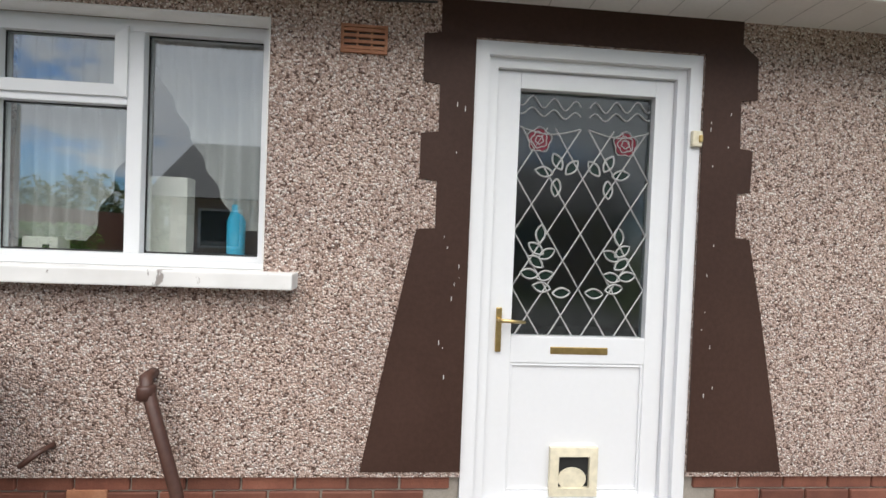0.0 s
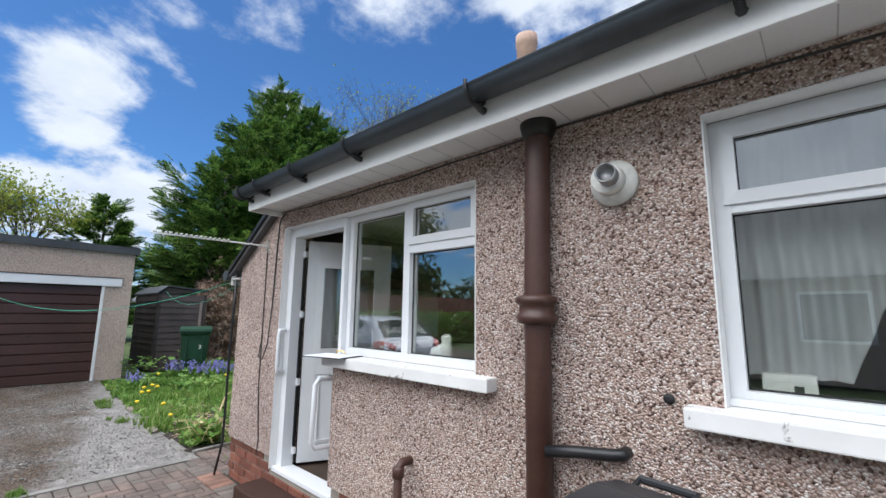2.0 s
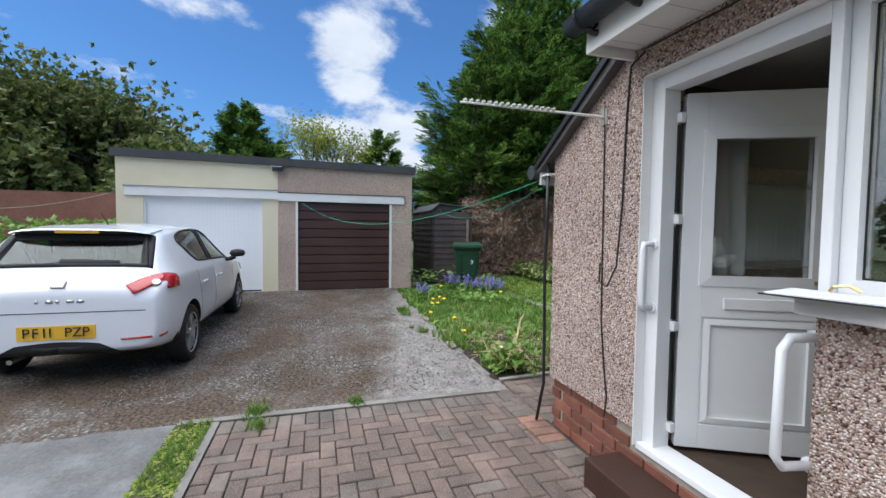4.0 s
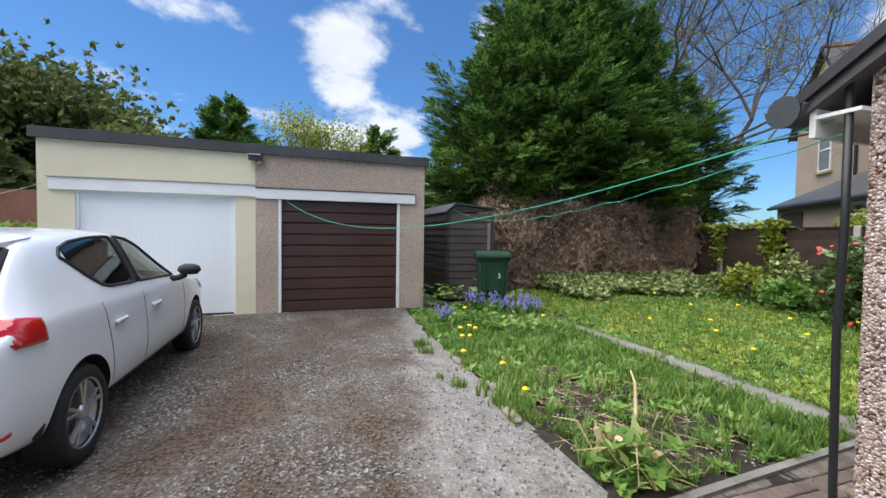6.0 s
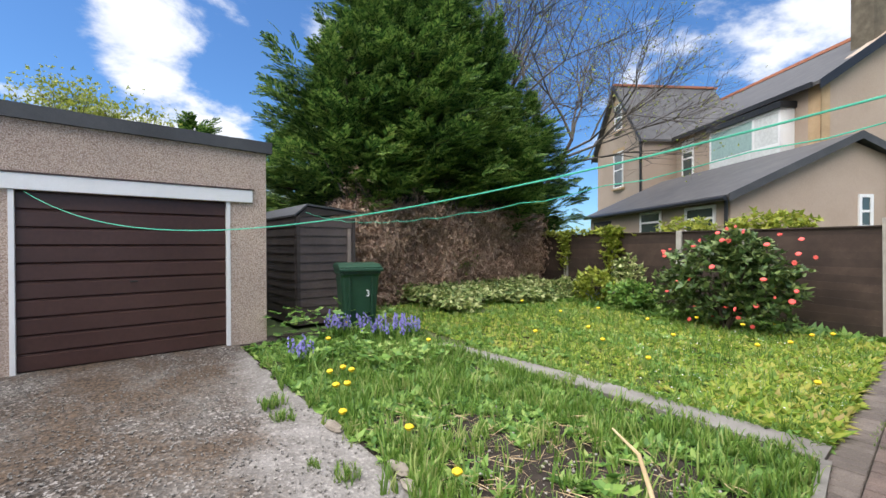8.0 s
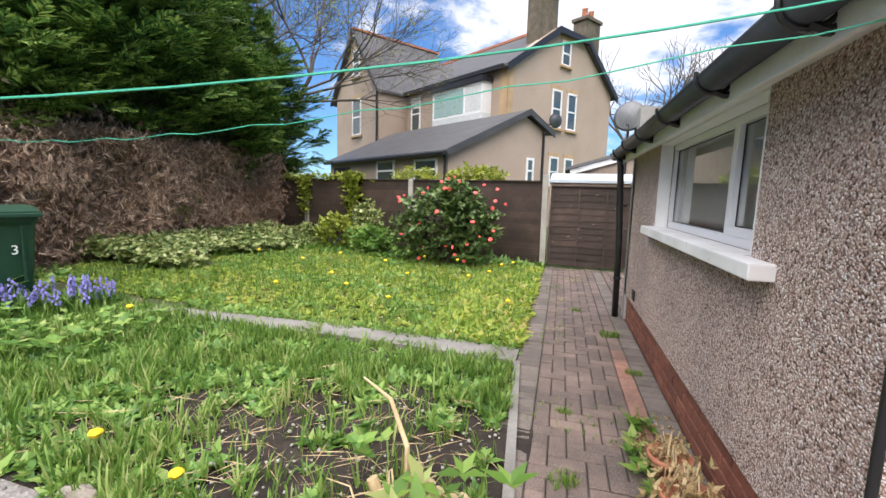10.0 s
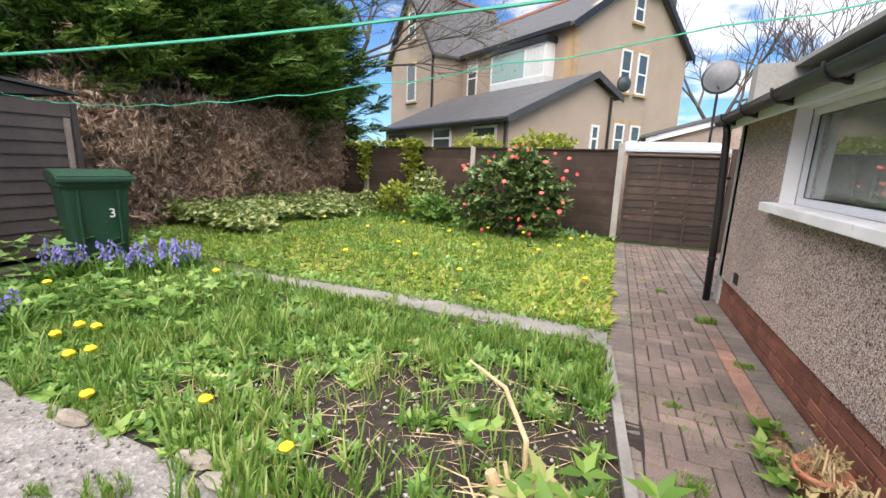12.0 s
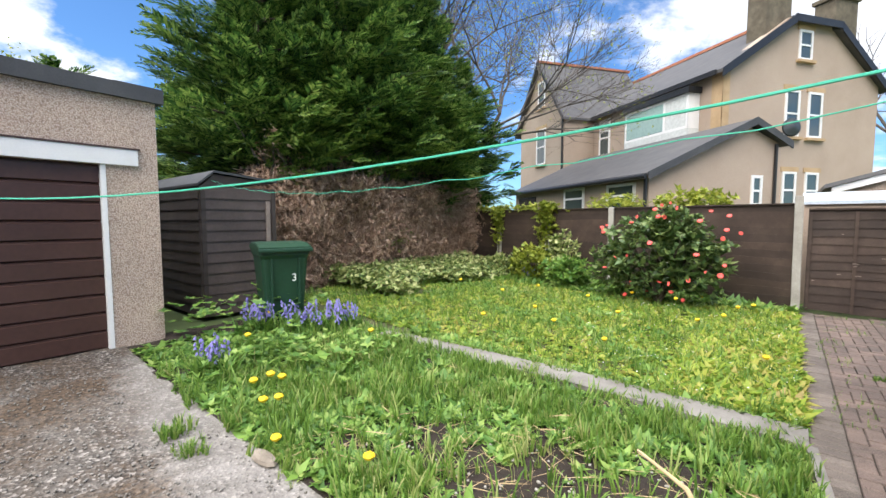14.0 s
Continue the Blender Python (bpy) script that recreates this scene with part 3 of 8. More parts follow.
def gutter_mesh(p0, p1, r=0.062):
    """Half-round gutter with a rolled lip, open to the sky."""
    bm = B()
    p0, p1 = Vector(p0), Vector(p1)
    d = (p1 - p0).normalized()
    s = d.cross(Vector((0, 0, 1)))
    prof = [(math.cos(a) * r, math.sin(a) * r * 0.95) for a in [math.pi + i * math.pi / 12 for i in range(13)]]
    prof = [(-r - 0.006, 0.006)] + prof + [(r + 0.006, 0.006)]
    inner = [(x * 0.92, z * 0.92 + 0.001) for x, z in prof[::-1]]
    ring = prof + inner
    a = [bm.verts.new(p0 + s * x + Vector((0, 0, z))) for x, z in ring]
    b = [bm.verts.new(p1 + s * x + Vector((0, 0, z))) for x, z in ring]
    n = len(ring)
    for i in range(n):
        bm.faces.new((a[i], a[(i + 1) % n], b[(i + 1) % n], b[i]))
    for i in range(len(prof) - 1):
        for q in (a, b):
            bm.faces.new((q[i], q[i + 1], q[n - 2 - i], q[n - 1 - i]))
    bmesh.ops.recalc_face_normals(bm, faces=bm.faces)
    return bm


def gutter_thing(p0, p1, brackets, label, drop):
    g = thing("gutter", p0, label, "gutter")
    part("channel", gutter_mesh(p0, p1), M_GUTTER, g, smooth=True)
    p0v, p1v = Vector(p0), Vector(p1)
    d = (p1v - p0v).normalized()
    s = d.cross(Vector((0, 0, 1)))
    for end, sg in ((p0v, -1), (p1v, 1)):
        bm = B()
        tube(bm, [end + Vector((0, 0, -0.012)) - d * 0.004, end + Vector((0, 0, -0.012)) + d * 0.004], 0.055, 12)
        part("stop_end", bm, M_GUTTER, g)
    for t in brackets:
        c = p0v + d * t
        bm = B()
        a0 = [c + s * (0.073 * math.cos(a)) + Vector((0, 0, 0.071 * math.sin(a))) for a in [math.pi + i * math.pi / 10 for i in range(11)]]
        a0 = [a0[0] + Vector((0, 0, 0.02))] + a0 + [a0[-1] + Vector((0, 0, 0.02))]
        tube(bm, a0, 0.009, 6)
        w = drop
        tube(bm, [c + Vector((0, 0, -0.06)), c + Vector(w) * 0.6 + Vector((0, 0, -0.075)), c + Vector(w) + Vector((0, 0, -0.07))], [0.016, 0.014, 0.018], 6)
        part("bracket", bm, M_BLACK, g)
    return g


gutter_thing((-5.13, 1.42, 2.535), (4.9, 1.42, 2.535), [0.12, 0.42, 0.98, 1.62, 2.55, 3.52, 4.33, 5.05, 5.75, 6.6, 7.4, 8.3], "dark grey half-round plastic gutter along the eaves", (0, 0.066, -0.005))
bm = B()
tube(bm, [(-0.12, 1.42, 2.535), (0.0, 1.42, 2.535)], 0.078, 14)
solid("gutter_union", bm, M_BLACK, "black plastic union joining two gutter lengths", "gutter union", smooth=True)

# roofs
roof_main = thing("roof_main", (0, 3, 2.6), "dark slate roof of the bungalow", "roof", kind="structure")
part("roof_slope", prism(B(), [(-5.1, 1.44, 2.555), (5.0, 1.44, 2.555), (5.0, 6.2, 4.4), (-5.1, 6.2, 4.4)], (0, 0.02, -0.05)), M_SLATE, roof_main)
roof_w = thing("roof_west", (-5.9, 3, 2.0), "weathered slate roof sloping down over the end wall", "roof", kind="structure")
RS, RZ0 = 0.62, 1.905
part("roof_slope", prism(B(), [(-6.06, 1.72, RZ0), (-4.97, 1.72, RZ0 + 1.09 * RS), (-2.27, 6.05, RZ0 + 3.79 * RS), (-6.06, 6.05, RZ0)], (0.02, 0, -0.05)), M_SLATE, roof_w)
# courses of slates on the end roof
for r in range(16):
    x0 = -6.075 + r * 0.2
    for k in range(18):
        y0 = 1.71 + k * 0.245 - (0.12 if r % 2 else 0)
        if y0 > 5.95 or x0 > -5.25 + (y0 - 1.44) * 0.624:
            continue
        dz = RZ0 + 0.007 + (x0 + 6.06) * RS
        m = Matrix.Translation((x0, max(y0, 1.71), dz)) @ Matrix.Rotation(-math.atan(RS) + 0.03, 4, "Y")
        part("slate", boxed(0, 0.30, 0.002, min(0.24, 6.06 - y0) - (max(y0, 1.71) - y0), 0.0, 0.009, m=m), M_SLATE, roof_w)
eaves_w = thing("eaves_west", (-5.95, 3, 1.85), "white fascia board under the end roof", "eaves", kind="structure")
part("fascia", boxed(-6.005, -5.985, 1.74, 6.0, 1.795, 1.905, 0.003), M_WHITE, eaves_w)
part("soffit", boxed(-5.985, WX, 1.74, 6.0, 1.855, 1.867), M_WHITE, eaves_w)
gutter_thing((-6.06, 1.70, 1.905), (-6.06, 6.02, 1.905), [0.25, 0.95, 1.7, 2.45, 3.2, 3.9], "black half-round gutter along the end wall", (0.066, 0, -0.005))
part("bargeboard", prism(B(), [(-6.06, 1.70, 1.875), (-5.06, 1.70, 2.52), (-5.06, 1.70, 2.57), (-6.06, 1.70, 1.915)], (0, 0.03, 0)), M_BLACK, roof_w)

# ---- windows and doors of the bungalow ----
def swap(axis):
    """Maps (u, depth, z) to the wall: 'y' for the back wall; 'x' for the end wall."""
    return Matrix.Identity(4) if axis == "y" else Matrix(((0, 1, 0, 0), (1, 0, 0, 0), (0, 0, 1, 0), (0, 0, 0, 1)))


def ring_frame(u0, u1, z0, z1, w, d0, d1, m, bev=0.006):
    """A rectangular frame of bars w wide, mitred."""
    bm = B()
    o = [(u0, z0), (u1, z0), (u1, z1), (u0, z1)]
    i = [(u0 + w, z0 + w), (u1 - w, z0 + w), (u1 - w, z1 - w), (u0 + w, z1 - w)]
    for k in range(4):
        q = (k + 1) % 4
        prism(bm, [m @ Vector((p[0], d0 + (bev if n in (0, 1) else 0.0), p[1])) for n, p in enumerate((o[k], o[q], i[q], i[k]))], (m @ Vector((0, d1, 0))) - (m @ Vector((0, d0, 0))))
    bmesh.ops.recalc_face_normals(bm, faces=bm.faces)
    return bm


def pane(parent, u0, u1, z0, z1, d, m, mat=None):
    bm = boxed(u0, u1, d, d + 0.006, z0, z1, m=m)
    bmesh.ops.recalc_face_normals(bm, faces=bm.faces)
    p = part("pane", bm, mat or M_GLASS, parent)
    clear_shadow(p)
    part("gasket", ring_frame(u0 - 0.002, u1 + 0.002, z0 - 0.002, z1 + 0.002, 0.007, d - 0.006, d - 0.001, m, 0), M_RUBBER, parent)
    return p


MY, MX = swap("y"), swap("x")


def sash(parent, u0, u1, z0, z1, d, m):
    """An opening light: its own frame standing proud, and a pane."""
    s = part("sash", ring_frame(u0, u1, z0, z1, 0.048, d - 0.018, d + 0.04, m), M_UPVC, parent)
    pane(parent, u0 + 0.046, u1 - 0.046, z0 + 0.046, z1 - 0.046, d + 0.012, m)
    return s


# window of the front room: top-hung vent over a fixed pane, beside a tall fixed pane
w1 = thing("window_1", (-1.19, 1.88, 1.235), "white plastic window with a top vent, in a painted reveal", "window", kind="structure")
part("window_frame", ring_frame(-1.785, -0.595, 1.237, 2.29, 0.052, 1.872, 1.945, MY), M_UPVC, w1)
part("mullion", boxed(-1.21, -1.145, 1.872, 1.945, 1.289, 2.238, 0.004), M_UPVC, w1)
part("transom", boxed(-1.733, -1.21, 1.872, 1.945, 1.922, 1.972, 0.004), M_UPVC, w1)
sash(w1, -1.752, -1.205, 1.955, 2.256, 1.872, MY)
pane(w1, -1.733, -1.215, 1.292, 1.922, 1.912, MY)
pane(w1, -1.145, -0.640, 1.292, 2.238, 1.912, MY)
part("sill_bead", boxed(-1.785, -0.595, 1.845, 1.872, 1.237, 1.262, 0.004), M_UPVC, w1)
# painted reveals, thin linings inside the opening
part("reveal", boxed(-1.79, -1.784, WY - 0.004, 1.87, 1.235, 2.29), M_WHITE, w1)
part("reveal", boxed(-0.596, -0.59, WY - 0.004, 1.87, 1.235, 2.29), M_WHITE, w1)
part("reveal", boxed(-1.79, -0.59, WY - 0.004, 1.87, 2.289, 2.295), M_WHITE, w1)
s1 = solid("window_sill", boxed(-1.90, -0.447, 1.700, 1.874, 1.168, 1.236, 0.007), M_SILL, "projecting white painted sill with flaking paint", "window sill")

# window beside the side door, in one frame with the door
w2 = thing("window_2", (-3.5, 1.88, 1.235), "white plastic window in one frame with a side door", "window", kind="structure")
part("window_frame", ring_frame(-4.145, -2.865, 1.237, 2.268, 0.052, 1.872, 1.945, MY), M_UPVC, w2)
part("mullion", boxed(-3.530, -3.47, 1.872, 1.945, 1.289, 2.216, 0.004), M_UPVC, w2)
part("transom", boxed(-3.47, -2.917, 1.872, 1.945, 1.925, 1.985, 0.004), M_UPVC, w2)
sash(w2, -3.475, -2.905, 1.98, 2.262, 1.872, MY)
pane(w2, -4.093, -3.53, 1.29, 2.216, 1.912, MY)
pane(w2, -3.47, -2.917, 1.29, 1.925, 1.912, MY)
part("reveal", boxed(-2.866, -2.86, WY - 0.004, 1.87, 1.235, 2.264), M_WHITE, w2)
part("reveal", boxed(-5.0, -2.86, WY - 0.004, 1.87, 2.264, 2.27), M_WHITE, w2)
s2 = solid("window_sill", boxed(-4.17, -2.73, 1.700, 1.874, 1.168, 1.236, 0.007), M_SILL, "projecting white sill with flaking paint beside the door", "window sill")

# open side door
d2 = thing("door_1", (-4.55, 1.9, 0.27), "grey-white plastic door standing open inwards", "door", kind="structure")
fr = part("door_frame", boxed(-4.998, -4.915, 1.84, 1.945, 0.262, 2.264, 0.005), M_UPVC, d2)
part("door_frame", boxed(-4.185, -4.147, 1.84, 1.945, 0.262, 2.264, 0.005), M_UPVC, d2)
part("door_frame", boxed(-4.915, -4.185, 1.84, 1.945, 2.185, 2.264, 0.005), M_UPVC, d2)
part("threshold", boxed(-4.998, -4.147, 1.80, 1.945, 0.25, 0.285, 0.005), M_UPVC, d2)
part("reveal", boxed(-5.0, -4.995, WY - 0.006, 1.84, 0.27, 2.264), M_WHITE, d2)
for z in (0.37, 0.92, 1.49, 2.02):
    part("hinge", boxed(-4.918, -4.885, 1.925, 1.955, z, z + 0.05, 0.003), M_UPVC, d2)
for a, b in ((0.43, 0.91), (0.98, 1.48), (1.55, 2.01)):
    part("weather_seal", boxed(-4.914, -4.904, 1.927, 1.951, a, b), M_BLACK, d2)
LEAF = Matrix.Translation((-4.895, 1.965, 0)) @ Matrix.Rotation(radians(63), 4, "Z")
M_LEAF = surface("pale grey plastic door", (0.68, 0.69, 0.70), (0.72, 0.73, 0.74), (0.75, 0.76, 0.77), 0.8, 20.0, 0.35, 0.0, grain=0.04)
bm = B()
for a in ((0, 0.11, 0.29, 2.17), (0.65, 0.76, 0.29, 2.17), (0.11, 0.65, 0.29, 0.42), (0.11, 0.65, 1.0, 1.20), (0.11, 0.65, 1.95, 2.17)):
    box(bm, a[0], a[1], 0, 0.055, a[2], a[3], 0.003, LEAF)
part("leaf", bm, M_LEAF, d2)
part("lower_panel", boxed(0.11, 0.65, 0.012, 0.045, 0.42, 1.0, m=LEAF), M_LEAF, d2)
part("panel_moulding", ring_frame(0.12, 0.64, 0.43, 0.99, 0.03, -0.006, 0.014, LEAF), M_LEAF, d2)
part("glazing_bead", ring_frame(0.09, 0.66, 1.165, 1.985, 0.055, -0.012, 0.02, LEAF), M_LEAF, d2)
pane(d2, 0.14, 0.61, 1.215, 1.935, 0.022, LEAF)
part("letter_plate", boxed(0.21, 0.55, -0.012, 0.002, 1.045, 1.105, 0.005, LEAF), M_LEAF, d2)
part("door_handle", box(boxed(0.685, 0.715, -0.012, 0.0, 1.05, 1.28, 0.003, LEAF), 0.60, 0.71, -0.05, -0.035, 1.19, 1.21, 0.004, LEAF), M_BRASS, d2)
# net curtain behind the door's glass
def curtain(name, u0, u1, z0, z1, d, m, mat, label, cut=None, waves=9, amp=0.022, group=""):
    """A hanging cloth in folds; cut(u) gives the height of its lower edge (0..1 of the drop)."""
    bm = B()
    nu, nz = 60, 12
    vs = {}
    for i in range(nu + 1):
        f = i / nu
        lo = z0 if cut is None else z0 + (z1 - z0) * cut(f)
        for k in range(nz + 1):
            z = z1 + (lo - z1) * k / nz
            dd = d + amp * math.sin(f * waves * math.tau + 0.6 * math.sin(k * .5)) * (0.5 + 0.5 * k / nz)
            vs[i, k] = bm.verts.new(m @ Vector((u0 + (u1 - u0) * f, dd, z)))
    for i in range(nu):
        for k in range(nz):
            bm.faces.new((vs[i, k], vs[i + 1, k], vs[i + 1, k + 1], vs[i, k + 1]))
    bmesh.ops.solidify(bm, geom=bm.faces[:], thickness=0.003)
    return solid(name, bm, mat, label, "curtain", group, smooth=True)


M_NET = Mat("white net curtain")
_mx = M_NET.add("ShaderNodeMixShader", Fac=0.6)
_tr = M_NET.add("ShaderNodeBsdfTransparent")
M_NET.set(Base_Color=(0.78, 0.79, 0.78), Roughness=0.9)
M_NET.to(_tr.outputs[0], _mx.inputs[1])
M_NET.to(M_NET.b.outputs[0], _mx.inputs[2])
M_NET.to(_mx.outputs[0], M_NET.t.nodes["Material Output"].inputs[0])
M_NET = M_NET.m
curtain("net_curtain", 0.10, 0.35, 1.22, 1.98, 0.10, LEAF, M_NET, "white net curtain gathered behind the open door's glass", lambda f: 0.0, 3, 0.02)
curtain("net_curtain", -1.80, -1.18, 1.28, 2.33, 2.02, MY, M_NET, "white net curtain drawn back at the front room window", lambda f: 0.05 if f < .55 else 0.05 + (f - .55) * 1.5)
curtain("net_curtain", -1.20, -0.56, 1.28, 2.33, 2.02, MY, M_NET, "white frilled net curtain swept to one side", lambda f: max(0.12, 0.86 - f * 1.15))

# things on the inner sill of the front room
inner = solid("inner_sill", boxed(-1.79, -0.59, 1.945, 2.12, 1.22, 1.25), M_UPVC, "white inner window board", "window board")
M_CARD = surface("white card", (0.66, 0.65, 0.60), (0.72, 0.71, 0.66), (0.76, 0.75, 0.70), 2.0, 30.0, 0.7, 0.0)
M_BLUE = surface("bright blue plastic", (0.02, 0.36, 0.60), (0.03, 0.44, 0.70), (0.05, 0.50, 0.76), 2.0, 30.0, 0.4, 0.0)
solid("card_box", boxed(-1.285, -1.01, 1.99, 2.06, 1.25, 1.64, 0.004), M_CARD, "upright off-white card box on the inner sill", "box")
hb = thing("ornament_house", (-1.62, 2.0, 1.25), "small white ornament house on the inner sill", "ornament")
part("walls", boxed(-1.70, -1.55, 1.97, 2.04, 1.25, 1.345, 0.003), M_CARD, hb)
part("door", boxed(-1.612, -1.585, 1.966, 1.971, 1.25, 1.31), M_RUBBER, hb)
lathe(bm := B(), [(0.036, 0), (0.04, 0.02), (0.04, 0.2), (0.028, 0.23), (0.02, 0.25), (0.02, 0.275)], (-0.80, 2.02, 1.25), 20)
solid("bottle", bm, M_BLUE, "bright blue plastic bottle behind the glass", "bottle", smooth=True)
solid("tray", boxed(-0.80, -0.64, 1.97, 2.08, 1.25, 1.29, 0.005), M_CARD, "low white tray on the inner sill", "tray")
solid("inner_sill", boxed(-4.14, -2.87, 1.945, 2.15, 1.22, 1.25), M_UPVC, "white inner window board beside the door", "window board")


def bird(x, y, z, s):
    bm = B()
    lathe(bm, [(0.02, 0), (0.05, 0.01), (0.072, 0.05), (0.065, 0.09), (0.035, 0.125), (0.03, 0.15), (0.036, 0.17), (0.025, 0.195), (0.004, 0.205)], seg=18)
    for v in bm.verts:
        v.co.x *= 1.5
        if v.co.z > 0.1:
            v.co.x += 0.05
    bmesh.ops.transform(bm, matrix=Matrix.Translation((x, y, z)) @ Matrix.Diagonal((s, s, s, 1)), verts=bm.verts)
    return bm


solid("china_bird", bird(-3.32, 2.03, 1.25, 0.8), M_CARD, "white china bird ornament on the inner sill", "ornament", smooth=True)
solid("ceiling_tube_light", boxed(-3.7, -2.8, 3.0, 3.08, 2.30, 2.36, 0.01), (lambda m: (m.set(Base_Color=(.9, .9, .8), Emission_Color=(1, .85, .45), Emission_Strength=3.0), m.m)[1])(Mat("lit tube")), "lit yellowish tube light on the kitchen ceiling", "ceiling light")

# papers on a clipboard lying on the second sill
cb = thing("clipboard", (-4.0, 1.74, 1.24), "clipboard with white papers lying on the sill", "clipboard")
CBM = Matrix.Translation((-4.05, 1.735, 1.238)) @ Matrix.Rotation(radians(14), 4, "Z")
part("board", boxed(-0.18, 0.16, -0.14, 0.10, 0, 0.005, 0.002, CBM), M_RUBBER, cb)
part("paper", boxed(-0.165, 0.15, -0.13, 0.09, 0.005, 0.009, m=CBM), surface("white paper", (.72, .74, .80), (.78, .80, .86), (.82, .84, .9), 3, 20, .8, 0), cb)
part("clip", tube(B(), [CBM @ Vector(p) for p in ((-.05, .06, .012), (-.04, .06, .03), (0, .06, .036), (.03, .06, .02))], 0.006, 6), M_BRASS, cb)

# glazed door with leaded diamonds and roses
d1 = thing("door_2", (0.8, 1.83, 0.22), "white plastic door with leaded rose glass", "door", kind="structure")
part("door_frame", ring_frame(0.277, 1.313, 0.13, 2.273, 0.06, 1.790, 1.90, MY, 0.004), M_UPVC, d1)
part("door_frame", ring_frame(0.337, 1.253, 0.19, 2.213, 0.045, 1.812, 1.90, MY, 0.004), M_UPVC, d1)
bm = B()
for a in ((0.384, 0.49, 0.237, 2.165), (1.12, 1.206, 0.237, 2.165), (0.49, 1.12, 2.09, 2.165), (0.49, 1.12, 0.855, 0.975), (0.49, 1.12, 0.237, 0.262)):
    box(bm, a[0], a[1], 1.835, 1.895, a[2], a[3], 0.003)
part("leaf", bm, M_UPVC, d1)
part("lower_panel", boxed(0.49, 1.12, 1.848, 1.88, 0.262, 0.855), M_UPVC, d1)
part("panel_bead", ring_frame(0.49, 1.12, 0.262, 0.855, 0.012, 1.838, 1.85, MY, 0.004), M_UPVC, d1)
part("pane", boxed(0.488, 1.122, 1.868, 1.874, 0.973, 2.092), M_FROST, d1, "dark obscured glass")
M_LEAD = surface("lead strip", (0.34, 0.34, 0.335), (0.42, 0.42, 0.41), (0.50, 0.50, 0.49), 6.0, 40.0, 0.5, 0.0)


def clip_seg(a, b, r):
    """The part of segment a-b inside the rectangle r, or nothing."""
    t0, t1 = 0.0, 1.0
    d = (b[0] - a[0], b[1] - a[1])
    for p, q in ((-d[0], a[0] - r[0]), (d[0], r[1] - a[0]), (-d[1], a[1] - r[2]), (d[1], r[3] - a[1])):
        if abs(p) < 1e-9:
            if q < 0:
                return None
        else:
            t = q / p
            if p < 0:
                t0 = max(t0, t)
            else:
                t1 = min(t1, t)
    return None if t0 >= t1 else ((a[0] + d[0] * t0, a[1] + d[1] * t0), (a[0] + d[0] * t1, a[1] + d[1] * t1))


RG = (0.492, 1.118, 0.978, 2.088)
for sgn in (1, -1):
    for k in range(-10, 11):
        xm = 0.805 + k * 0.157
        top = 1.93
        a, b = (xm - 1.0, 1.45 - sgn * 1.62), (xm + 1.0, 1.45 + sgn * 1.62)
        s = clip_seg(a, b, (RG[0], RG[1], RG[2], top))
        if s:
            part("lead_strip", tube(B(), [(s[0][0], 1.866, s[0][1]), (s[1][0], 1.866, s[1][1])], 0.0038, 4), M_LEAD, d1)
M_ROSE = surface("red stained glass", (.10, .005, .012), (.16, .008, .02), (.22, .014, .03), 30, 60, .2, 0)
M_LEAFG = surface("dark green stained glass", (.008, .016, .012), (.012, .024, .018), (.02, .035, .028), 30, 60, .2, 0)
for cx in (0.592, 1.000):
    cz = 1.872
    part("rose", lathe(B(), [(0.052, 0), (0.052, 0.004)], m=Matrix.Translation((cx, 1.868, cz)) @ Matrix.Rotation(radians(90), 4, "X"), seg=16), M_ROSE, d1, "red stained glass rose")
    for r in (0.055, 0.036, 0.018):
        pts = [(cx + r * (1 + .12 * math.cos(5 * a + r * 90)) * math.cos(a), 1.862, cz + r * (1 + .12 * math.cos(5 * a + r * 90)) * math.sin(a)) for a in [i * math.tau / 20 for i in range(21)]]
        part("rose_lead", tube(B(), pts, 0.003, 4), M_LEAD, d1)


def leaf_glass(cx, cz, ang, ln=0.085, w=0.022):
    ca, sa = math.cos(ang), math.sin(ang)
    out = []
    for i in range(17):
        t = i / 8 if i <= 8 else (16 - i) / 8
        s = (1 if i <= 8 else -1) * w * math.sin(math.pi * t) ** .8
        out.append((cx + ca * ln * t - sa * s, 1.864, cz + sa * ln * t + ca * s))
    part("leaf_lead", tube(B(), out, 0.0045, 4), M_LEAD, d1)
    part("leaf_glass", prism(B(), [(x, 1.866, z) for x, _, z in out[:-1]], (0, 0.002, 0)), M_LEAFG, d1)


for sx in (-1, 1):
    c = 0.803
    for dx, z, ang in ((.19, 1.40, 95), (.17, 1.35, 35), (.19, 1.33, 150), (.17, 1.29, 35), (.19, 1.25, 10), (.20, 1.24, 165), (.13, 1.19, 10), (.12, 1.17, 175), (.10, 1.74, 60), (.14, 1.72, 10), (.12, 1.70, 275), (.08, 1.72, 130)):
        a = radians(ang)
        leaf_glass(c + sx * dx, z, a if sx > 0 else math.pi - a)
    for z0, amp in ((2.03, 0.025), (1.985, 0.018)):
        part("scroll_lead", tube(B(), [(c + sx * (0.02 + 0.29 * i / 24), 1.863, z0 + amp * math.sin(i * 0.75) + 0.02 * i / 24) for i in range(25)], 0.0035, 4), M_LEAD, d1)
    part("scroll_lead", tube(B(), [(c + sx * (0.02 + 0.29 * i / 12), 1.863, 1.93 - 0.03 * math.sin(i * math.pi / 12)) for i in range(13)], 0.0035, 4), M_LEAD, d1)
dh = part("door_handle", boxed(0.418, 0.444, 1.822, 1.836, 0.905, 1.105, 0.004), M_BRASS, d1, "brass lever handle on a backplate")
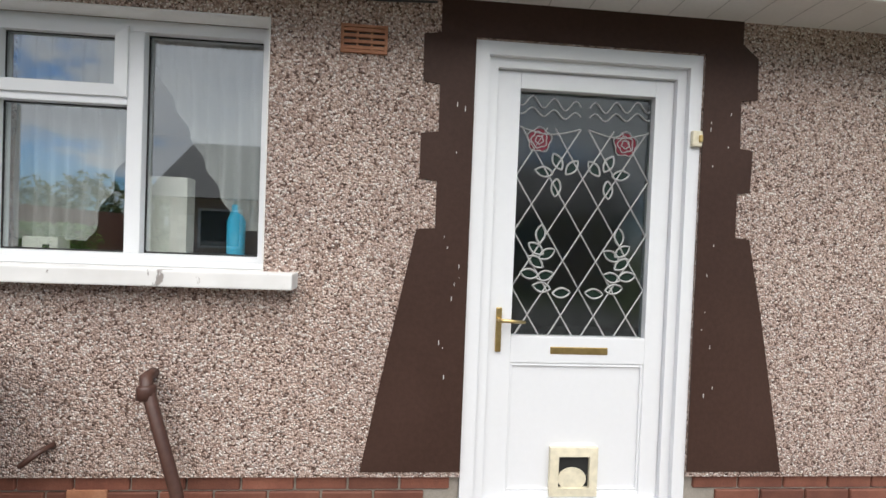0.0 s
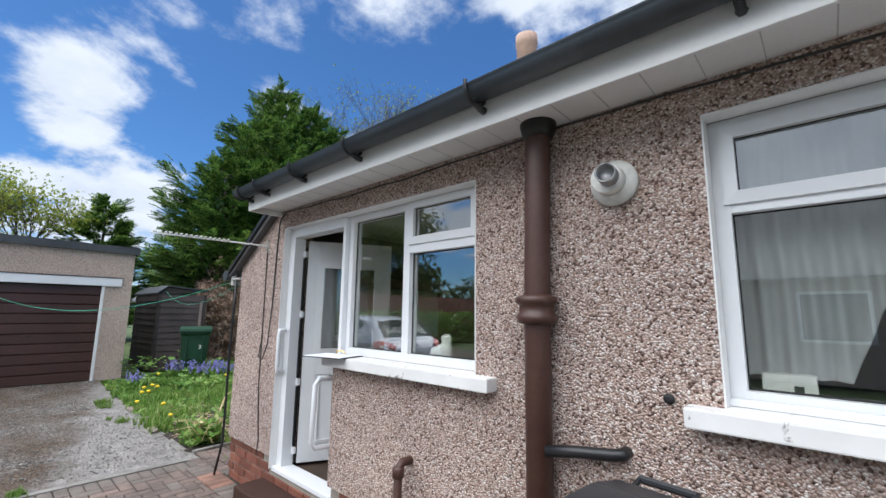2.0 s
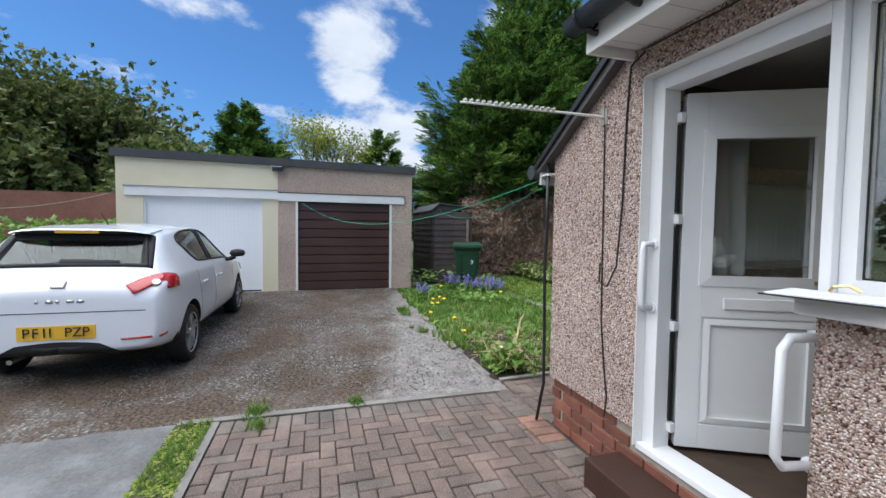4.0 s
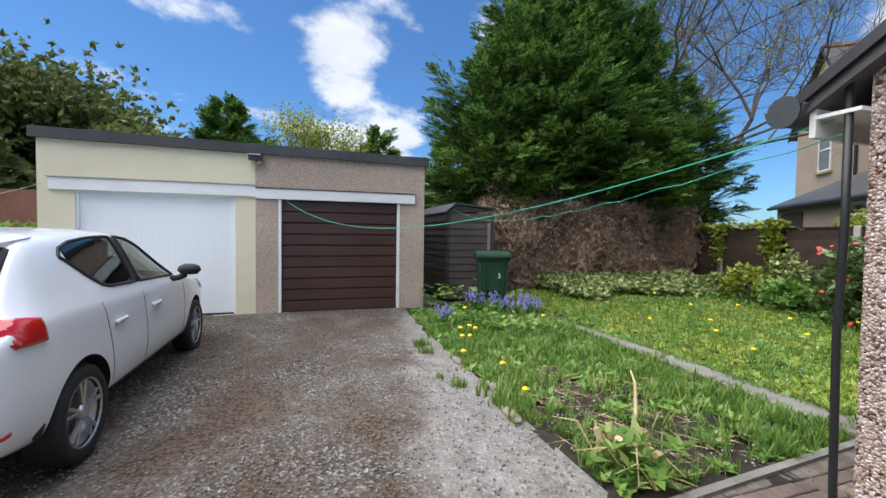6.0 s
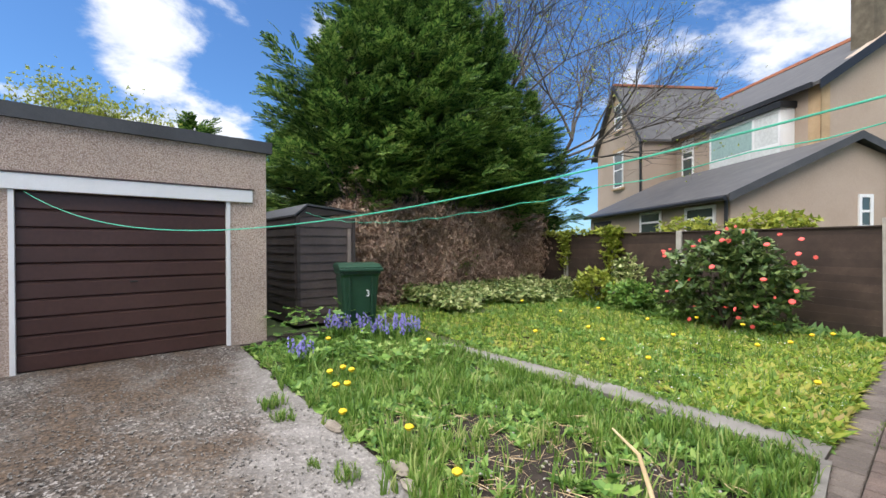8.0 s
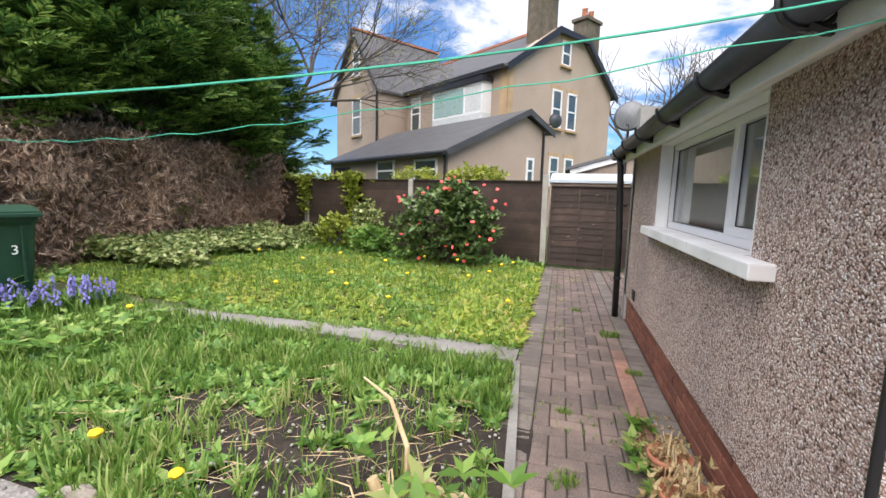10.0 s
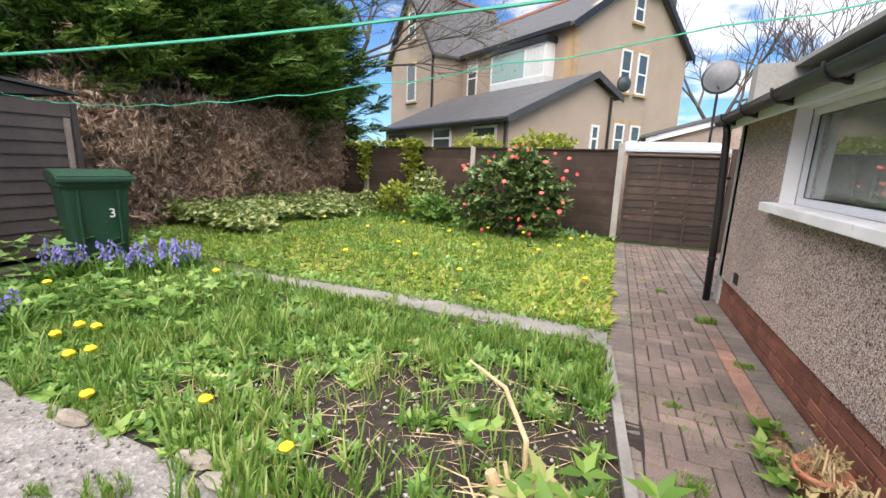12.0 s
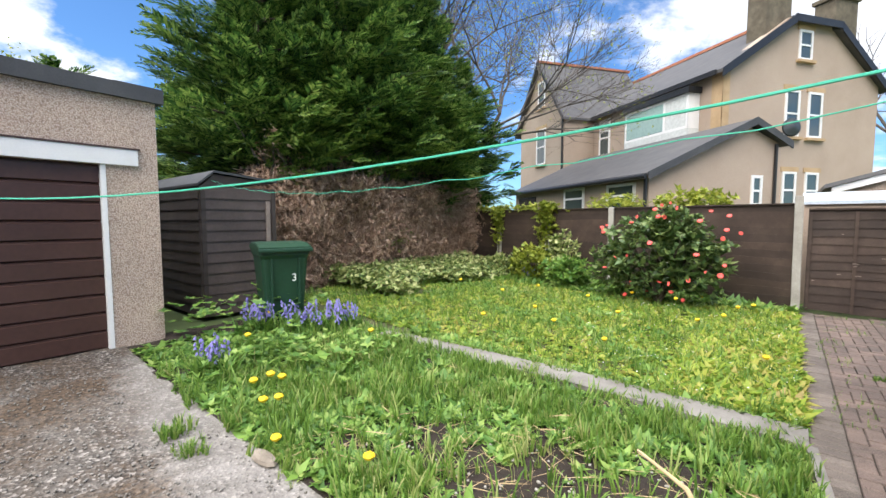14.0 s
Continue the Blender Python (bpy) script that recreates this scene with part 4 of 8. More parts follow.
part("lever", tube(B(), [(0.431, 1.822, 1.05), (0.431, 1.79, 1.05), (0.45, 1.785, 1.052), (0.54, 1.785, 1.048)], [0.009, 0.009, 0.009, 0.007], 8), M_BRASS, dh, smooth=True)
part("letter_plate", box(boxed(0.652, 0.968, 1.838, 1.853, 0.885, 0.943, 0.006), 0.675, 0.945, 1.832, 1.84, 0.897, 0.931, 0.004), M_BRASS, d1, "brass letter plate")
M_CATFLAP = surface("cream cat flap plastic", (0.66, 0.60, 0.44), (0.72, 0.66, 0.50), (0.77, 0.71, 0.55), 3.0, 30.0, 0.5, 0.0)
cf = part("cat_flap", ring_frame(0.694, 0.918, 0.245, 0.470, 0.04, 1.822, 1.8475, MY, 0.004), M_CATFLAP, d1, "cream plastic cat flap")
part("flap_opening", boxed(0.734, 0.878, 1.838, 1.847, 0.285, 0.43), M_RUBBER, cf)
part("flap", lathe(B(), [(0.066, 0), (0.066, 0.006)], m=Matrix.Translation((0.80, 1.834, 0.325)) @ Matrix.Diagonal((1, 1, .8, 1)) @ Matrix.Rotation(radians(90), 4, "X"), seg=20), M_CATFLAP, cf)
bell = thing("door_bell", (1.29, 1.78, 1.8), "small yellowed bell push on the door frame", "door bell")
part("case", boxed(1.265, 1.31, 1.772, 1.792, 1.86, 1.93, 0.004), M_CATFLAP, bell)
part("button", boxed(1.292, 1.308, 1.765, 1.773, 1.88, 1.91, 0.003), M_BRASS, bell)

M_CLOTH = surface('white pleated cloth', (.66, .68, .66), (.74, .76, .74), (.8, .82, .8), 2, 30, .9, 0)
# wide low window of the end wall
w3 = thing("window_3", (WX + 0.1, 3.6, 1.165), "wide low white window of the end wall with net curtains", "window", kind="structure")
MXW = swap("x")
part("window_frame", ring_frame(2.625, 4.515, 1.167, 1.84, 0.05, WX + 0.09, WX + 0.16, MXW), M_UPVC, w3)
part("mullion", boxed(WX + 0.09, WX + 0.16, 3.17, 3.235, 1.217, 1.79, 0.004), M_UPVC, w3)
part("transom", boxed(WX + 0.085, WX + 0.16, 2.675, 3.17, 1.215, 1.262, 0.004), M_UPVC, w3)
M_GLASS_END = glass("thin window glass", (0.90, 0.95, 0.94), 0.0, 1.5)
pane(w3, 2.675, 3.17, 1.262, 1.79, WX + 0.125, MXW, M_GLASS_END)
pane(w3, 3.235, 4.465, 1.217, 1.79, WX + 0.125, MXW, M_GLASS_END)
for a, b in ((2.62, 2.626), (4.514, 4.52)):
    part("reveal", boxed(WX - 0.004, WX + 0.09, a, b, 1.165, 1.845), M_WHITE, w3)
part("reveal", boxed(WX - 0.004, WX + 0.09, 2.62, 4.52, 1.839, 1.86), M_WHITE, w3)
solid("window_sill", boxed(-5.955, WX + 0.09, 2.40, 4.64, 1.10, 1.166, 0.007), M_SILL, "long white painted sill with flaking paint", "window sill")
curtain("net_curtain", 2.64, 4.5, 1.22, 1.84, WX + 0.20, MXW, M_CLOTH, "pleated white net curtain across the end window", None, 26, 0.015)

# step at the side door, brown painted, and rubber ring mat
solid("door_step", boxed(-5.12, -3.95, 1.56, 1.80, -0.02, 0.17, 0.012), M_BROWN_PAINT, "brown painted concrete door step", "step")
mat_ob = thing("door_mat", (-4.4, 1.35, 0), "black rubber ring mat lying on the paving", "door mat")
bm = B()
MATM = Matrix.Translation((-4.42, 1.32, 0.004)) @ Matrix.Rotation(radians(0), 4, "Z")
for i in range(17):
    for j in range(9):
        c = MATM @ Vector((-0.36 + i * 0.045, -0.18 + j * 0.045, 0))
        ring = [(c.x + .0225 * math.cos(a), c.y + .0225 * math.sin(a), c.z + 0.008) for a in [q * math.tau / 8 for q in range(9)]]
        tube(bm, ring, 0.007, 4, False)
part("ring_grid", bm, M_RUBBER, mat_ob)
part("rim", ring_frame(-0.40, 0.40, -0.22, 0.22, 0.02, -0.012, 0.004, MATM @ Matrix.Rotation(radians(-90), 4, "X"), 0), M_RUBBER, mat_ob)

# grab rails by the side door
for pts, lab in (([(-4.955, 1.84, 1.38), (-4.955, 1.775, 1.38), (-4.955, 1.77, 1.35), (-4.955, 1.77, 1.07), (-4.955, 1.775, 1.04), (-4.955, 1.84, 1.04)], "white grab rail fixed to the door frame"),
                 ([(-4.152, 1.80, 1.08), (-4.175, 1.70, 1.08), (-4.18, 1.67, 1.04), (-4.18, 1.66, 0.66), (-4.175, 1.69, 0.62), (-4.152, 1.80, 0.62)], "white grab rail on the low wall beside the door")):
    g = thing("grab_rail", pts[0], lab, "grab rail")
    part("rail", tube(B(), pts, 0.017, 10), M_UPVC, g, smooth=True)
    for e in (pts[0], pts[-1]):
        part("flange", tube(B(), [e, (e[0], e[1] - 0.008, e[2])], 0.03, 12), M_UPVC, g)

# downpipe with a wide collar
dp = thing("downpipe", (-2.45, 1.72, 0.05), "brown painted downpipe with a raised collar", "downpipe")
part("pipe", tube(B(), [(-2.435, 1.715, 2.44), (-2.44, 1.715, 2.35), (-2.46, 1.715, 1.6), (-2.47, 1.715, 0.0)], 0.058, 16), M_PIPE_BROWN, dp, smooth=True)
part("collar", lathe(B(), [(0.062, 0), (0.088, 0.01), (0.09, 0.04), (0.078, 0.05), (0.078, 0.085), (0.092, 0.095), (0.092, 0.12), (0.062, 0.13)], (-2.462, 1.715, 1.50), 20), M_PIPE_BROWN, dp, smooth=True)
part("outlet", lathe(B(), [(0.062, 0), (0.075, 0.02), (0.085, 0.06), (0.085, 0.075)], (-2.435, 1.715, 2.36), 18), M_BLACK, dp, "black plastic outlet", smooth=True)
solid("waste_pipe", tube(B(), [(-2.42, 1.69, 0.985), (-2.30, 1.73, 0.998), (-2.16, 1.745, 1.012), (-2.13, 1.745, 1.02), (-2.125, 1.79, 1.02)], 0.024, 10), M_BLACK, "black plastic waste pipe entering the wall", "waste pipe", smooth=True)

# balanced flue
fl = thing("boiler_flue", (-2.12, 1.7, 2.09), "cream boiler flue outlet with a grey spout", "boiler flue")
FM = Matrix.Translation((-2.115, WY, 2.092)) @ Matrix.Rotation(radians(90), 4, "X")
part("collar", lathe(B(), [(0.095, 0), (0.098, 0.02), (0.088, 0.035), (0.07, 0.045), (0.066, 0.055)], m=FM, seg=24), M_CARD, fl, smooth=True)
part("outer_tube", lathe(B(), [(0.062, 0.04), (0.062, 0.11), (0.056, 0.112)], m=FM, seg=24), M_CARD, fl, smooth=True)
part("spout", lathe(B(), [(0.04, 0.10), (0.04, 0.18), (0.034, 0.181), (0.034, 0.15)], m=FM @ Matrix.Rotation(radians(8), 4, "Y"), seg=20), surface("grey steel flue", (.22, .22, .22), (.3, .3, .3), (.4, .4, .4), 5, 40, .4, .05, metal=.6), fl, smooth=True)

# terracotta air brick
av = thing("air_brick", (-0.2, WY, 2.23), "buff terracotta air brick with louvre slots", "air brick")
M_AIR = surface("buff terracotta", (0.26, 0.105, 0.055), (0.36, 0.16, 0.085), (0.43, 0.22, 0.13), 8.0, 60.0, 0.8, 0.2)
part("frame", ring_frame(-0.300, -0.105, 2.172, 2.290, 0.012, WY - 0.014, WY, MY, 0.002), M_AIR, av)
part("backing", boxed(-0.288, -0.117, WY - 0.004, WY - 0.002, 2.184, 2.278), M_RUBBER, av)
for k in range(4):
    part("slat", boxed(-0.288, -0.117, WY - 0.013, WY - 0.004, 2.187 + k * .0245, 2.187 + k * .0245 + 0.0135), M_AIR, av)
for x in (-0.235, -0.175):
    part("rib", boxed(x, x + 0.008, WY - 0.0135, WY - 0.004, 2.184, 2.278), M_AIR, av)
solid("air_brick_low", boxed(-1.36, -1.20, WY + 0.012, WY + 0.03, 0.235, 0.30, 0.004), M_AIR, "buff air brick low in the brick plinth", "air brick")

# sensor under the soffit, cable along the wall top, stub pipes
hk = thing("soffit_hook", (-0.77, 1.62, 2.43), "small white line hook under the soffit", "hook")
part("plate", boxed(-0.79, -0.75, 1.60, 1.64, 2.425, 2.432, 0.002), M_WHITE, hk)
part("peg", tube(B(), [(-0.77, 1.62, 2.43), (-0.77, 1.62, 2.375)], [0.018, 0.012], 8), M_WHITE, hk)
part("tip", tube(B(), [(-0.77, 1.62, 2.375), (-0.77, 1.62, 2.355)], 0.014, 8), M_WHITE, hk)
rng = random.Random(9)
solid("wall_cable", tube(B(), [(x, WY - 0.006, 2.405 + rng.uniform(-.006, .006) + 0.012 * math.sin(x * 2.1)) for x in span(-5.0, 0.10, 0.22)], 0.0055, 5), M_BLACK, "thin black cable clipped along the wall top", "cable")
solid("wall_cable", tube(B(), [(-4.98 - 0.02, WY - 0.006, 2.40), (-5.10, WY - 0.006, 2.36), (-5.12, WY - 0.006, 2.1), (-5.13, WY - 0.01, 1.6), (-5.15, WY - 0.02, 1.25), (-5.22, WY - 0.025, 1.12), (-5.30, WY - 0.02, 1.14), (-5.31, WY - 0.008, 1.25)], 0.0055, 5), M_BLACK, "thin black cable hanging in a loop beside the door", "cable")
solid("wall_cable", tube(B(), [(-5.31, WY - 0.006, 2.2), (-5.30, WY - 0.006, 1.5), (-5.29, WY - 0.006, 0.9), (-5.25, WY - 0.006, 0.6), (-5.22, WY - 0.006, 0.45), (-5.24, WY - 0.006, 0.32)], 0.0045, 5), M_BLACK, "thin black cable running down to the plinth", "cable")
solid("corner_hose", tube(B(), [(-5.905, 1.755, 2.0), (-5.90, 1.75, 1.5), (-5.905, 1.745, 1.15), (-5.90, 1.75, 0.7), (-5.885, 1.745, 0.3), (-5.90, 1.70, 0.02)], 0.012, 8), M_BLACK, "thin black cable pipe down the house corner", "cable", smooth=True)


def stub(x, z, pts, lab):
    s = thing("stub_pipe", (x, WY, z), lab, "overflow pipe")
    part("pipe", tube(B(), pts, 0.024, 10), M_PIPE_BROWN, s, smooth=True)
    part("elbow", lathe(B(), [(0.024, 0), (0.034, 0.005), (0.034, 0.05), (0.026, 0.06)], (pts[2][0], pts[2][1], pts[2][2] - 0.055), 12), M_PIPE_BROWN, s, smooth=True)


stub(-3.33, 0.72, [(-3.33, WY + .01, 0.72), (-3.33, 1.72, 0.72), (-3.33, 1.695, 0.70), (-3.33, 1.69, 0.30), (-3.33, 1.69, 0.02)], "brown painted pipe turning down the wall")
stub(-1.02, 0.80, [(-1.02, WY + .01, 0.80), (-1.01, 1.72, 0.80), (-0.995, 1.70, 0.775), (-0.86, 1.68, 0.36), (-0.78, 1.67, 0.0)], "brown painted waste pipe slanting down the wall")
solid("stub_pipe", tube(B(), [(-1.40, WY, 0.50), (-1.42, 1.73, 0.49), (-1.46, 1.70, 0.45)], 0.012, 8), M_PIPE_BROWN, "short rusty overflow pipe from the wall", "overflow pipe", smooth=True)
solid("wall_plug", lathe(B(), [(0.018, 0), (0.02, 0.012), (0.008, 0.02)], m=Matrix.Translation((-1.96, WY, 1.245)) @ Matrix.Rotation(radians(90), 4, "X"), seg=10), M_RUBBER, "small rusty fixing set into pebbledash", "fixing")

# black downpipe and vent on the end wall
dp2 = thing("downpipe", (-5.95, 5.84, 0.05), "black plastic downpipe at the end of the wall", "downpipe")
part("pipe", tube(B(), [(-6.04, 5.80, 1.88), (-6.02, 5.80, 1.75), (-5.97, 5.83, 0.9), (-5.95, 5.84, 0.0)], 0.036, 12), M_BLACK, dp2, smooth=True)
for z in (0.45, 1.3):
    part("clip", lathe(B(), [(0.038, 0), (0.045, 0.004), (0.045, 0.03), (0.038, 0.034)], (-5.96, 5.835, z), 12), M_BLACK, dp2)
solid("air_brick", boxed(WX - 0.012, WX, 5.15, 5.27, 0.36, 0.46, 0.004), M_RUBBER, "small dark vent low in the end wall", "air brick")

# soil vent pipe rising behind the gutter
vp = thing("vent_pipe", (-2.487, 1.72, 2.5), "short buff vent pipe standing above the gutter", "vent pipe")
part("pipe", lathe(B(), [(0.050, 0), (0.050, 0.30), (0.054, 0.31), (0.054, 0.36), (0.046, 0.362), (0.044, 0.2)], (-2.487, 1.715, 2.55), 20), surface("buff clay pipe", (.38, .24, .17), (.46, .31, .23), (.54, .39, .30), 5, 40, .7, .1), vp, smooth=True)

# ---- garages ----
GX = -12.4
GB = gh(GX, 0) - 0.02
garage = thing("garage_block", (GX, -0.6, GB), "flat-roofed double garage, half cream painted, half pebbledash", "garage", kind="structure")


def gtop(y):
    return 2.757 - (y + 3.49) * 0.0119


D1, D2 = (-3.05, -0.96, 2.03), (-0.32, 1.70, 2.0)
bm = B()
for a, b, c, d in ((-3.49, D1[0], GB - .1, None), (D1[1], -0.665, GB - .1, None), (D1[0], D1[1], D1[2], None)):
    prism(bm, [(GX, a, c), (GX, b, c), (GX, b, gtop(b)), (GX, a, gtop(a))], (-0.2, 0, 0))
box(bm, GX - 5.2, GX - 0.2, -3.49, -3.29, GB - .1, 2.75)
part("cream_wall", bm, M_CREAM, garage, "cream painted rendered half")
bm = B()
for a, b, c in ((-0.665, D2[0], GB - .1), (D2[1], 2.15, GB - .1), (D2[0], D2[1], D2[2])):
    prism(bm, [(GX + 0.012, a, c), (GX + 0.012, b, c), (GX + 0.012, b, gtop(b)), (GX + 0.012, a, gtop(a))], (-0.212, 0, 0))
box(bm, GX - 5.2, GX - 0.2, 1.95, 2.15, GB - .1, 2.69)
part("pebbledash_wall", bm, M_DASH_GARAGE, garage, "pinkish beige pebbledash half")
part("back_wall", boxed(GX - 5.4, GX - 5.2, -3.49, 2.15, GB - .1, 2.7), M_DASH_GARAGE, garage)
# felted roof edge made of lapped lengths
ys = [-3.56, -2.95, -2.3, -1.65, -1.0, -0.42, 0.15, 0.72, 1.3, 1.78, 2.2]
for i, (a, b) in enumerate(zip(ys, ys[1:])):
    o = 0.004 * (i % 2)
    part("felt_edge", prism(B(), [(GX + 0.06 + o, a, gtop(a) - 0.008), (GX + 0.06 + o, b + 0.02, gtop(b) - 0.008), (GX + 0.06 + o, b + 0.02, gtop(b) + 0.14 + o), (GX + 0.06 + o, a, gtop(a) + 0.14 + o)], (-0.10, 0, 0)), M_FELT, garage)
part("roof_deck", prism(B(), [(GX - 0.04, -3.56, 2.88), (GX - 0.04, 2.2, 2.81), (GX - 5.5, 2.2, 2.6), (GX - 5.5, -3.56, 2.67)], (0, 0, -0.12)), M_FELT, garage)
part("felt_edge_end", prism(B(), [(GX + 0.05, 2.15, gtop(2.15) - 0.008), (GX - 5.4, 2.15, 2.56), (GX - 5.4, 2.15, 2.70), (GX + 0.05, 2.15, gtop(2.15) + 0.138)], (0, 0.05, 0)), M_FELT, garage)
# painted lintels, slightly proud, with a thin drip above
part("lintel", boxed(GX, GX + 0.035, -3.35, -0.665, 2.03, 2.205, 0.006), M_WHITE, garage)
part("lintel", boxed(GX + 0.012, GX + 0.045, -0.665, 1.97, 2.0, 2.165, 0.006), M_WHITE, garage)
part("drip_edge", boxed(GX, GX + 0.05, -3.37, -0.665, 2.205, 2.222, 0.004), M_POST, garage)
part("drip_edge", boxed(GX + 0.012, GX + 0.055, -0.665, 1.99, 2.165, 2.182, 0.004), M_BROWN_DOOR, garage)
for a, b in ((D2[0], D2[0] + 0.045), (D2[1] - 0.045, D2[1])):
    part("jamb_board", boxed(GX - 0.06, GX + 0.022, a, b, GB, 2.0, 0.004), M_WHITE, garage)

# brown up-and-over door: ribbed horizontal boards
gd = thing("garage_door", (GX - 0.05, 0.69, GB), "dark brown ribbed up-and-over garage door, closed", "garage door")
n = 10
z0, z1 = 0.135, 1.995
for k in range(n):
    a, b = z0 + (z1 - z0) * k / n, z0 + (z1 - z0) * (k + 1) / n
    bm = B()
    prism(bm, [(GX - 0.055, D2[0] + .047, a), (GX - 0.030, D2[0] + .047, a + 0.012), (GX - 0.030, D2[0] + .047, b - 0.028), (GX - 0.042, D2[0] + .047, b - 0.022), (GX - 0.042, D2[0] + .047, b - 0.014), (GX - 0.055, D2[0] + .047, b)], (0, D2[1] - D2[0] - .094, 0))
    part("board", bm, M_BROWN_DOOR, gd)
part("backing", boxed(GX - 0.075, GX - 0.0552, D2[0] + .02, D2[1] - .02, z0, z1), M_RUBBER, gd)
part("door_handle", tube(B(), [(GX - 0.03, 0.66, 1.02), (GX - 0.005, 0.66, 1.02), (GX + 0.0, 0.72, 1.02)], 0.011, 8), M_RUBBER, gd)
# white up-and-over door: fine vertical ribs
gw = thing("garage_door", (GX - 0.05, -2.0, GB), "white steel up-and-over garage door, closed", "garage door")
bm = B()
for k in range(29):
    a = D1[0] + 0.03 + k * (D1[1] - D1[0] - 0.06) / 29
    w = (D1[1] - D1[0] - 0.06) / 29
    prism(bm, [(GX - 0.062, a, 0.16), (GX - 0.0595, a + w * .12, 0.16), (GX - 0.0595, a + w * .88, 0.16), (GX - 0.062, a + w, 0.16)], (0, 0, 1.85))
part("panel", bm, M_WHITE_STEEL, gw)
part("backing", boxed(GX - 0.08, GX - 0.063, D1[0], D1[1], 0.15, 2.03), M_WHITE_STEEL, gw)
part("door_frame", ring_frame(D1[0], D1[1], 0.10, 2.03, 0.03, GX - 0.07, GX - 0.02, swap("x"), 0), M_WHITE_STEEL, gw)
part("bottom_seal", boxed(GX - 0.07, GX - 0.045, D1[0] + .03, D1[1] - .03, 0.13, 0.162), M_RUBBER, gw)
# security lamp under the felt edge
gl = thing("wall_lamp", (GX + 0.1, -0.65, 2.66), "small grey floodlight on the garage front", "wall lamp")
part("housing", boxed(GX + 0.03, GX + 0.13, -0.76, -0.56, 2.60, 2.70, 0.008), M_GUTTER, gl)
part("visor", prism(B(), [(GX + 0.13, -0.75, 2.70), (GX + 0.17, -0.75, 2.67), (GX + 0.13, -0.75, 2.655)], (0, 0.18, 0)), M_GUTTER, gl)
part("sensor", lathe(B(), [(0.035, 0), (0.04, 0.03), (0.03, 0.06)], (GX + 0.07, -0.60, 2.545), 12), M_POST, gl)

# ---- shed between garage and hedge ----
# weathered board colour, made lighter for the light falling on the front boards
M_SHED_LIT = surface("weathered brown shed board, lit front", (0.050, 0.036, 0.031), (0.078, 0.058, 0.050), (0.12, 0.094, 0.082), 1.4, 30.0, 0.65, 0.2)
shed = thing("garden_shed", (-14, 3.25, 0.1), "small dark brown timber shed with pale worn patches", "shed")
SX0, SX1, SY0, SY1 = -15.1, -13.1, 2.82, 3.86
zb = 0.14
for k in range(12):
    a = zb + k * 0.145
    for face, mk in (("front", lambda a: prism(B(), [(SX1, SY0, a), (SX1 + 0.026, SY0, a), (SX1 + 0.008, SY0, a + 0.16), (SX1, SY0, a + 0.16)], (0, SY1 - SY0, 0))),
                     ("side", lambda a: prism(B(), [(SX0, SY0, a), (SX0, SY0 - 0.026, a), (SX0, SY0 - 0.008, a + 0.16), (SX0, SY0, a + 0.16)], (SX1 - SX0, 0, 0)))):
        part("board", mk(a), M_SHED_LIT if face == "front" else M_SHED, shed)
part("core", boxed(SX0, SX1, SY0, SY1, zb, 1.9), M_SHED, shed)
part("gable", prism(B(), [(SX1 + 0.02, SY0, 1.88), (SX1 + 0.02, SY1, 1.99), (SX1 + 0.02, SY0 + 0.18, 2.06)], (-2.0, 0, 0)), M_SHED, shed)
part("roof_felt", prism(B(), [(SX1 + 0.05, SY0 - .03, 1.90), (SX1 + 0.05, SY0 + 0.18, 2.08), (SX1 + 0.05, SY1 + .03, 2.00), (SX1 + 0.05, SY1 + .03, 2.03), (SX1 + 0.05, SY0 + 0.18, 2.11), (SX1 + 0.05, SY0 - .03, 1.93)], (-2.3, 0, 0)), M_FELT, shed)
for y in (SY0, SY1 - 0.06):
    part("corner_trim", boxed(SX1 + 0.02, SX1 + 0.04, y, y + 0.06, zb, 1.9, 0.003), M_SHED, shed)
M_WORN = surface("pale worn wood", (0.16, 0.12, 0.10), (0.24, 0.19, 0.16), (0.34, 0.28, 0.24), 5.0, 60.0, 0.8, 0.2)
part("door_edge", boxed(SX1 + 0.02, SX1 + 0.045, SY1 - 0.15, SY1 - 0.09, 1.0, 1.72, 0.003), M_WORN, shed, "pale worn door edge")

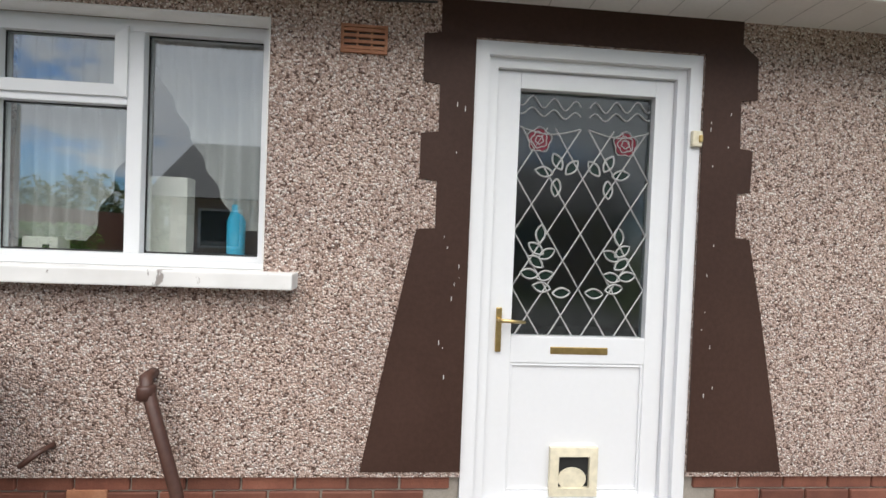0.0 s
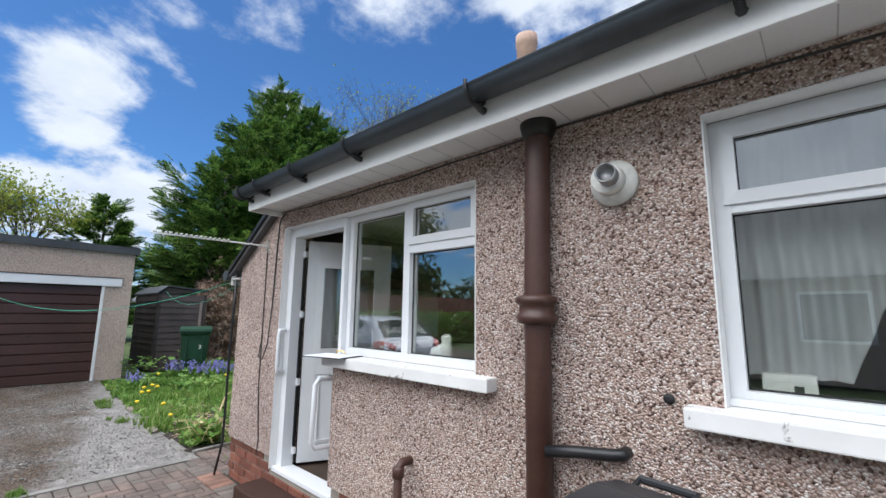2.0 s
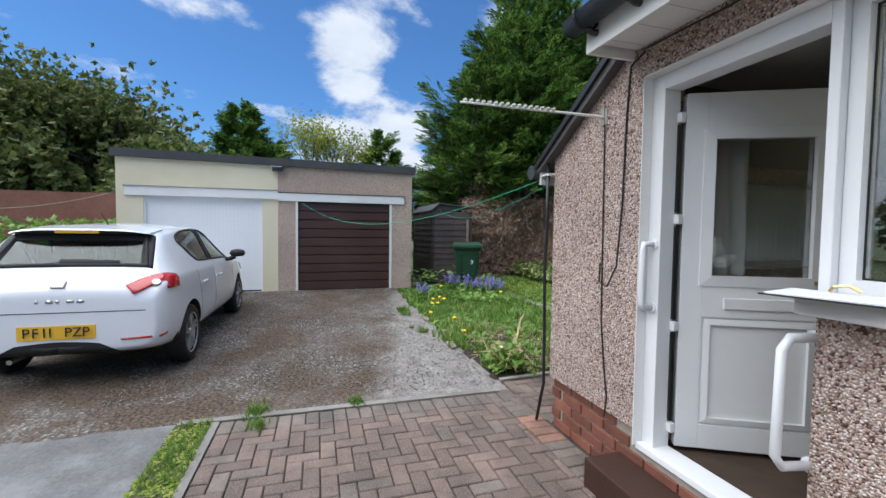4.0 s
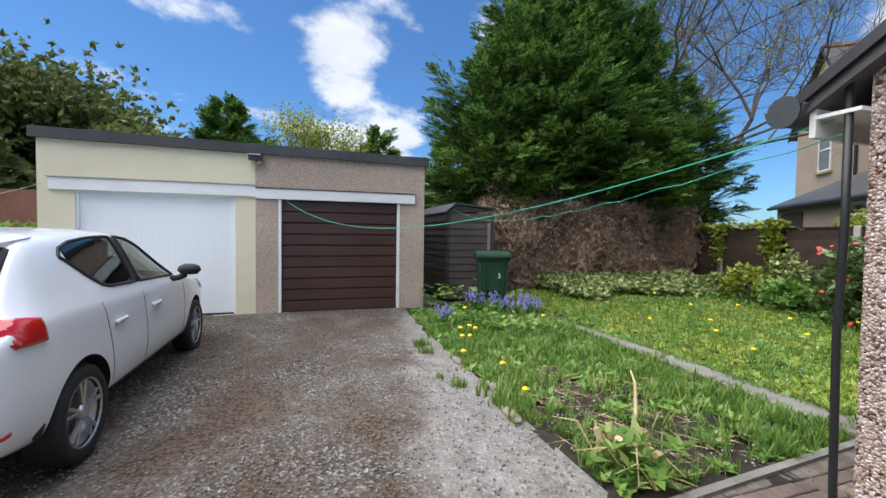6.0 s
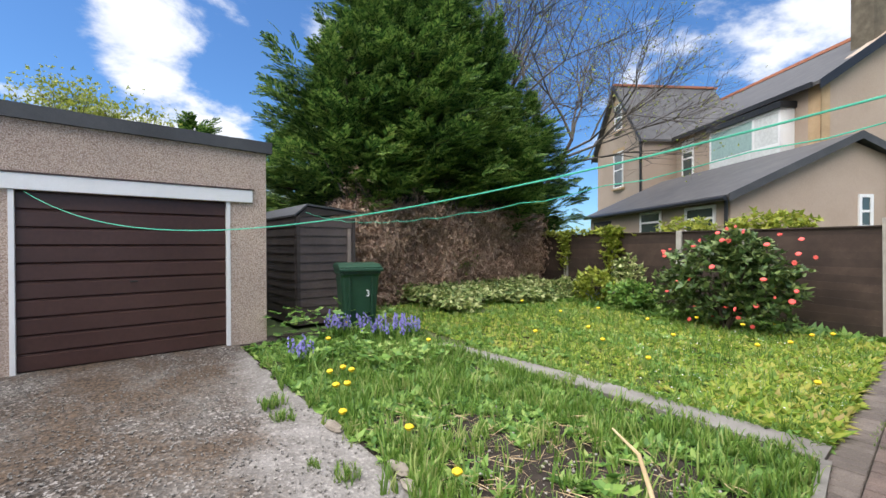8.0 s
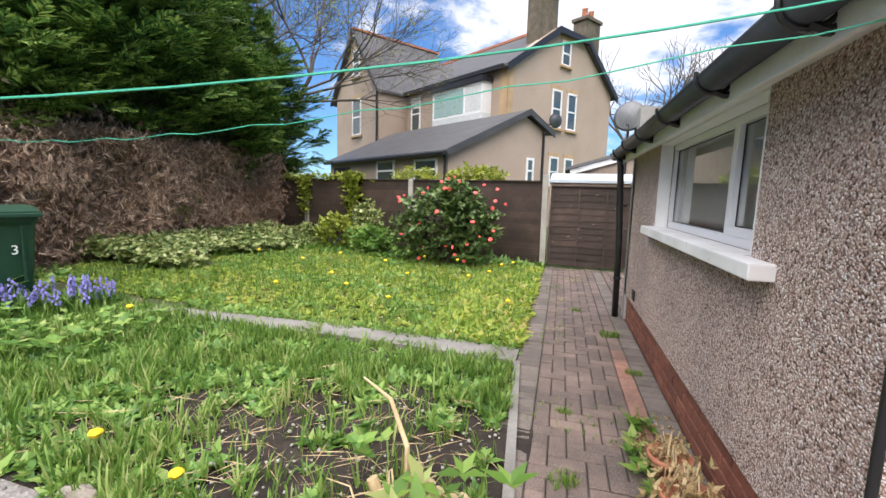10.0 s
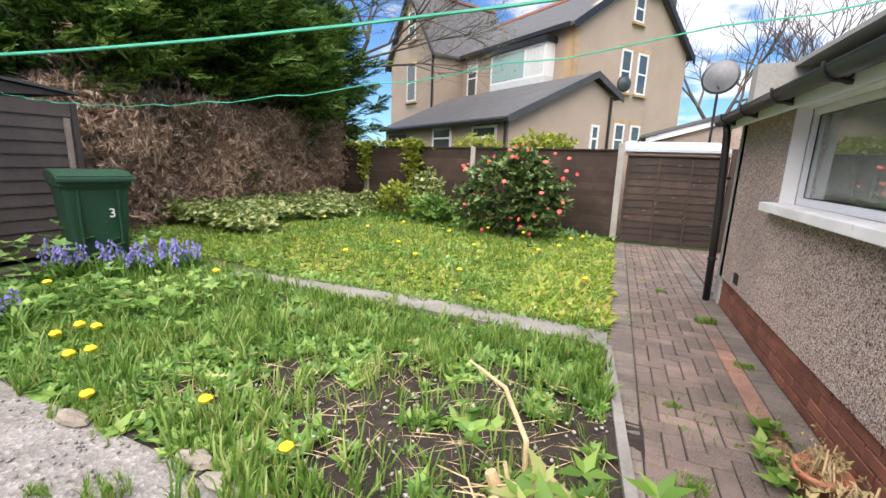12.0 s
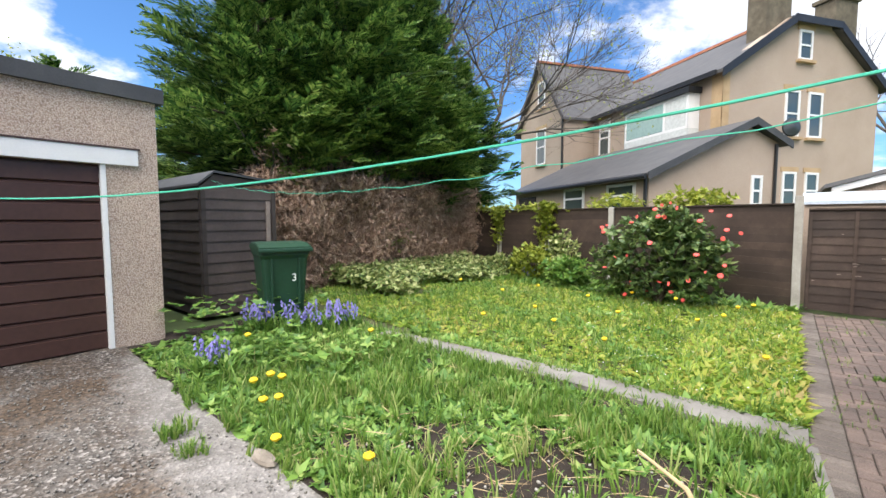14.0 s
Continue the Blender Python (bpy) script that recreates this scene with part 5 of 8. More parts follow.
# ---- wheeled bins ----
def wheelie(loc, yaw, mat, name, label, h=1.06, number=False):
    m = Matrix.Translation(loc) @ Matrix.Rotation(yaw, 4, "Z")
    b = thing(name, loc, label, "bin")
    bm = B()
    lo, hi = (0.23, 0.26), (0.29, 0.35)
    prof = [(lo, 0.06), ((0.24, 0.28), 0.3), ((0.275, 0.33), 0.86), (hi, 0.90), ((0.30, 0.36), 0.905), ((0.30, 0.36), 0.95)]
    rings = []
    for (wx, wy), z in prof:
        r = []
        for sx, sy in ((-1, -1), (1, -1), (1, 1), (-1, 1)):
            for q in range(4):
                a = math.atan2(sy, sx) - math.pi / 4 + q * math.pi / 6
                r.append(bm.verts.new(m @ Vector((sx * (wx - .05) + .05 * math.cos(a), sy * (wy - .05) + .05 * math.sin(a), z * h / 1.06))))
        rings.append(r)
    for r0, r1 in zip(rings, rings[1:]):
        for k in range(16):
            bm.faces.new((r0[k], r0[(k + 1) % 16], r1[(k + 1) % 16], r1[k]))
    bm.faces.new(rings[0][::-1])
    bm.faces.new(rings[-1])
    part("body", bm, mat, b)
    bm = B()
    k = h / 1.06
    prism(bm, [m @ Vector(p) for p in ((-.31, -.40, .95 * k), (-.31, -.40, 1.0 * k), (-.31, -.2, 1.045 * k), (-.31, .2, 1.055 * k), (-.31, .37, 1.02 * k), (-.31, .37, .95 * k))], m.to_3x3() @ Vector((.62, 0, 0)))
    bmesh.ops.bevel(bm, geom=bm.edges[:], offset=0.012, segments=2, affect="EDGES")
    part("lid", bm, mat, b)
    part("front_rim", boxed(-.315, .315, -.42, -.36, .945 * k, .985 * k, 0.01, m), mat, b)
    for s in (-1, 1):
        hx = s * 0.17
        part("handle", tube(B(), [m @ Vector(p) for p in ((hx - .09, .36, 1.0 * k), (hx - .09, .43, 1.02 * k), (hx + .09, .43, 1.02 * k), (hx + .09, .36, 1.0 * k))], 0.014, 8), mat, b)
        part("wheel", tube(B(), [m @ Vector((s * .22, .30, .10)), m @ Vector((s * .27, .30, .10))], 0.10, 16), M_RUBBER, b)
        part("front_ridge", boxed(s * .16 - .012, s * .16 + .012, -.345, -.30, .30, .86, 0.006, m), mat, b)
    return b, m


gbin, gm = wheelie((-12.15, 3.40, gh(-12, 3) + 0.0), radians(72), M_BIN, "wheelie_bin", "dark green wheelie bin with a small white number three")
M_NUM = surface("white sticker", (.7, .7, .68), (.78, .78, .76), (.82, .82, .8), 3, 20, .6, 0)
cu = bpy.data.curves.new("number", "FONT")
cu.body, cu.size, cu.extrude, cu.align_x = "3", 0.13, 0.001, "CENTER"
_t = bpy.data.objects.new("tmp", cu)
scene.collection.objects.link(_t)
bpy.context.view_layer.update()
_me = bpy.data.meshes.new_from_object(_t)
bpy.data.objects.remove(_t)
bm = B()
bm.from_mesh(_me)
bmesh.ops.transform(bm, matrix=gm @ Matrix.Translation((0.10, -0.338, 0.58)) @ Matrix.Rotation(radians(86), 4, "X"), verts=bm.verts)
part("number", bm, M_NUM, gbin, "white number three")
wheelie((-1.84, 1.20, 0.0), radians(-8), M_GREY_BIN, "wheelie_bin", "dark grey wheelie bin against the pebbledash wall", 1.02)

# ---- fence at the end of the garden ----
def fence_panel(f, a, b, z0, z1, n=13, top=True, seed=1):
    """An overlap panel: wavy horizontal boards between battens."""
    a, b = Vector(a), Vector(b)
    d = (b - a).normalized()
    s = Vector((d.y, -d.x, 0))
    r = random.Random(seed)
    ln = (b - a).length
    for k in range(n):
        zz = z0 + (z1 - z0) * k / n
        h = (z1 - z0) / n * 1.35
        bm = B()
        ph = r.uniform(0, 6)
        pr = []
        m = 8
        for i in range(m + 1):
            t = i / m
            w = 0.010 * math.sin(t * 7 + ph) + r.uniform(-.004, .004)
            c = a + d * ln * t
            pr.append([c + s * o + Vector((0, 0, z)) for o, z in ((0.026, zz + w), (0.014, zz + w), (0.002, zz + h + w), (0.012, zz + h + w))])
        vs = [[bm.verts.new(p) for p in row] for row in pr]
        for r0, r1 in zip(vs, vs[1:]):
            for q in range(4):
                bm.faces.new((r0[q], r0[(q + 1) % 4], r1[(q + 1) % 4], r1[q]))
        bm.faces.new(vs[0])
        bm.faces.new(vs[-1][::-1])
        part("board", bm, M_FENCE, f)
    for t in (0.02, 0.34, 0.66, 0.98):
        c = a + d * ln * t
        bm = B()
        prism(bm, [c + s * 0.03 - d * .018 + Vector((0, 0, z0)), c + s * 0.03 + d * .018 + Vector((0, 0, z0)), c + s * 0.03 + d * .018 + Vector((0, 0, z1)), c + s * 0.03 - d * .018 + Vector((0, 0, z1))], s * 0.016)
        part("batten", bm, M_FENCE, f)
    if top:
        bm = B()
        prism(bm, [a - s * .03 + Vector((0, 0, z1 + .03)), b - s * .03 + Vector((0, 0, z1 + .03)), b + s * .05 + Vector((0, 0, z1 + .03)), a + s * .05 + Vector((0, 0, z1 + .03))], (0, 0, 0.022))
        part("capping", bm, M_FENCE, f)
    return f


FA, FB = Vector((-6.95, 9.15, 0)), Vector((-14.4, 10.6, 0))
fd = (FB - FA).normalized()
posts = [FA + fd * t for t in (0.0, 1.9, 3.1, 4.72, 6.3, 7.55)]
garden_fence = thing("garden_fence", FA, "dark brown overlapped timber fence between concrete posts", "fence")
for i, (a, b) in enumerate(zip(posts, posts[1:])):
    fence_panel(garden_fence, a + fd * .06, b - fd * .06, 0.05, 1.66, 13, True, i + 3)
for i, p in enumerate(posts):
    lean = Vector((-.02, 0, 0)) if i == 0 else Vector((0, 0, 0))
    bm = B()
    prism(bm, [p + Vector(q) for q in ((-.055, -.055, -.1), (.055, -.055, -.1), (.055, .055, -.1), (-.055, .055, -.1))], lean + Vector((0, 0, 1.92 if i in (0, 3) else 1.82)))
    bmesh.ops.bevel(bm, geom=bm.edges[:], offset=0.008, segments=1, affect="EDGES")
    part("post", bm, M_POST, garden_fence, "weathered concrete post")
gate = thing("garden_gate", (-6.0, 9.12, 0.05), "dark brown boarded side gate, closed, with pale flecks", "gate")
fence_panel(gate, (-6.85, 9.14, 0), (-5.28, 9.10, 0), 0.06, 1.57, 12, True, 21)
rng = random.Random(31)
for k in range(16):
    x, z = rng.uniform(-6.8, -5.4), rng.uniform(.4, 1.5)
    part("pale_fleck", boxed(x, x + rng.uniform(.02, .07), 9.062, 9.066, z, z + 0.008), M_WORN, gate)
solid("gate_post", boxed(-5.26, -5.16, 9.05, 9.15, -0.1, 1.75, 0.008), M_FENCE, "dark timber gate post", "gate post")
solid("wall_beyond", boxed(-5.1, -2.0, 9.4, 9.6, 0, 1.7), M_DASH, "pebbledash wall beyond the side gate", "wall", kind="structure")

# ---- the tall house beyond the fence ----
NU, NV = Vector((-.82, .572, 0)), Vector((.572, .82, 0))
NA = Vector((-10.30, 14.05, 0))
NE = Vector((-9.13, 18.99, 0))


def at(o, u, v, z):
    return o + NU * u + NV * v + Vector((0, 0, z))


next_house = thing("house", NE, "tall buff rendered house with slate roofs behind the fence", "house")


def plank(name, o, u0, u1, v0, v1, z0, z1, mat, parent, label="", bev=0.0):
    bm = B()
    m = Matrix(((NU.x, NV.x, 0, o.x), (NU.y, NV.y, 0, o.y), (0, 0, 1, 0), (0, 0, 0, 1)))
    box(bm, u0, u1, v0, v1, z0, z1, bev, m)
    bmesh.ops.recalc_face_normals(bm, faces=bm.faces)
    return part(name, bm, mat, parent, label)


def hull(name, pts, d, mat, parent, label=""):
    return part(name, prism(B(), pts, d), mat, parent, label)


M_NEXT_GLASS = Mat("house window glass")
M_NEXT_GLASS.set(Base_Color=(0.055, 0.075, 0.075), Roughness=0.04, Specular_IOR_Level=0.9)
M_NEXT_GLASS = M_NEXT_GLASS.m
M_BLIND = surface("pale blind", (.55, .57, .55), (.62, .64, .62), (.68, .7, .68), 1, 10, .8, 0)


def nwin(o, along, a0, a1, z0, z1, off, bars, sill=True, blind=0.0):
    """A white framed window on a wall of the house. along 'v': the gable side; 'u': the garden side."""
    w = part("window", B(), M_WHITE, next_house)

    def pl(nm, a, b, c, d, n0, n1, mat):
        if along == "v":
            return plank(nm, o, n0, n1, a, b, c, d, mat, w)
        return plank(nm, o, a, b, n0, n1, c, d, mat, w)
    t = 0.09
    pl("frame", a0, a0 + t, z0, z1, off - .03, off + .03, M_WHITE)
    pl("frame", a1 - t, a1, z0, z1, off - .03, off + .03, M_WHITE)
    pl("frame", a0 + t, a1 - t, z0, z0 + t, off - .03, off + .03, M_WHITE)
    pl("frame", a0 + t, a1 - t, z1 - t, z1, off - .03, off + .03, M_WHITE)
    for f in bars:
        zz = z0 + (z1 - z0) * f
        pl("glazing_bar", a0 + t, a1 - t, zz - .035, zz + .035, off - .028, off + .02, M_WHITE)
    pl("pane", a0 + t, a1 - t, z0 + t, z1 - t, off + 0.0, off + .015, M_NEXT_GLASS)
    if blind:
        pl("blind", a0 + t, a1 - t, z1 - t - (z1 - z0) * blind, z1 - t, off - .004, off - .001, M_BLIND)
    if sill:
        pl("sill", a0 - .1, a1 + .1, z0 - .1, z0, off - .12, off + .03, M_STONE_TRIM)
        pl("head", a0 - .1, a1 + .1, z1, z1 + .18, off - .02, off + .03, M_STONE_TRIM)
    return w


EZ = 6.95
# main block: gable side along v, garden side along u
GV = 8.2
hull("gable_wall", [at(NE, 0, 0, -.2), at(NE, 0, GV, -.2), at(NE, 0, GV, EZ), at(NE, 0, 5.6, 9.1), at(NE, 0, 3.1, 9.1), at(NE, 0, 0, EZ)], NU * 0.35, M_RENDER_NEXT, next_house)
plank("garden_wall", NE, 0.35, 12.5, 0, 0.35, -.2, EZ, M_RENDER_NEXT, next_house)
plank("far_wall", NE, 0.35, 12.5, GV - .35, GV, -.2, EZ, M_RENDER_NEXT, next_house)
plank("quoin", NE, -0.03, 0.42, -0.03, 0.0, 0, EZ, M_STONE_TRIM, next_house)
plank("quoin", NE, -0.03, 0.0, -0.03, 0.30, 0, EZ, M_STONE_TRIM, next_house)
RZ = 9.75
for v0, v1, z0, z1 in ((-0.3, 4.3, EZ - .12, RZ), (GV + .3, 4.3, EZ - .12, RZ)):
    kn = 3.1 if v0 < 1 else 5.5
    hull("roof_slope", [at(NE, -0.25, v0, z0), at(NE, 12.6, v0, z0), at(NE, 12.6, v1, z1), at(NE, 1.5, v1, z1), at(NE, -0.25, kn, z0 + (z1 - z0) * (kn - v0) / (v1 - v0))], Vector((0, 0, -0.12)), M_SLATE, next_house)
hull("roof_hip", [at(NE, -0.25, 3.1, 9.10), at(NE, -0.25, 5.5, 9.10), at(NE, 1.5, 4.3, RZ)], Vector((0, 0, -0.1)), M_SLATE, next_house)
hull("bargeboard", [at(NE, -0.28, 3.05, 8.86), at(NE, -0.28, 5.55, 8.86), at(NE, -0.28, 5.55, 9.12), at(NE, -0.28, 3.05, 9.12)], NU * 0.05, M_BLACK, next_house)
for a, b in ((-0.3, 3.1), (GV + .3, 5.5)):
    hull("bargeboard", [at(NE, -0.28, a, EZ - .42), at(NE, -0.28, b, 8.80), at(NE, -0.28, b, 9.12), at(NE, -0.28, a, EZ - .10)], NU * 0.05, M_BLACK, next_house)
plank("ridge_tiles", NE, 1.5, 12.6, 4.2, 4.4, RZ - .03, RZ + .10, M_TERRACOTTA, next_house, "red ridge tiles")
plank("fascia", NE, 0.0, 7.4, -0.38, -0.30, EZ - .28, EZ - .10, M_BLACK, next_house)
M_CH = surface("sooty brown chimney stone", (.06, .05, .034), (.12, .10, .068), (.20, .165, .115), 3, 30, .9, .4)
for u0, v0, h in ((0.15, 2.1, 10.45), (0.15, 5.7, 10.25)):
    c = part("chimney", B(), M_RENDER_NEXT, next_house)
    plank("shaft", NE, u0, u0 + 0.75, v0, v0 + 1.25, 8.0, h, M_CH, c)
    plank("cap", NE, u0 - .08, u0 + .83, v0 - .08, v0 + 1.33, h, h + 0.15, M_CH, c)
    for q in (0.3, 0.85):
        p = at(NE, u0 + .37, v0 + q + .05, h + .15)
        part("pot", lathe(B(), [(0.17, 0), (0.15, 0.1), (0.13, 0.45), (0.16, 0.5)], p, 12), M_TERRACOTTA, c, smooth=True)
# gable windows
nwin(NE, "v", 3.05, 3.80, 4.66, 6.43, -0.02, (.5,))
nwin(NE, "v", 4.25, 5.02, 4.66, 6.43, -0.02, (.5,))
nwin(NE, "v", 3.10, 3.82, 1.9, 3.33, -0.02, (.5,))
nwin(NE, "v", 4.30, 5.02, 1.9, 3.33, -0.02, (.5,))
nwin(NE, "v", 3.6, 4.3, 7.58, 8.71, -0.02, (.5,))
dish = part("satellite_dish", lathe(B(), [(0.02, 0.10), (0.2, 0.06), (0.33, -0.02), (0.34, -0.02), (0.2, 0.045), (0.02, 0.085)], m=Matrix.Translation(at(NE, -0.45, 2.85, 4.9)) @ Matrix.Rotation(radians(90), 4, "X") @ Matrix.Rotation(radians(35), 4, "Y"), seg=18), M_GUTTER, next_house, smooth=True)
part("arm", tube(B(), [at(NE, 0, 2.85, 4.75), at(NE, -0.3, 2.85, 4.75), at(NE, -0.4, 2.85, 4.9)], 0.03, 6), M_GUTTER, dish)
# garden side windows: a box bay, a sash, pipes
bay = part("bay_window", B(), M_WHITE, next_house)
plank("bay_base", NE, 0.95, 4.45, -0.55, 0.0, 4.70, 4.98, M_BLIND, bay)
plank("bay_roof", NE, 0.85, 4.55, -0.65, 0.0, 6.30, 6.52, M_BLACK, bay)
for u in (0.95, 2.1, 4.36):
    plank("bay_post", NE, u, u + .09, -0.55, -0.46, 4.98, 6.30, M_WHITE, bay)
for z in (4.98, 6.2):
    plank("bay_rail", NE, 0.95, 4.45, -0.55, -0.46, z, z + .1, M_WHITE, bay)
plank("pane", NE, 2.19, 4.36, -0.52, -0.5, 5.08, 6.2, M_NEXT_GLASS, bay)
plank("pane", NE, 1.04, 2.1, -0.52, -0.5, 5.08, 6.2, M_BLIND, bay, "white blind behind glass")
plank("blind", NE, 2.19, 4.36, -0.53, -0.521, 5.10, 6.2, surface("pale green blind", (.26, .38, .36), (.30, .43, .40), (.34, .47, .44), 1, 10, .6, 0), bay)
plank("bay_cheek", NE, 0.95, 1.04, -0.46, 0.0, 4.98, 6.3, M_WHITE, bay)
nwin(NE, "u", 6.2, 7.05, 4.76, 6.6, -0.02, (.5,), True, .3)
part("downpipe", tube(B(), [at(NE, 5.0, -0.06, 6.7), at(NE, 5.0, -0.06, 3.5)], 0.06, 8), M_POST, next_house)
# cross wing with its own gable
WV = -1.8
wing_pts = [at(NE, 7.55, WV, -.2), at(NE, 12.6, WV, -.2), at(NE, 12.6, WV, 7.2), at(NE, 10.15, WV, 10.35), at(NE, 7.55, WV, 7.0)]
hull("wing_gable", wing_pts, NV * 0.35, M_RENDER_NEXT, next_house)
plank("wing_wall", NE, 7.55, 7.9, WV + .35, 0.0, -.2, 7.0, M_RENDER_NEXT, next_house)
hull("wing_roof", [at(NE, 7.35, WV - .25, 6.8), at(NE, 7.35, 4.0, 6.8), at(NE, 10.15, 4.0, 10.5), at(NE, 10.15, WV - .25, 10.5)], Vector((0, 0, -.12)), M_SLATE, next_house)
hull("wing_roof", [at(NE, 12.9, WV - .25, 6.8), at(NE, 12.9, 4.0, 6.8), at(NE, 10.15, 4.0, 10.5), at(NE, 10.15, WV - .25, 10.5)], Vector((0, 0, -.12)), M_SLATE, next_house)
hull("bargeboard", [at(NE, 7.30, WV - .28, 6.6), at(NE, 10.15, WV - .28, 10.3), at(NE, 10.15, WV - .28, 10.55), at(NE, 7.30, WV - .28, 6.85)], NV * .05, M_BLACK, next_house)
hull("bargeboard", [at(NE, 12.95, WV - .28, 6.6), at(NE, 10.15, WV - .28, 10.3), at(NE, 10.15, WV - .28, 10.55), at(NE, 12.95, WV - .28, 6.85)], NV * .05, M_BLACK, next_house)
plank("ridge_tiles", NE, 10.05, 10.25, WV - .25, 4.2, 10.48, 10.6, M_TERRACOTTA, next_house)
nwin(NE, "u", 9.6, 10.4, 7.9, 9.4, WV - .02, (.5,))
nwin(NE, "u", 9.45, 10.5, 4.65, 6.7, WV - .02, (.5,))
part("downpipe", tube(B(), [at(NE, 7.65, WV - .06, 6.9), at(NE, 7.65, WV - .06, 3.0)], 0.06, 8), M_BLACK, next_house)
# lean-to across the garden side
annex = thing("annex", NA, "single-storey buff rendered annex with a slate roof", "outbuilding")
hull("end_wall", [at(NA, 0, 0, -.2), at(NA, 0, 5.0, -.2), at(NA, 0, 5.0, 3.95), at(NA, 0, 3.7, 4.42), at(NA, 0, 0, 2.75)], NU * .3, M_RENDER_NEXT, annex)
plank("front_wall", NA, 0.3, 9.0, 0, 0.3, -.2, 2.8, M_RENDER_NEXT, annex)
hull("roof_slope", [at(NA, -0.25, -0.25, 2.72), at(NA, 9.1, -0.25, 2.72), at(NA, 9.1, 3.75, 4.52), at(NA, -0.25, 3.75, 4.52)], Vector((0, 0, .1)), M_SLATE, annex)
hull("roof_slope", [at(NA, -0.25, 5.3, 3.85), at(NA, 1.6, 5.3, 3.85), at(NA, 1.6, 3.75, 4.52), at(NA, -0.25, 3.75, 4.52)], Vector((0, 0, .1)), M_SLATE, annex)
hull("bargeboard", [at(NA, -0.27, -0.25, 2.62), at(NA, -0.27, 3.75, 4.42), at(NA, -0.27, 3.75, 4.65), at(NA, -0.27, -0.25, 2.85)], NU * .04, M_FELT, annex)
hull("bargeboard", [at(NA, -0.27, 5.3, 3.75), at(NA, -0.27, 3.75, 4.42), at(NA, -0.27, 3.75, 4.65), at(NA, -0.27, 5.3, 3.98)], NU * .04, M_FELT, annex)
part("gutter", tube(B(), [at(NA, -0.2, -0.32, 2.72), at(NA, 9.0, -0.32, 2.72)], 0.07, 8), M_BLACK, annex)
part("downpipe", tube(B(), [at(NA, 0.05, -0.1, 2.7), at(NA, 0.05, -0.1, 0)], 0.05, 8), M_BLACK, annex)
part("downpipe", tube(B(), [at(NA, -0.06, 4.85, 3.9), at(NA, -0.06, 4.85, 0)], 0.05, 8), M_BLACK, annex)
_keep = next_house
next_house = annex
nwin(NA, "u", 0.55, 1.9, 1.6, 2.62, -0.02, (.62,), False)
nwin(NA, "u", 3.2, 4.55, 1.6, 2.66, -0.02, (.62,), False)
nwin(NA, "v", 3.9, 4.35, 1.9, 2.88, -0.02, (.5,), False)
next_house = _keep
plank("porch_door", NA, 6.9, 8.6, -0.03, 0, 0, 2.5, M_FENCE, annex)

# low roof and dish beyond the side gate
ob2 = thing("outbuilding", (-4.5, 12, 0), "low rendered outbuilding with a white verge beyond the gate", "outbuilding")
part("wall", prism(B(), [(-6.35, 11.2, 0), (-2, 11.2, 0), (-2, 11.2, 2.6), (-4.6, 11.2, 2.55), (-6.3, 11.2, 2.0)], (0, 4, 0)), M_DASH_GARAGE, ob2)
part("verge", prism(B(), [(-6.5, 11.1, 1.93), (-4.5, 11.1, 2.52), (-4.5, 11.1, 2.64), (-6.5, 11.1, 2.05)], (0, 0.08, 0)), M_WHITE, ob2)
part("roof", prism(B(), [(-6.6, 11.05, 2.03), (-4.5, 11.05, 2.65), (-4.5, 11.05, 2.72), (-6.6, 11.05, 2.10)], (0, 4.3, 0)), M_SLATE, ob2)
cv = solid("car_port_sheet", prism(B(), [(-6.9, 9.7, 1.70), (-5.15, 9.7, 1.70), (-5.15, 10.9, 1.90), (-6.9, 10.9, 1.90)], (0, 0, 0.05)), surface("pale blue-grey sheet", (.42, .48, .55), (.50, .56, .62), (.58, .63, .68), 1, 20, .4, 0), "pale grey corrugated lean-to roof beyond the gate", "roof sheet")
solid("sheet_wall", boxed(-6.9, -5.2, 9.75, 9.8, 0, 1.70), M_RENDER_NEXT, "rendered wall under the pale roof sheet", "wall", kind="structure")
sd = thing("satellite_dish", (-5.25, 11.0, 2.9), "grey mesh satellite dish on a short mast", "satellite dish")
part("bowl", lathe(B(), [(0.02, 0.10), (0.2, 0.06), (0.33, -0.03), (0.34, -0.03), (0.2, 0.045), (0.02, 0.085)], m=Matrix.Translation((-5.32, 10.9, 3.22)) @ Matrix.Rotation(radians(80), 4, "X") @ Matrix.Rotation(radians(-20), 4, "Y"), seg=22), surface("grey dish", (.12, .125, .13), (.16, .165, .17), (.20, .205, .21), 2, 20, .6, 0), sd, smooth=True)
part("mast", tube(B(), [(-5.3, 11.05, 0), (-5.3, 11.05, 3.1), (-5.32, 10.98, 3.2)], 0.025, 8), M_BLACK, sd)
part("feed_arm", tube(B(), [(-5.32, 10.85, 3.0), (-5.4, 10.55, 2.98)], 0.015, 6), M_BLACK, sd)

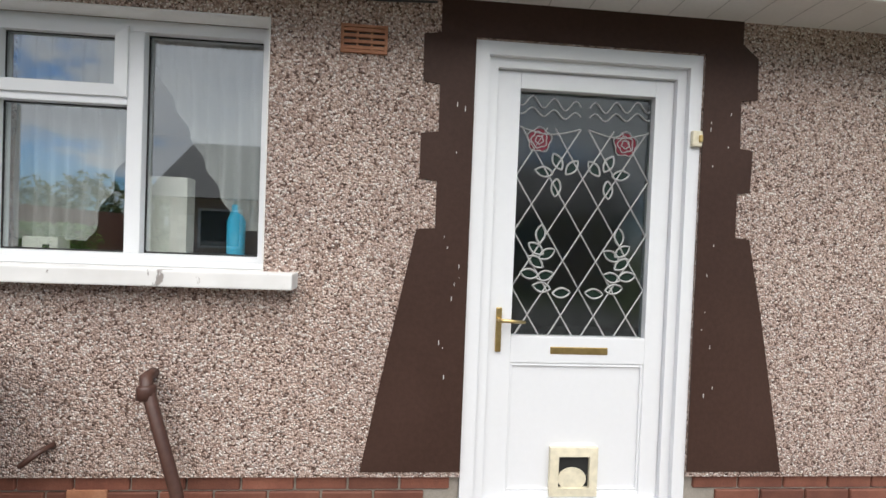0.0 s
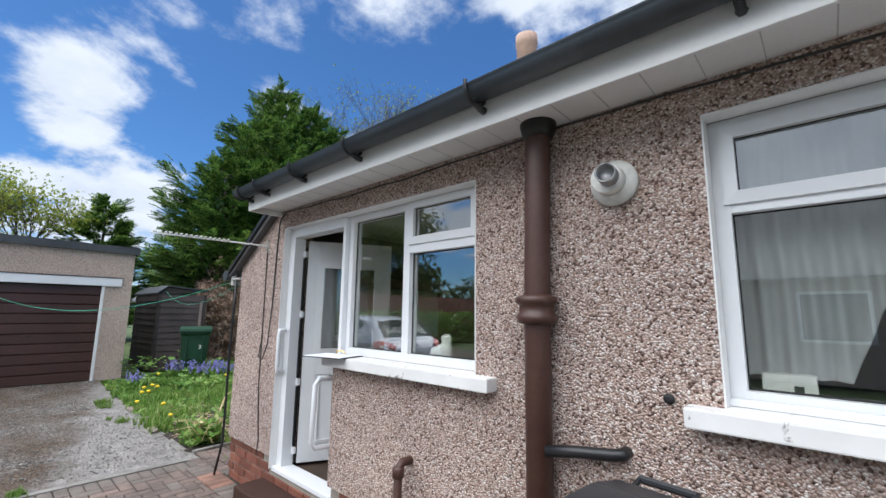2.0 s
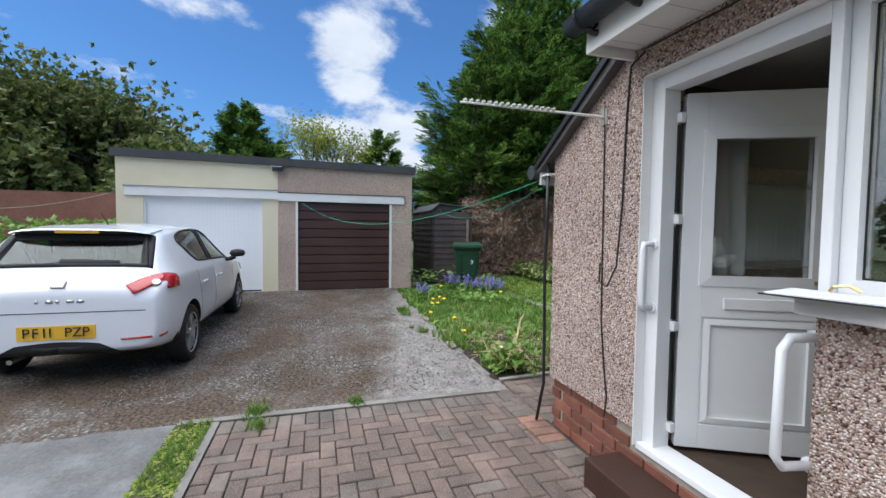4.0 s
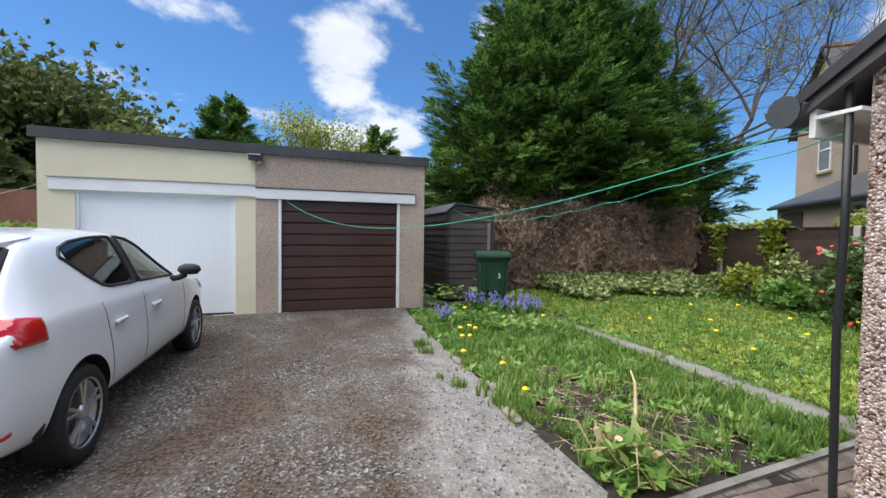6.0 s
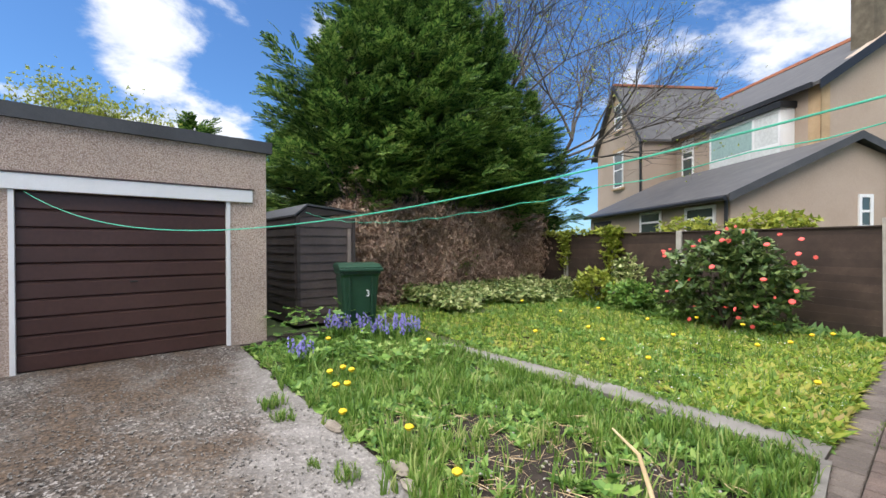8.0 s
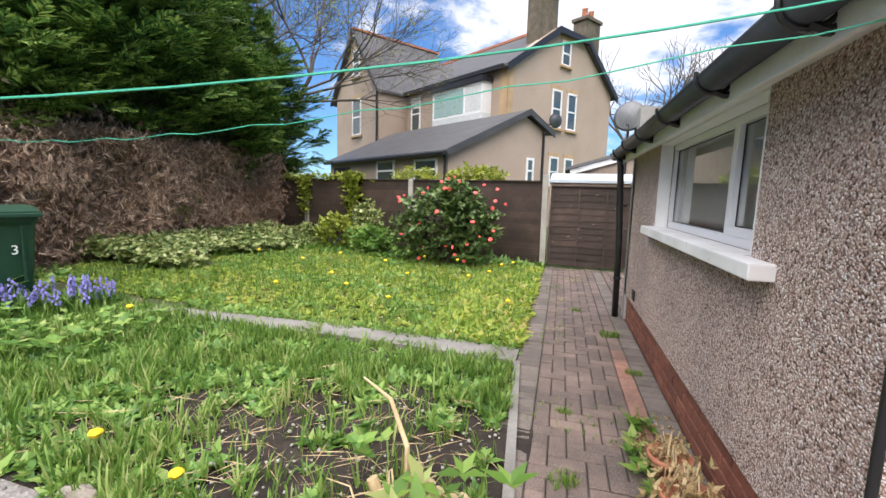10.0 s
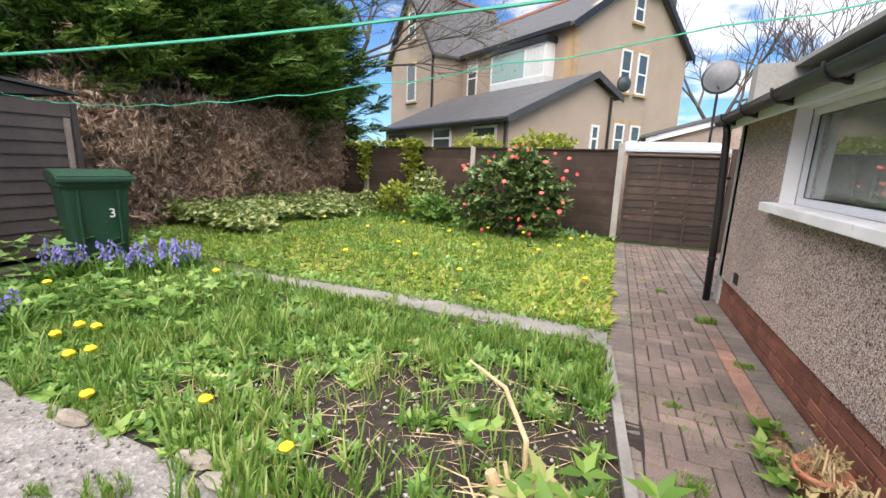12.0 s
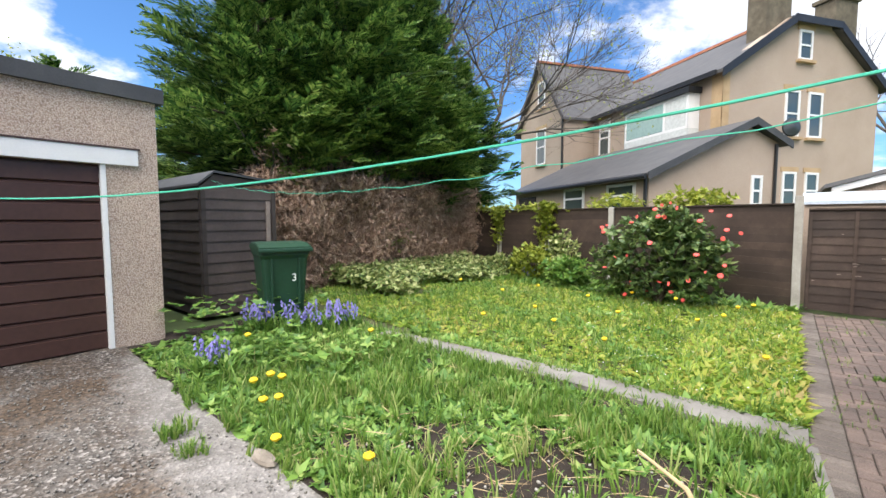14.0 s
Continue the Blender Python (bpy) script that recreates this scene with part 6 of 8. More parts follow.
# ---- parked hatchback ----
M_CAR = Mat("white car paint")
M_CAR.set(Base_Color=(0.76, 0.78, 0.82), Roughness=0.22, Coat_Weight=0.7, Coat_Roughness=0.05)
M_CAR = M_CAR.m
M_CARGLASS = glass("tinted car glass", (0.42, 0.50, 0.48))
M_ALLOY = surface("silver alloy", (.42, .42, .43), (.52, .52, .53), (.6, .6, .61), 4, 30, .3, 0, metal=.8)
M_RED_LENS = Mat("red lamp lens")
M_RED_LENS.set(Base_Color=(0.45, 0.012, 0.012), Roughness=0.12, Coat_Weight=0.8)
M_RED_LENS = M_RED_LENS.m
M_PLATE = surface("yellow number plate", (.72, .40, .02), (.80, .47, .03), (.84, .52, .05), 2, 20, .35, 0, grain=.05)
CM = Matrix.Translation((-7.50, -2.03, 0.004)) @ Matrix.Rotation(radians(178.8), 4, "Z") @ Matrix.Rotation(radians(-0.75), 4, "Y")
car = thing("car", CM.translation, "white five-door hatchback parked on the drive", "car")
# sections from tail to nose: x, bottom, half width, shoulder height, half roof width, roof height
ST = [(0.00, .36, .70, .74, .60, .80), (0.015, .33, .755, .80, .655, .88), (0.07, .30, .80, .88, .69, .945), (0.15, .28, .825, .935, .69, 1.00), (0.30, .26, .842, .965, .655, 1.165), (0.44, .25, .848, .97, .625, 1.32),
      (0.54, .25, .85, .97, .61, 1.40), (0.72, .24, .852, .968, .605, 1.43), (1.2, .23, .853, .958, .60, 1.452), (1.7, .23, .853, .95, .595, 1.45), (2.05, .23, .853, .943, .585, 1.415),
      (2.35, .23, .853, .935, .60, 1.29), (2.7, .23, .85, .925, .66, 1.085), (2.95, .23, .846, .91, .70, .965), (3.3, .24, .835, .86, .68, .895), (3.65, .26, .79, .76, .61, .81), (3.9, .30, .70, .64, .50, .69), (4.03, .36, .56, .54, .40, .58)]
bm = B()
rings = []
for x, zb, w, zt, wr, zr in ST:
    top = max(zr - .085, zt + .01)
    half = [(w * .80, zb), (w * .96, zb + .05), (w, .50), (w * .998, .70 if zt > .78 else zt - .08), (w * .975, zt - .025), (w * .945, zt + .004), (wr + .035, top), (wr * .95, zr - .03), (wr * .6, zr - .004)]
    pts = half + [(0, zr + .004)] + [(-y, z) for y, z in half[::-1]]
    rings.append([bm.verts.new((x, y, z)) for y, z in pts])
NP = len(rings[0])
for r0, r1 in zip(rings, rings[1:]):
    for k in range(NP):
        f = bm.faces.new((r0[k], r0[(k + 1) % NP], r1[(k + 1) % NP], r1[k]))
        f.material_index = 2 if k == NP - 1 else 0
bm.faces.new(rings[0])
bm.faces.new(rings[-1][::-1])
bmesh.ops.recalc_face_normals(bm, faces=bm.faces)
tmp = link("tmp_body", bm, [M_CAR, M_CARGLASS, M_RUBBER])
sub = tmp.modifiers.new("sub", "SUBSURF")
sub.levels = sub.render_levels = 4
bm = B()
AX = (0.70, 3.17)
for x in AX:
    for s in (-1, 1):
        tube(bm, [(x, s * 0.58, 0.31), (x, s * 1.1, 0.31)], 0.35, 36)
for f in bm.faces:
    f.material_index = 2
cut = link("tmp_cut", bm, [M_CAR, M_CARGLASS, M_RUBBER])
bo = tmp.modifiers.new("cut", "BOOLEAN")
bo.object, bo.operation, bo.solver = cut, "DIFFERENCE", "EXACT"
bpy.context.view_layer.update()
full = bpy.data.meshes.new_from_object(tmp.evaluated_get(bpy.context.evaluated_depsgraph_get()))
bpy.data.objects.remove(tmp)
bpy.data.objects.remove(cut)
skin = new("tmp_skin", full)
bpy.context.view_layer.update()

# outlines of the glass: side windows in (x, z), end windows in (y, z)
WIN_REAR = [(0.80, 1.275), (0.85, 1.325), (1.0, 1.365), (1.25, 1.39), (1.60, 1.398), (1.60, 1.012), (1.20, 1.03), (1.10, 1.055), (0.98, 1.13)]
WIN_FRONT = [(1.70, 1.398), (1.90, 1.38), (2.10, 1.305), (2.36, 1.14), (2.58, .985), (2.50, .978), (1.70, 1.01)]
WIN_BACK = [(-.60, 1.075), (-.52, 1.345), (.52, 1.345), (.60, 1.075)]
WIN_SCREEN = [(-.64, .985), (-.53, 1.37), (.53, 1.37), (.64, .985)]


def inside(p, poly):
    hit = False
    for (xa, ya), (xb, yb) in zip(poly, poly[1:] + poly[:1]):
        if (ya > p[1]) != (yb > p[1]) and p[0] < (xb - xa) * (p[1] - ya) / (yb - ya) + xa:
            hit = not hit
    return hit


def pane_of(c):
    """Which glass a point of the skin belongs to, or 0."""
    if abs(c.y) > .5 and .85 < c.x < 2.65:
        if inside((c.x, c.z), WIN_REAR):
            return 1 if c.y > 0 else 2
        if inside((c.x, c.z), WIN_FRONT):
            return 3 if c.y > 0 else 4
    if c.x < .6 and inside((c.y, c.z), WIN_BACK):
        return 5
    if c.x > 2.0 and inside((c.y, c.z), WIN_SCREEN):
        return 6
    return 0


def on_skin(p, off):
    ok, co, no, _ = skin.closest_point_on_mesh(Vector(p))
    return co + no * off


def patch(name, corners, mat, off=0.006, nu=10, nv=6, parent=None, label="", smooth=True, thick=0.01):
    """A thin piece laid on the body: corners a, b, c, d in order."""
    a, b, c, d = (Vector(q) for q in corners)
    bm = B()
    vs = {}
    for i in range(nu + 1):
        for k in range(nv + 1):
            u, v = i / nu, k / nv
            p = (a * (1 - u) + b * u) * (1 - v) + (d * (1 - u) + c * u) * v
            vs[i, k] = bm.verts.new(CM @ on_skin(p, off))
    for i in range(nu):
        for k in range(nv):
            bm.faces.new((vs[i, k], vs[i + 1, k], vs[i + 1, k + 1], vs[i, k + 1]))
    bmesh.ops.recalc_face_normals(bm, faces=bm.faces)
    bmesh.ops.solidify(bm, geom=bm.faces[:], thickness=-thick)
    return part(name, bm, mat, parent or car, label, smooth=smooth)


def rim_of(pts, name, r=0.012):
    """A rubber bead along a closed line of points on the skin."""
    out = []
    for p, q in zip(pts, pts[1:] + pts[:1]):
        n = max(2, int((Vector(q) - Vector(p)).length / .05))
        out += [CM @ on_skin(Vector(p).lerp(Vector(q), i / n), .001) for i in range(n)]
    return part(name, tube(B(), out + out[:1], r, 6, False), M_RUBBER, car, smooth=True)


kinds = [pane_of(p.center) if p.material_index == 0 else 7 for p in full.polygons]
for idx, nm, mt, lab in ((0, "body", M_CAR, ""), (7, "underside", M_RUBBER, "black underside and arches"), (1, "window", M_CARGLASS, "tinted car window"), (2, "window", M_CARGLASS, "tinted car window"),
                         (3, "window", M_CARGLASS, "tinted car window"), (4, "window", M_CARGLASS, "tinted car window"), (5, "rear_window", M_CARGLASS, "tinted rear window"), (6, "windscreen", M_CARGLASS, "clear windscreen")):
    bm = B()
    bm.from_mesh(full)
    bm.faces.ensure_lookup_table()
    bmesh.ops.delete(bm, geom=[f for f in bm.faces if kinds[f.index] != idx], context="FACES")
    for f in bm.faces:
        f.material_index = 0
    bmesh.ops.transform(bm, matrix=CM, verts=bm.verts)
    o = part(nm, bm, mt, car, lab, smooth=True)
    if 0 < idx < 7:
        so = o.modifiers.new("thickness", "SOLIDIFY")
        so.thickness, so.offset = 0.004, -1
        clear_shadow(o)
for s in (-1, 1):
    rim_of([(x, s * (.80 - .42 * max(z - .95, 0)), z) for x, z in WIN_REAR], "window_rim")
    rim_of([(x, s * (.80 - .42 * max(z - .95, 0)), z) for x, z in WIN_FRONT], "window_rim")
    patch("door_pillar", [(1.60, s * .62, 1.40), (1.70, s * .62, 1.40), (1.70, s * .79, 1.01), (1.60, s * .79, 1.012)], M_RUBBER, 0.003, 2, 8, thick=.004)
rim_of([(.45 if z > 1.2 else .22, y, z) for y, z in WIN_BACK], "rear_window_rim", 0.02)
patch("glass_border", [(.42, -.57, 1.30), (.42, .57, 1.30), (.58, .56, 1.41), (.58, -.56, 1.41)], M_RUBBER, .005, 14, 4, label="black band above the rear glass")
for s in (-1, 1):
    patch("glass_border", [(.20, s * .55, 1.08), (.20, s * .66, 1.06), (.50, s * .60, 1.37), (.50, s * .49, 1.37)], M_RUBBER, .004, 3, 10)
rim_of([(2.1 if z > 1.2 else 2.95, y, z) for y, z in WIN_SCREEN], "windscreen_rim")
for s in (-1, 1):
    patch("tail_light", [(0.02, s * .50, .925), (0.34, s * .84, 1.0), (0.34, s * .86, .86), (0.0, s * .57, .835)], M_RED_LENS, 0.016, 26, 8, label="red tail light", thick=.02)
    part("lamp_centre", tube(B(), [CM @ on_skin((.10, s * .72, .925), .008), CM @ on_skin((.10, s * .72, .925), .021)], [.042, .032], 14), M_ALLOY, car, "pale round lamp lens")
    patch("rear_reflector", [(0.0, s * .46, .44), (0.10, s * .82, .462), (0.10, s * .82, .442), (0.0, s * .48, .425)], M_RED_LENS, 0.006, 8, 2)
    patch("bumper_skirt", [(0.0, 0, .385), (0.32, s * .85, .40), (0.34, s * .82, .24), (0.02, 0, .30)], M_RUBBER, 0.006, 14, 4)
    patch("door_seam", [(1.65, s * .85, .945), (1.658, s * .85, .945), (1.688, s * .85, .32), (1.68, s * .85, .32)], M_RUBBER, 0.0015, 1, 10, thick=.002)
    patch("door_seam", [(0.98, s * .85, .96), (0.987, s * .85, .96), (1.10, s * .85, .36), (1.092, s * .85, .36)], M_RUBBER, 0.0015, 1, 10, thick=.002)
    patch("door_seam", [(2.72, s * .85, .93), (2.728, s * .85, .93), (2.70, s * .85, .34), (2.692, s * .85, .34)], M_RUBBER, 0.0015, 1, 10, thick=.002)
    patch("sill_trim", [(1.05, s * .84, .31), (2.72, s * .84, .31), (2.72, s * .82, .26), (1.05, s * .82, .26)], M_RUBBER, 0.003, 10, 2)
    for x in (1.10, 1.80):
        patch("door_handle", [(x, s * .86, .80), (x + .17, s * .86, .805), (x + .17, s * .86, .775), (x, s * .86, .77)], M_CAR, 0.022, 6, 2, thick=.02)
    patch("headlight", [(3.45, s * .76, .80), (3.9, s * .60, .70), (3.92, s * .60, .60), (3.6, s * .78, .68)], M_CARGLASS, 0.006, 6, 3)
    mr = part("wing_mirror", tube(B(), [CM @ Vector(p) for p in ((2.44, s * .80, .94), (2.44, s * .88, .955), (2.43, s * .93, .985))], [0.03, 0.03, 0.035], 8), M_RUBBER, car, "black wing mirror", True)
    bm = B()
    lathe(bm, [(0.0, -.055), (0.07, -.045), (0.10, 0.0), (0.085, 0.05), (0.04, 0.075), (0.0, 0.08)], seg=14)
    bmesh.ops.transform(bm, matrix=CM @ Matrix.Translation((2.44, s * .965, 1.025)) @ Matrix.Diagonal((.7, 1.1, .85, 1)), verts=bm.verts)
    part("mirror_shell", bm, M_RUBBER, mr, smooth=True)
# end window details, spoiler, wiper, badge, plate
bm = B()
prism(bm, [(.74, -.57, 1.438), (.36, -.56, 1.405), (.345, -.56, 1.39), (.52, -.56, 1.37)], (0, 1.13, 0))
bmesh.ops.subdivide_edges(bm, edges=[e for e in bm.edges if abs(e.verts[0].co.y - e.verts[1].co.y) > .5], cuts=12, use_grid_fill=True)
for v in bm.verts:
    v.co.x += .09 * (abs(v.co.y) / .56) ** 4 * (v.co.x < .6)
    v.co.z -= .035 * (abs(v.co.y) / .56) ** 4
bmesh.ops.transform(bm, matrix=CM, verts=bm.verts)
part("spoiler", bm, M_CAR, car)
part("spoiler_underside", boxed(.42, .54, -.50, .50, 1.355, 1.372, 0, CM), M_RUBBER, car)
part("brake_light", boxed(.35, .365, -.17, .17, 1.366, 1.386, .003, CM), M_PLATE, car, "amber high brake light")
patch("rear_wiper", [(0.22, .08, 1.09), (0.22, -.38, 1.09), (0.25, -.38, 1.115), (0.25, .08, 1.13)], M_RUBBER, 0.016, 8, 2)
patch("badge", [(0.05, .05, .972), (0.05, -.05, .972), (0.03, -.05, .892), (0.03, .05, .892)], M_ALLOY, 0.014, 6, 6, label="plain silver maker's badge")
for k in range(5):
    y = .15 - k * .075
    patch("badge_bar", [(0.02, y, .795), (0.02, y - (.02 if k in (0, 2) else .05), .795), (0.02, y - (.02 if k in (0, 2) else .05), .77), (0.02, y, .77)], M_ALLOY, 0.006, 2, 1, label="chrome model name bar" if k == 0 else "")
patch("boot_seam", [(0.0, .66, .69), (0.0, -.66, .69), (0.0, -.66, .683), (0.0, .66, .683)], M_RUBBER, 0.002, 14, 1, thick=.002)
pl = patch("number_plate", [(-.02, .28, .575), (-.02, -.28, .575), (-.02, -.28, .455), (-.02, .28, .455)], M_PLATE, 0.008, 4, 2, label="yellow rear number plate", smooth=False)
_c = on_skin((-.02, 0, .515), 0.016)
for k, ch in enumerate("PF11 PZP"):
    if ch == " ":
        continue
    cu = bpy.data.curves.new("plate_letter", "FONT")
    cu.body, cu.size, cu.extrude, cu.align_x, cu.align_y = ch, 0.115, 0.001, "CENTER", "CENTER"
    _t = bpy.data.objects.new("tmp", cu)
    scene.collection.objects.link(_t)
    bpy.context.view_layer.update()
    _me = bpy.data.meshes.new_from_object(_t)
    bpy.data.objects.remove(_t)
    bm = B()
    bm.from_mesh(_me)
    dy = (3.3 - k + (0.35 if k > 4 else 0) + (0.35 if k == 3 else 0)) * 0.064
    bmesh.ops.transform(bm, matrix=CM @ Matrix.Translation(_c + Vector((0, dy, 0))) @ Matrix.Rotation(radians(-90), 4, "Z") @ Matrix.Rotation(radians(90), 4, "X"), verts=bm.verts)
    part("letter", bm, M_RUBBER, pl)
part("aerial", tube(B(), [CM @ Vector((0.95, 0, 1.43)), CM @ Vector((0.80, 0, 1.56))], [0.008, 0.003], 6), M_RUBBER, car)
part("exhaust", tube(B(), [CM @ Vector((0.45, .40, .25)), CM @ Vector((0.10, .40, .25))], 0.022, 10), M_ALLOY, car)
# dark cabin lining and seats
part("cabin_lining", boxed(0.45, 3.0, -.74, .74, .35, .90, 0.02, CM), M_RUBBER, car)
M_SEAT = surface("dark car seat cloth", (.02, .02, .022), (.03, .03, .033), (.045, .045, .05), 5, 80, .9, .1)
for x, y in ((1.75, -.36), (1.75, .36), (0.95, -.33), (0.95, .33)):
    st = part("seat", boxed(x - .08, x + .08, y - .24, y + .24, .88, 1.16, 0.05, CM), M_SEAT, car)
    part("headrest", boxed(x - .07, x + .03, y - .13, y + .13, 1.18, 1.32, 0.04, CM), M_SEAT, st)


def wheel(x, s):
    w = part("wheel", B(), M_RUBBER, car)
    m = CM @ Matrix.Translation((x, s * 0.745, 0.305)) @ Matrix.Rotation(radians(90 if s < 0 else -90), 4, "X")
    part("tyre", lathe(B(), [(0.19, -.09), (0.27, -.10), (0.295, -.08), (0.302, -.04), (0.302, .04), (0.295, .08), (0.27, .10), (0.215, .095), (0.20, .08), (0.20, -.05)], m=m, seg=36), M_RUBBER, w, smooth=True)
    part("rim", lathe(B(), [(0.14, .0), (0.19, .02), (0.205, .09), (0.212, .095), (0.205, .075), (0.19, .01)], m=m, seg=36), M_ALLOY, w, smooth=True)
    part("brake_disc", lathe(B(), [(0.03, -.01), (0.13, -.01), (0.13, .01), (0.03, .01)], m=m, seg=24), surface("dark steel", (.05, .05, .05), (.08, .08, .08), (.12, .12, .12), 5, 40, .5, 0, metal=.5), w)
    for k in range(5):
        a = k * math.tau / 5 + .3
        for d in (-.16, .16):
            p0 = m @ Vector((0.05 * math.cos(a), 0.05 * math.sin(a), .075))
            p1 = m @ Vector((0.196 * math.cos(a + d), 0.196 * math.sin(a + d), .075))
            part("spoke", tube(B(), [p0, (p0 + p1) / 2, p1], [0.019, 0.014, 0.015], 6), M_ALLOY, w)
    part("hub_cap", lathe(B(), [(0.055, .05), (0.055, .085), (0.03, .095), (0.0, .096)], m=m, seg=16), M_ALLOY, w, smooth=True)


for x in AX:
    for s in (-1, 1):
        wheel(x, s)
bpy.data.objects.remove(skin)

# ---- plants ----
def leafy(name, stops, rough=0.6, trans=0.35, scale=0.6):
    """Leaves: colour varies from leaf to leaf and in drifts; some light comes through."""
    m = Mat(name)
    g = m.add("ShaderNodeNewGeometry").outputs["Random Per Island"]
    d = m.noise(scale, 4.0, 0.6)
    a = m.add("ShaderNodeMath")
    a.operation = "ADD"
    k = m.add("ShaderNodeMath")
    k.operation = "MULTIPLY"
    k.inputs[1].default_value = 0.55
    m.to(g, k.inputs[0])
    m.to(k.outputs[0], a.inputs[0])
    k2 = m.add("ShaderNodeMath")
    k2.operation = "MULTIPLY"
    k2.inputs[1].default_value = 0.5
    m.to(d, k2.inputs[0])
    m.to(k2.outputs[0], a.inputs[1])
    c = m.ramp(a.outputs[0], stops)
    m.set(Base_Color=c, Roughness=rough, Specular_IOR_Level=0.35)
    t = m.add("ShaderNodeBsdfTranslucent")
    m.to(c, t.inputs[0])
    mx = m.add("ShaderNodeMixShader", Fac=trans)
    m.to(m.b.outputs[0], mx.inputs[1])
    m.to(t.outputs[0], mx.inputs[2])
    m.to(mx.outputs[0], m.t.nodes["Material Output"].inputs[0])
    return m.m


M_CONIFER = leafy("conifer foliage", [(0.24, (0.009, 0.028, 0.009)), (0.40, (0.036, 0.098, 0.021)), (0.56, (0.105, 0.21, 0.040)), (0.80, (0.27, 0.37, 0.085))], 0.6, 0.3, 0.5)
M_DEAD = leafy("dead brown hedge twigs", [(0.15, (0.09, 0.05, 0.032)), (0.38, (0.30, 0.19, 0.13)), (0.58, (0.46, 0.32, 0.23)), (0.82, (0.62, 0.48, 0.37))], 0.85, 0.1, 1.2)
M_GRASS = leafy("grass blades", [(0.15, (0.055, 0.125, 0.022)), (0.42, (0.12, 0.235, 0.036)), (0.65, (0.215, 0.34, 0.062)), (0.85, (0.43, 0.42, 0.18))], 0.5, 0.4, 1.5)
M_WEED = leafy("lawn weed leaves", [(0.15, (0.075, 0.16, 0.022)), (0.36, (0.20, 0.33, 0.040)), (0.55, (0.37, 0.47, 0.065)), (0.74, (0.52, 0.50, 0.12)), (0.90, (0.46, 0.33, 0.16))], 0.5, 0.5, 1.3)
M_LEAF_DK = leafy("dark broad leaves", [(0.15, (0.045, 0.115, 0.026)), (0.42, (0.12, 0.25, 0.05)), (0.65, (0.23, 0.38, 0.075)), (0.85, (0.38, 0.47, 0.14))], 0.45, 0.35, 1.5)
M_IVY = leafy("variegated ivy leaves", [(0.2, (0.05, 0.10, 0.028)), (0.42, (0.15, 0.23, 0.06)), (0.58, (0.34, 0.40, 0.14)), (0.80, (0.58, 0.58, 0.28))], 0.45, 0.3, 1.1)
M_YELLOW_IVY = leafy("yellow-green ivy leaves", [(0.2, (0.12, 0.17, 0.02)), (0.5, (0.26, 0.32, 0.04)), (0.8, (0.45, 0.46, 0.08))], 0.45, 0.35, 1.1)
M_CAMELLIA = leafy("glossy shrub leaves", [(0.2, (0.030, 0.065, 0.022)), (0.5, (0.085, 0.15, 0.045)), (0.8, (0.21, 0.27, 0.085))], 0.35, 0.2, 1.5)
M_TREE = leafy("young tree leaves", [(0.2, (0.045, 0.075, 0.02)), (0.5, (0.11, 0.15, 0.04)), (0.8, (0.25, 0.26, 0.09))], 0.6, 0.35, 0.3)
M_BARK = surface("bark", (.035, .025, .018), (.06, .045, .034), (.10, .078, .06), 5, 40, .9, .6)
M_TWIG = surface("grey-brown twigs", (.06, .05, .042), (.10, .085, .07), (.15, .13, .11), 5, 40, .9, .2)
M_STRAW = surface("dry straw stems", (.34, .24, .12), (.48, .36, .20), (.60, .48, .30), 8, 60, .85, .3)
M_PETAL_Y = surface("yellow petals", (.75, .48, .01), (.85, .58, .015), (.90, .66, .03), 8, 60, .7, 0)
M_PETAL_B = surface("violet-blue bells", (.15, .13, .42), (.23, .20, .54), (.34, .31, .66), 20, 60, .6, 0)
M_PETAL_R = surface("coral red petals", (.62, .06, .05), (.75, .10, .08), (.82, .20, .15), 20, 60, .6, 0)


def leaf_card(n=1, w=0.5, bend=0.25):
    """A pointed leaf of two folded halves, length 1 along x."""
    v = np.array([(0, 0, 0), (0.35, -w * .5, bend * .35), (0.4, 0, bend * .2), (0.35, w * .5, bend * .35), (1, 0, bend * .1)], float)
    f = np.array([(0, 1, 2), (0, 2, 3), (1, 4, 2), (2, 4, 3)])
    return v, f


def rosette(rng, n, ln=1.0, w=0.45, up=0.5):
    """n leaves round a centre, rising outwards."""
    lv, lf = leaf_card(1, w)
    V, F = [], []
    for k in range(n):
        a = k * math.tau / n + rng.uniform(-.4, .4)
        e = up * rng.uniform(.3, 1.3)
        s = ln * rng.uniform(.6, 1.15)
        m = np.array((Matrix.Rotation(a, 3, "Z") @ Matrix.Rotation(-e, 3, "Y")))
        V.append((lv * s) @ m.T + np.array([0, 0, .03 * k / n]))
        F.append(lf + len(lv) * k)
    return np.concatenate(V), np.concatenate(F)


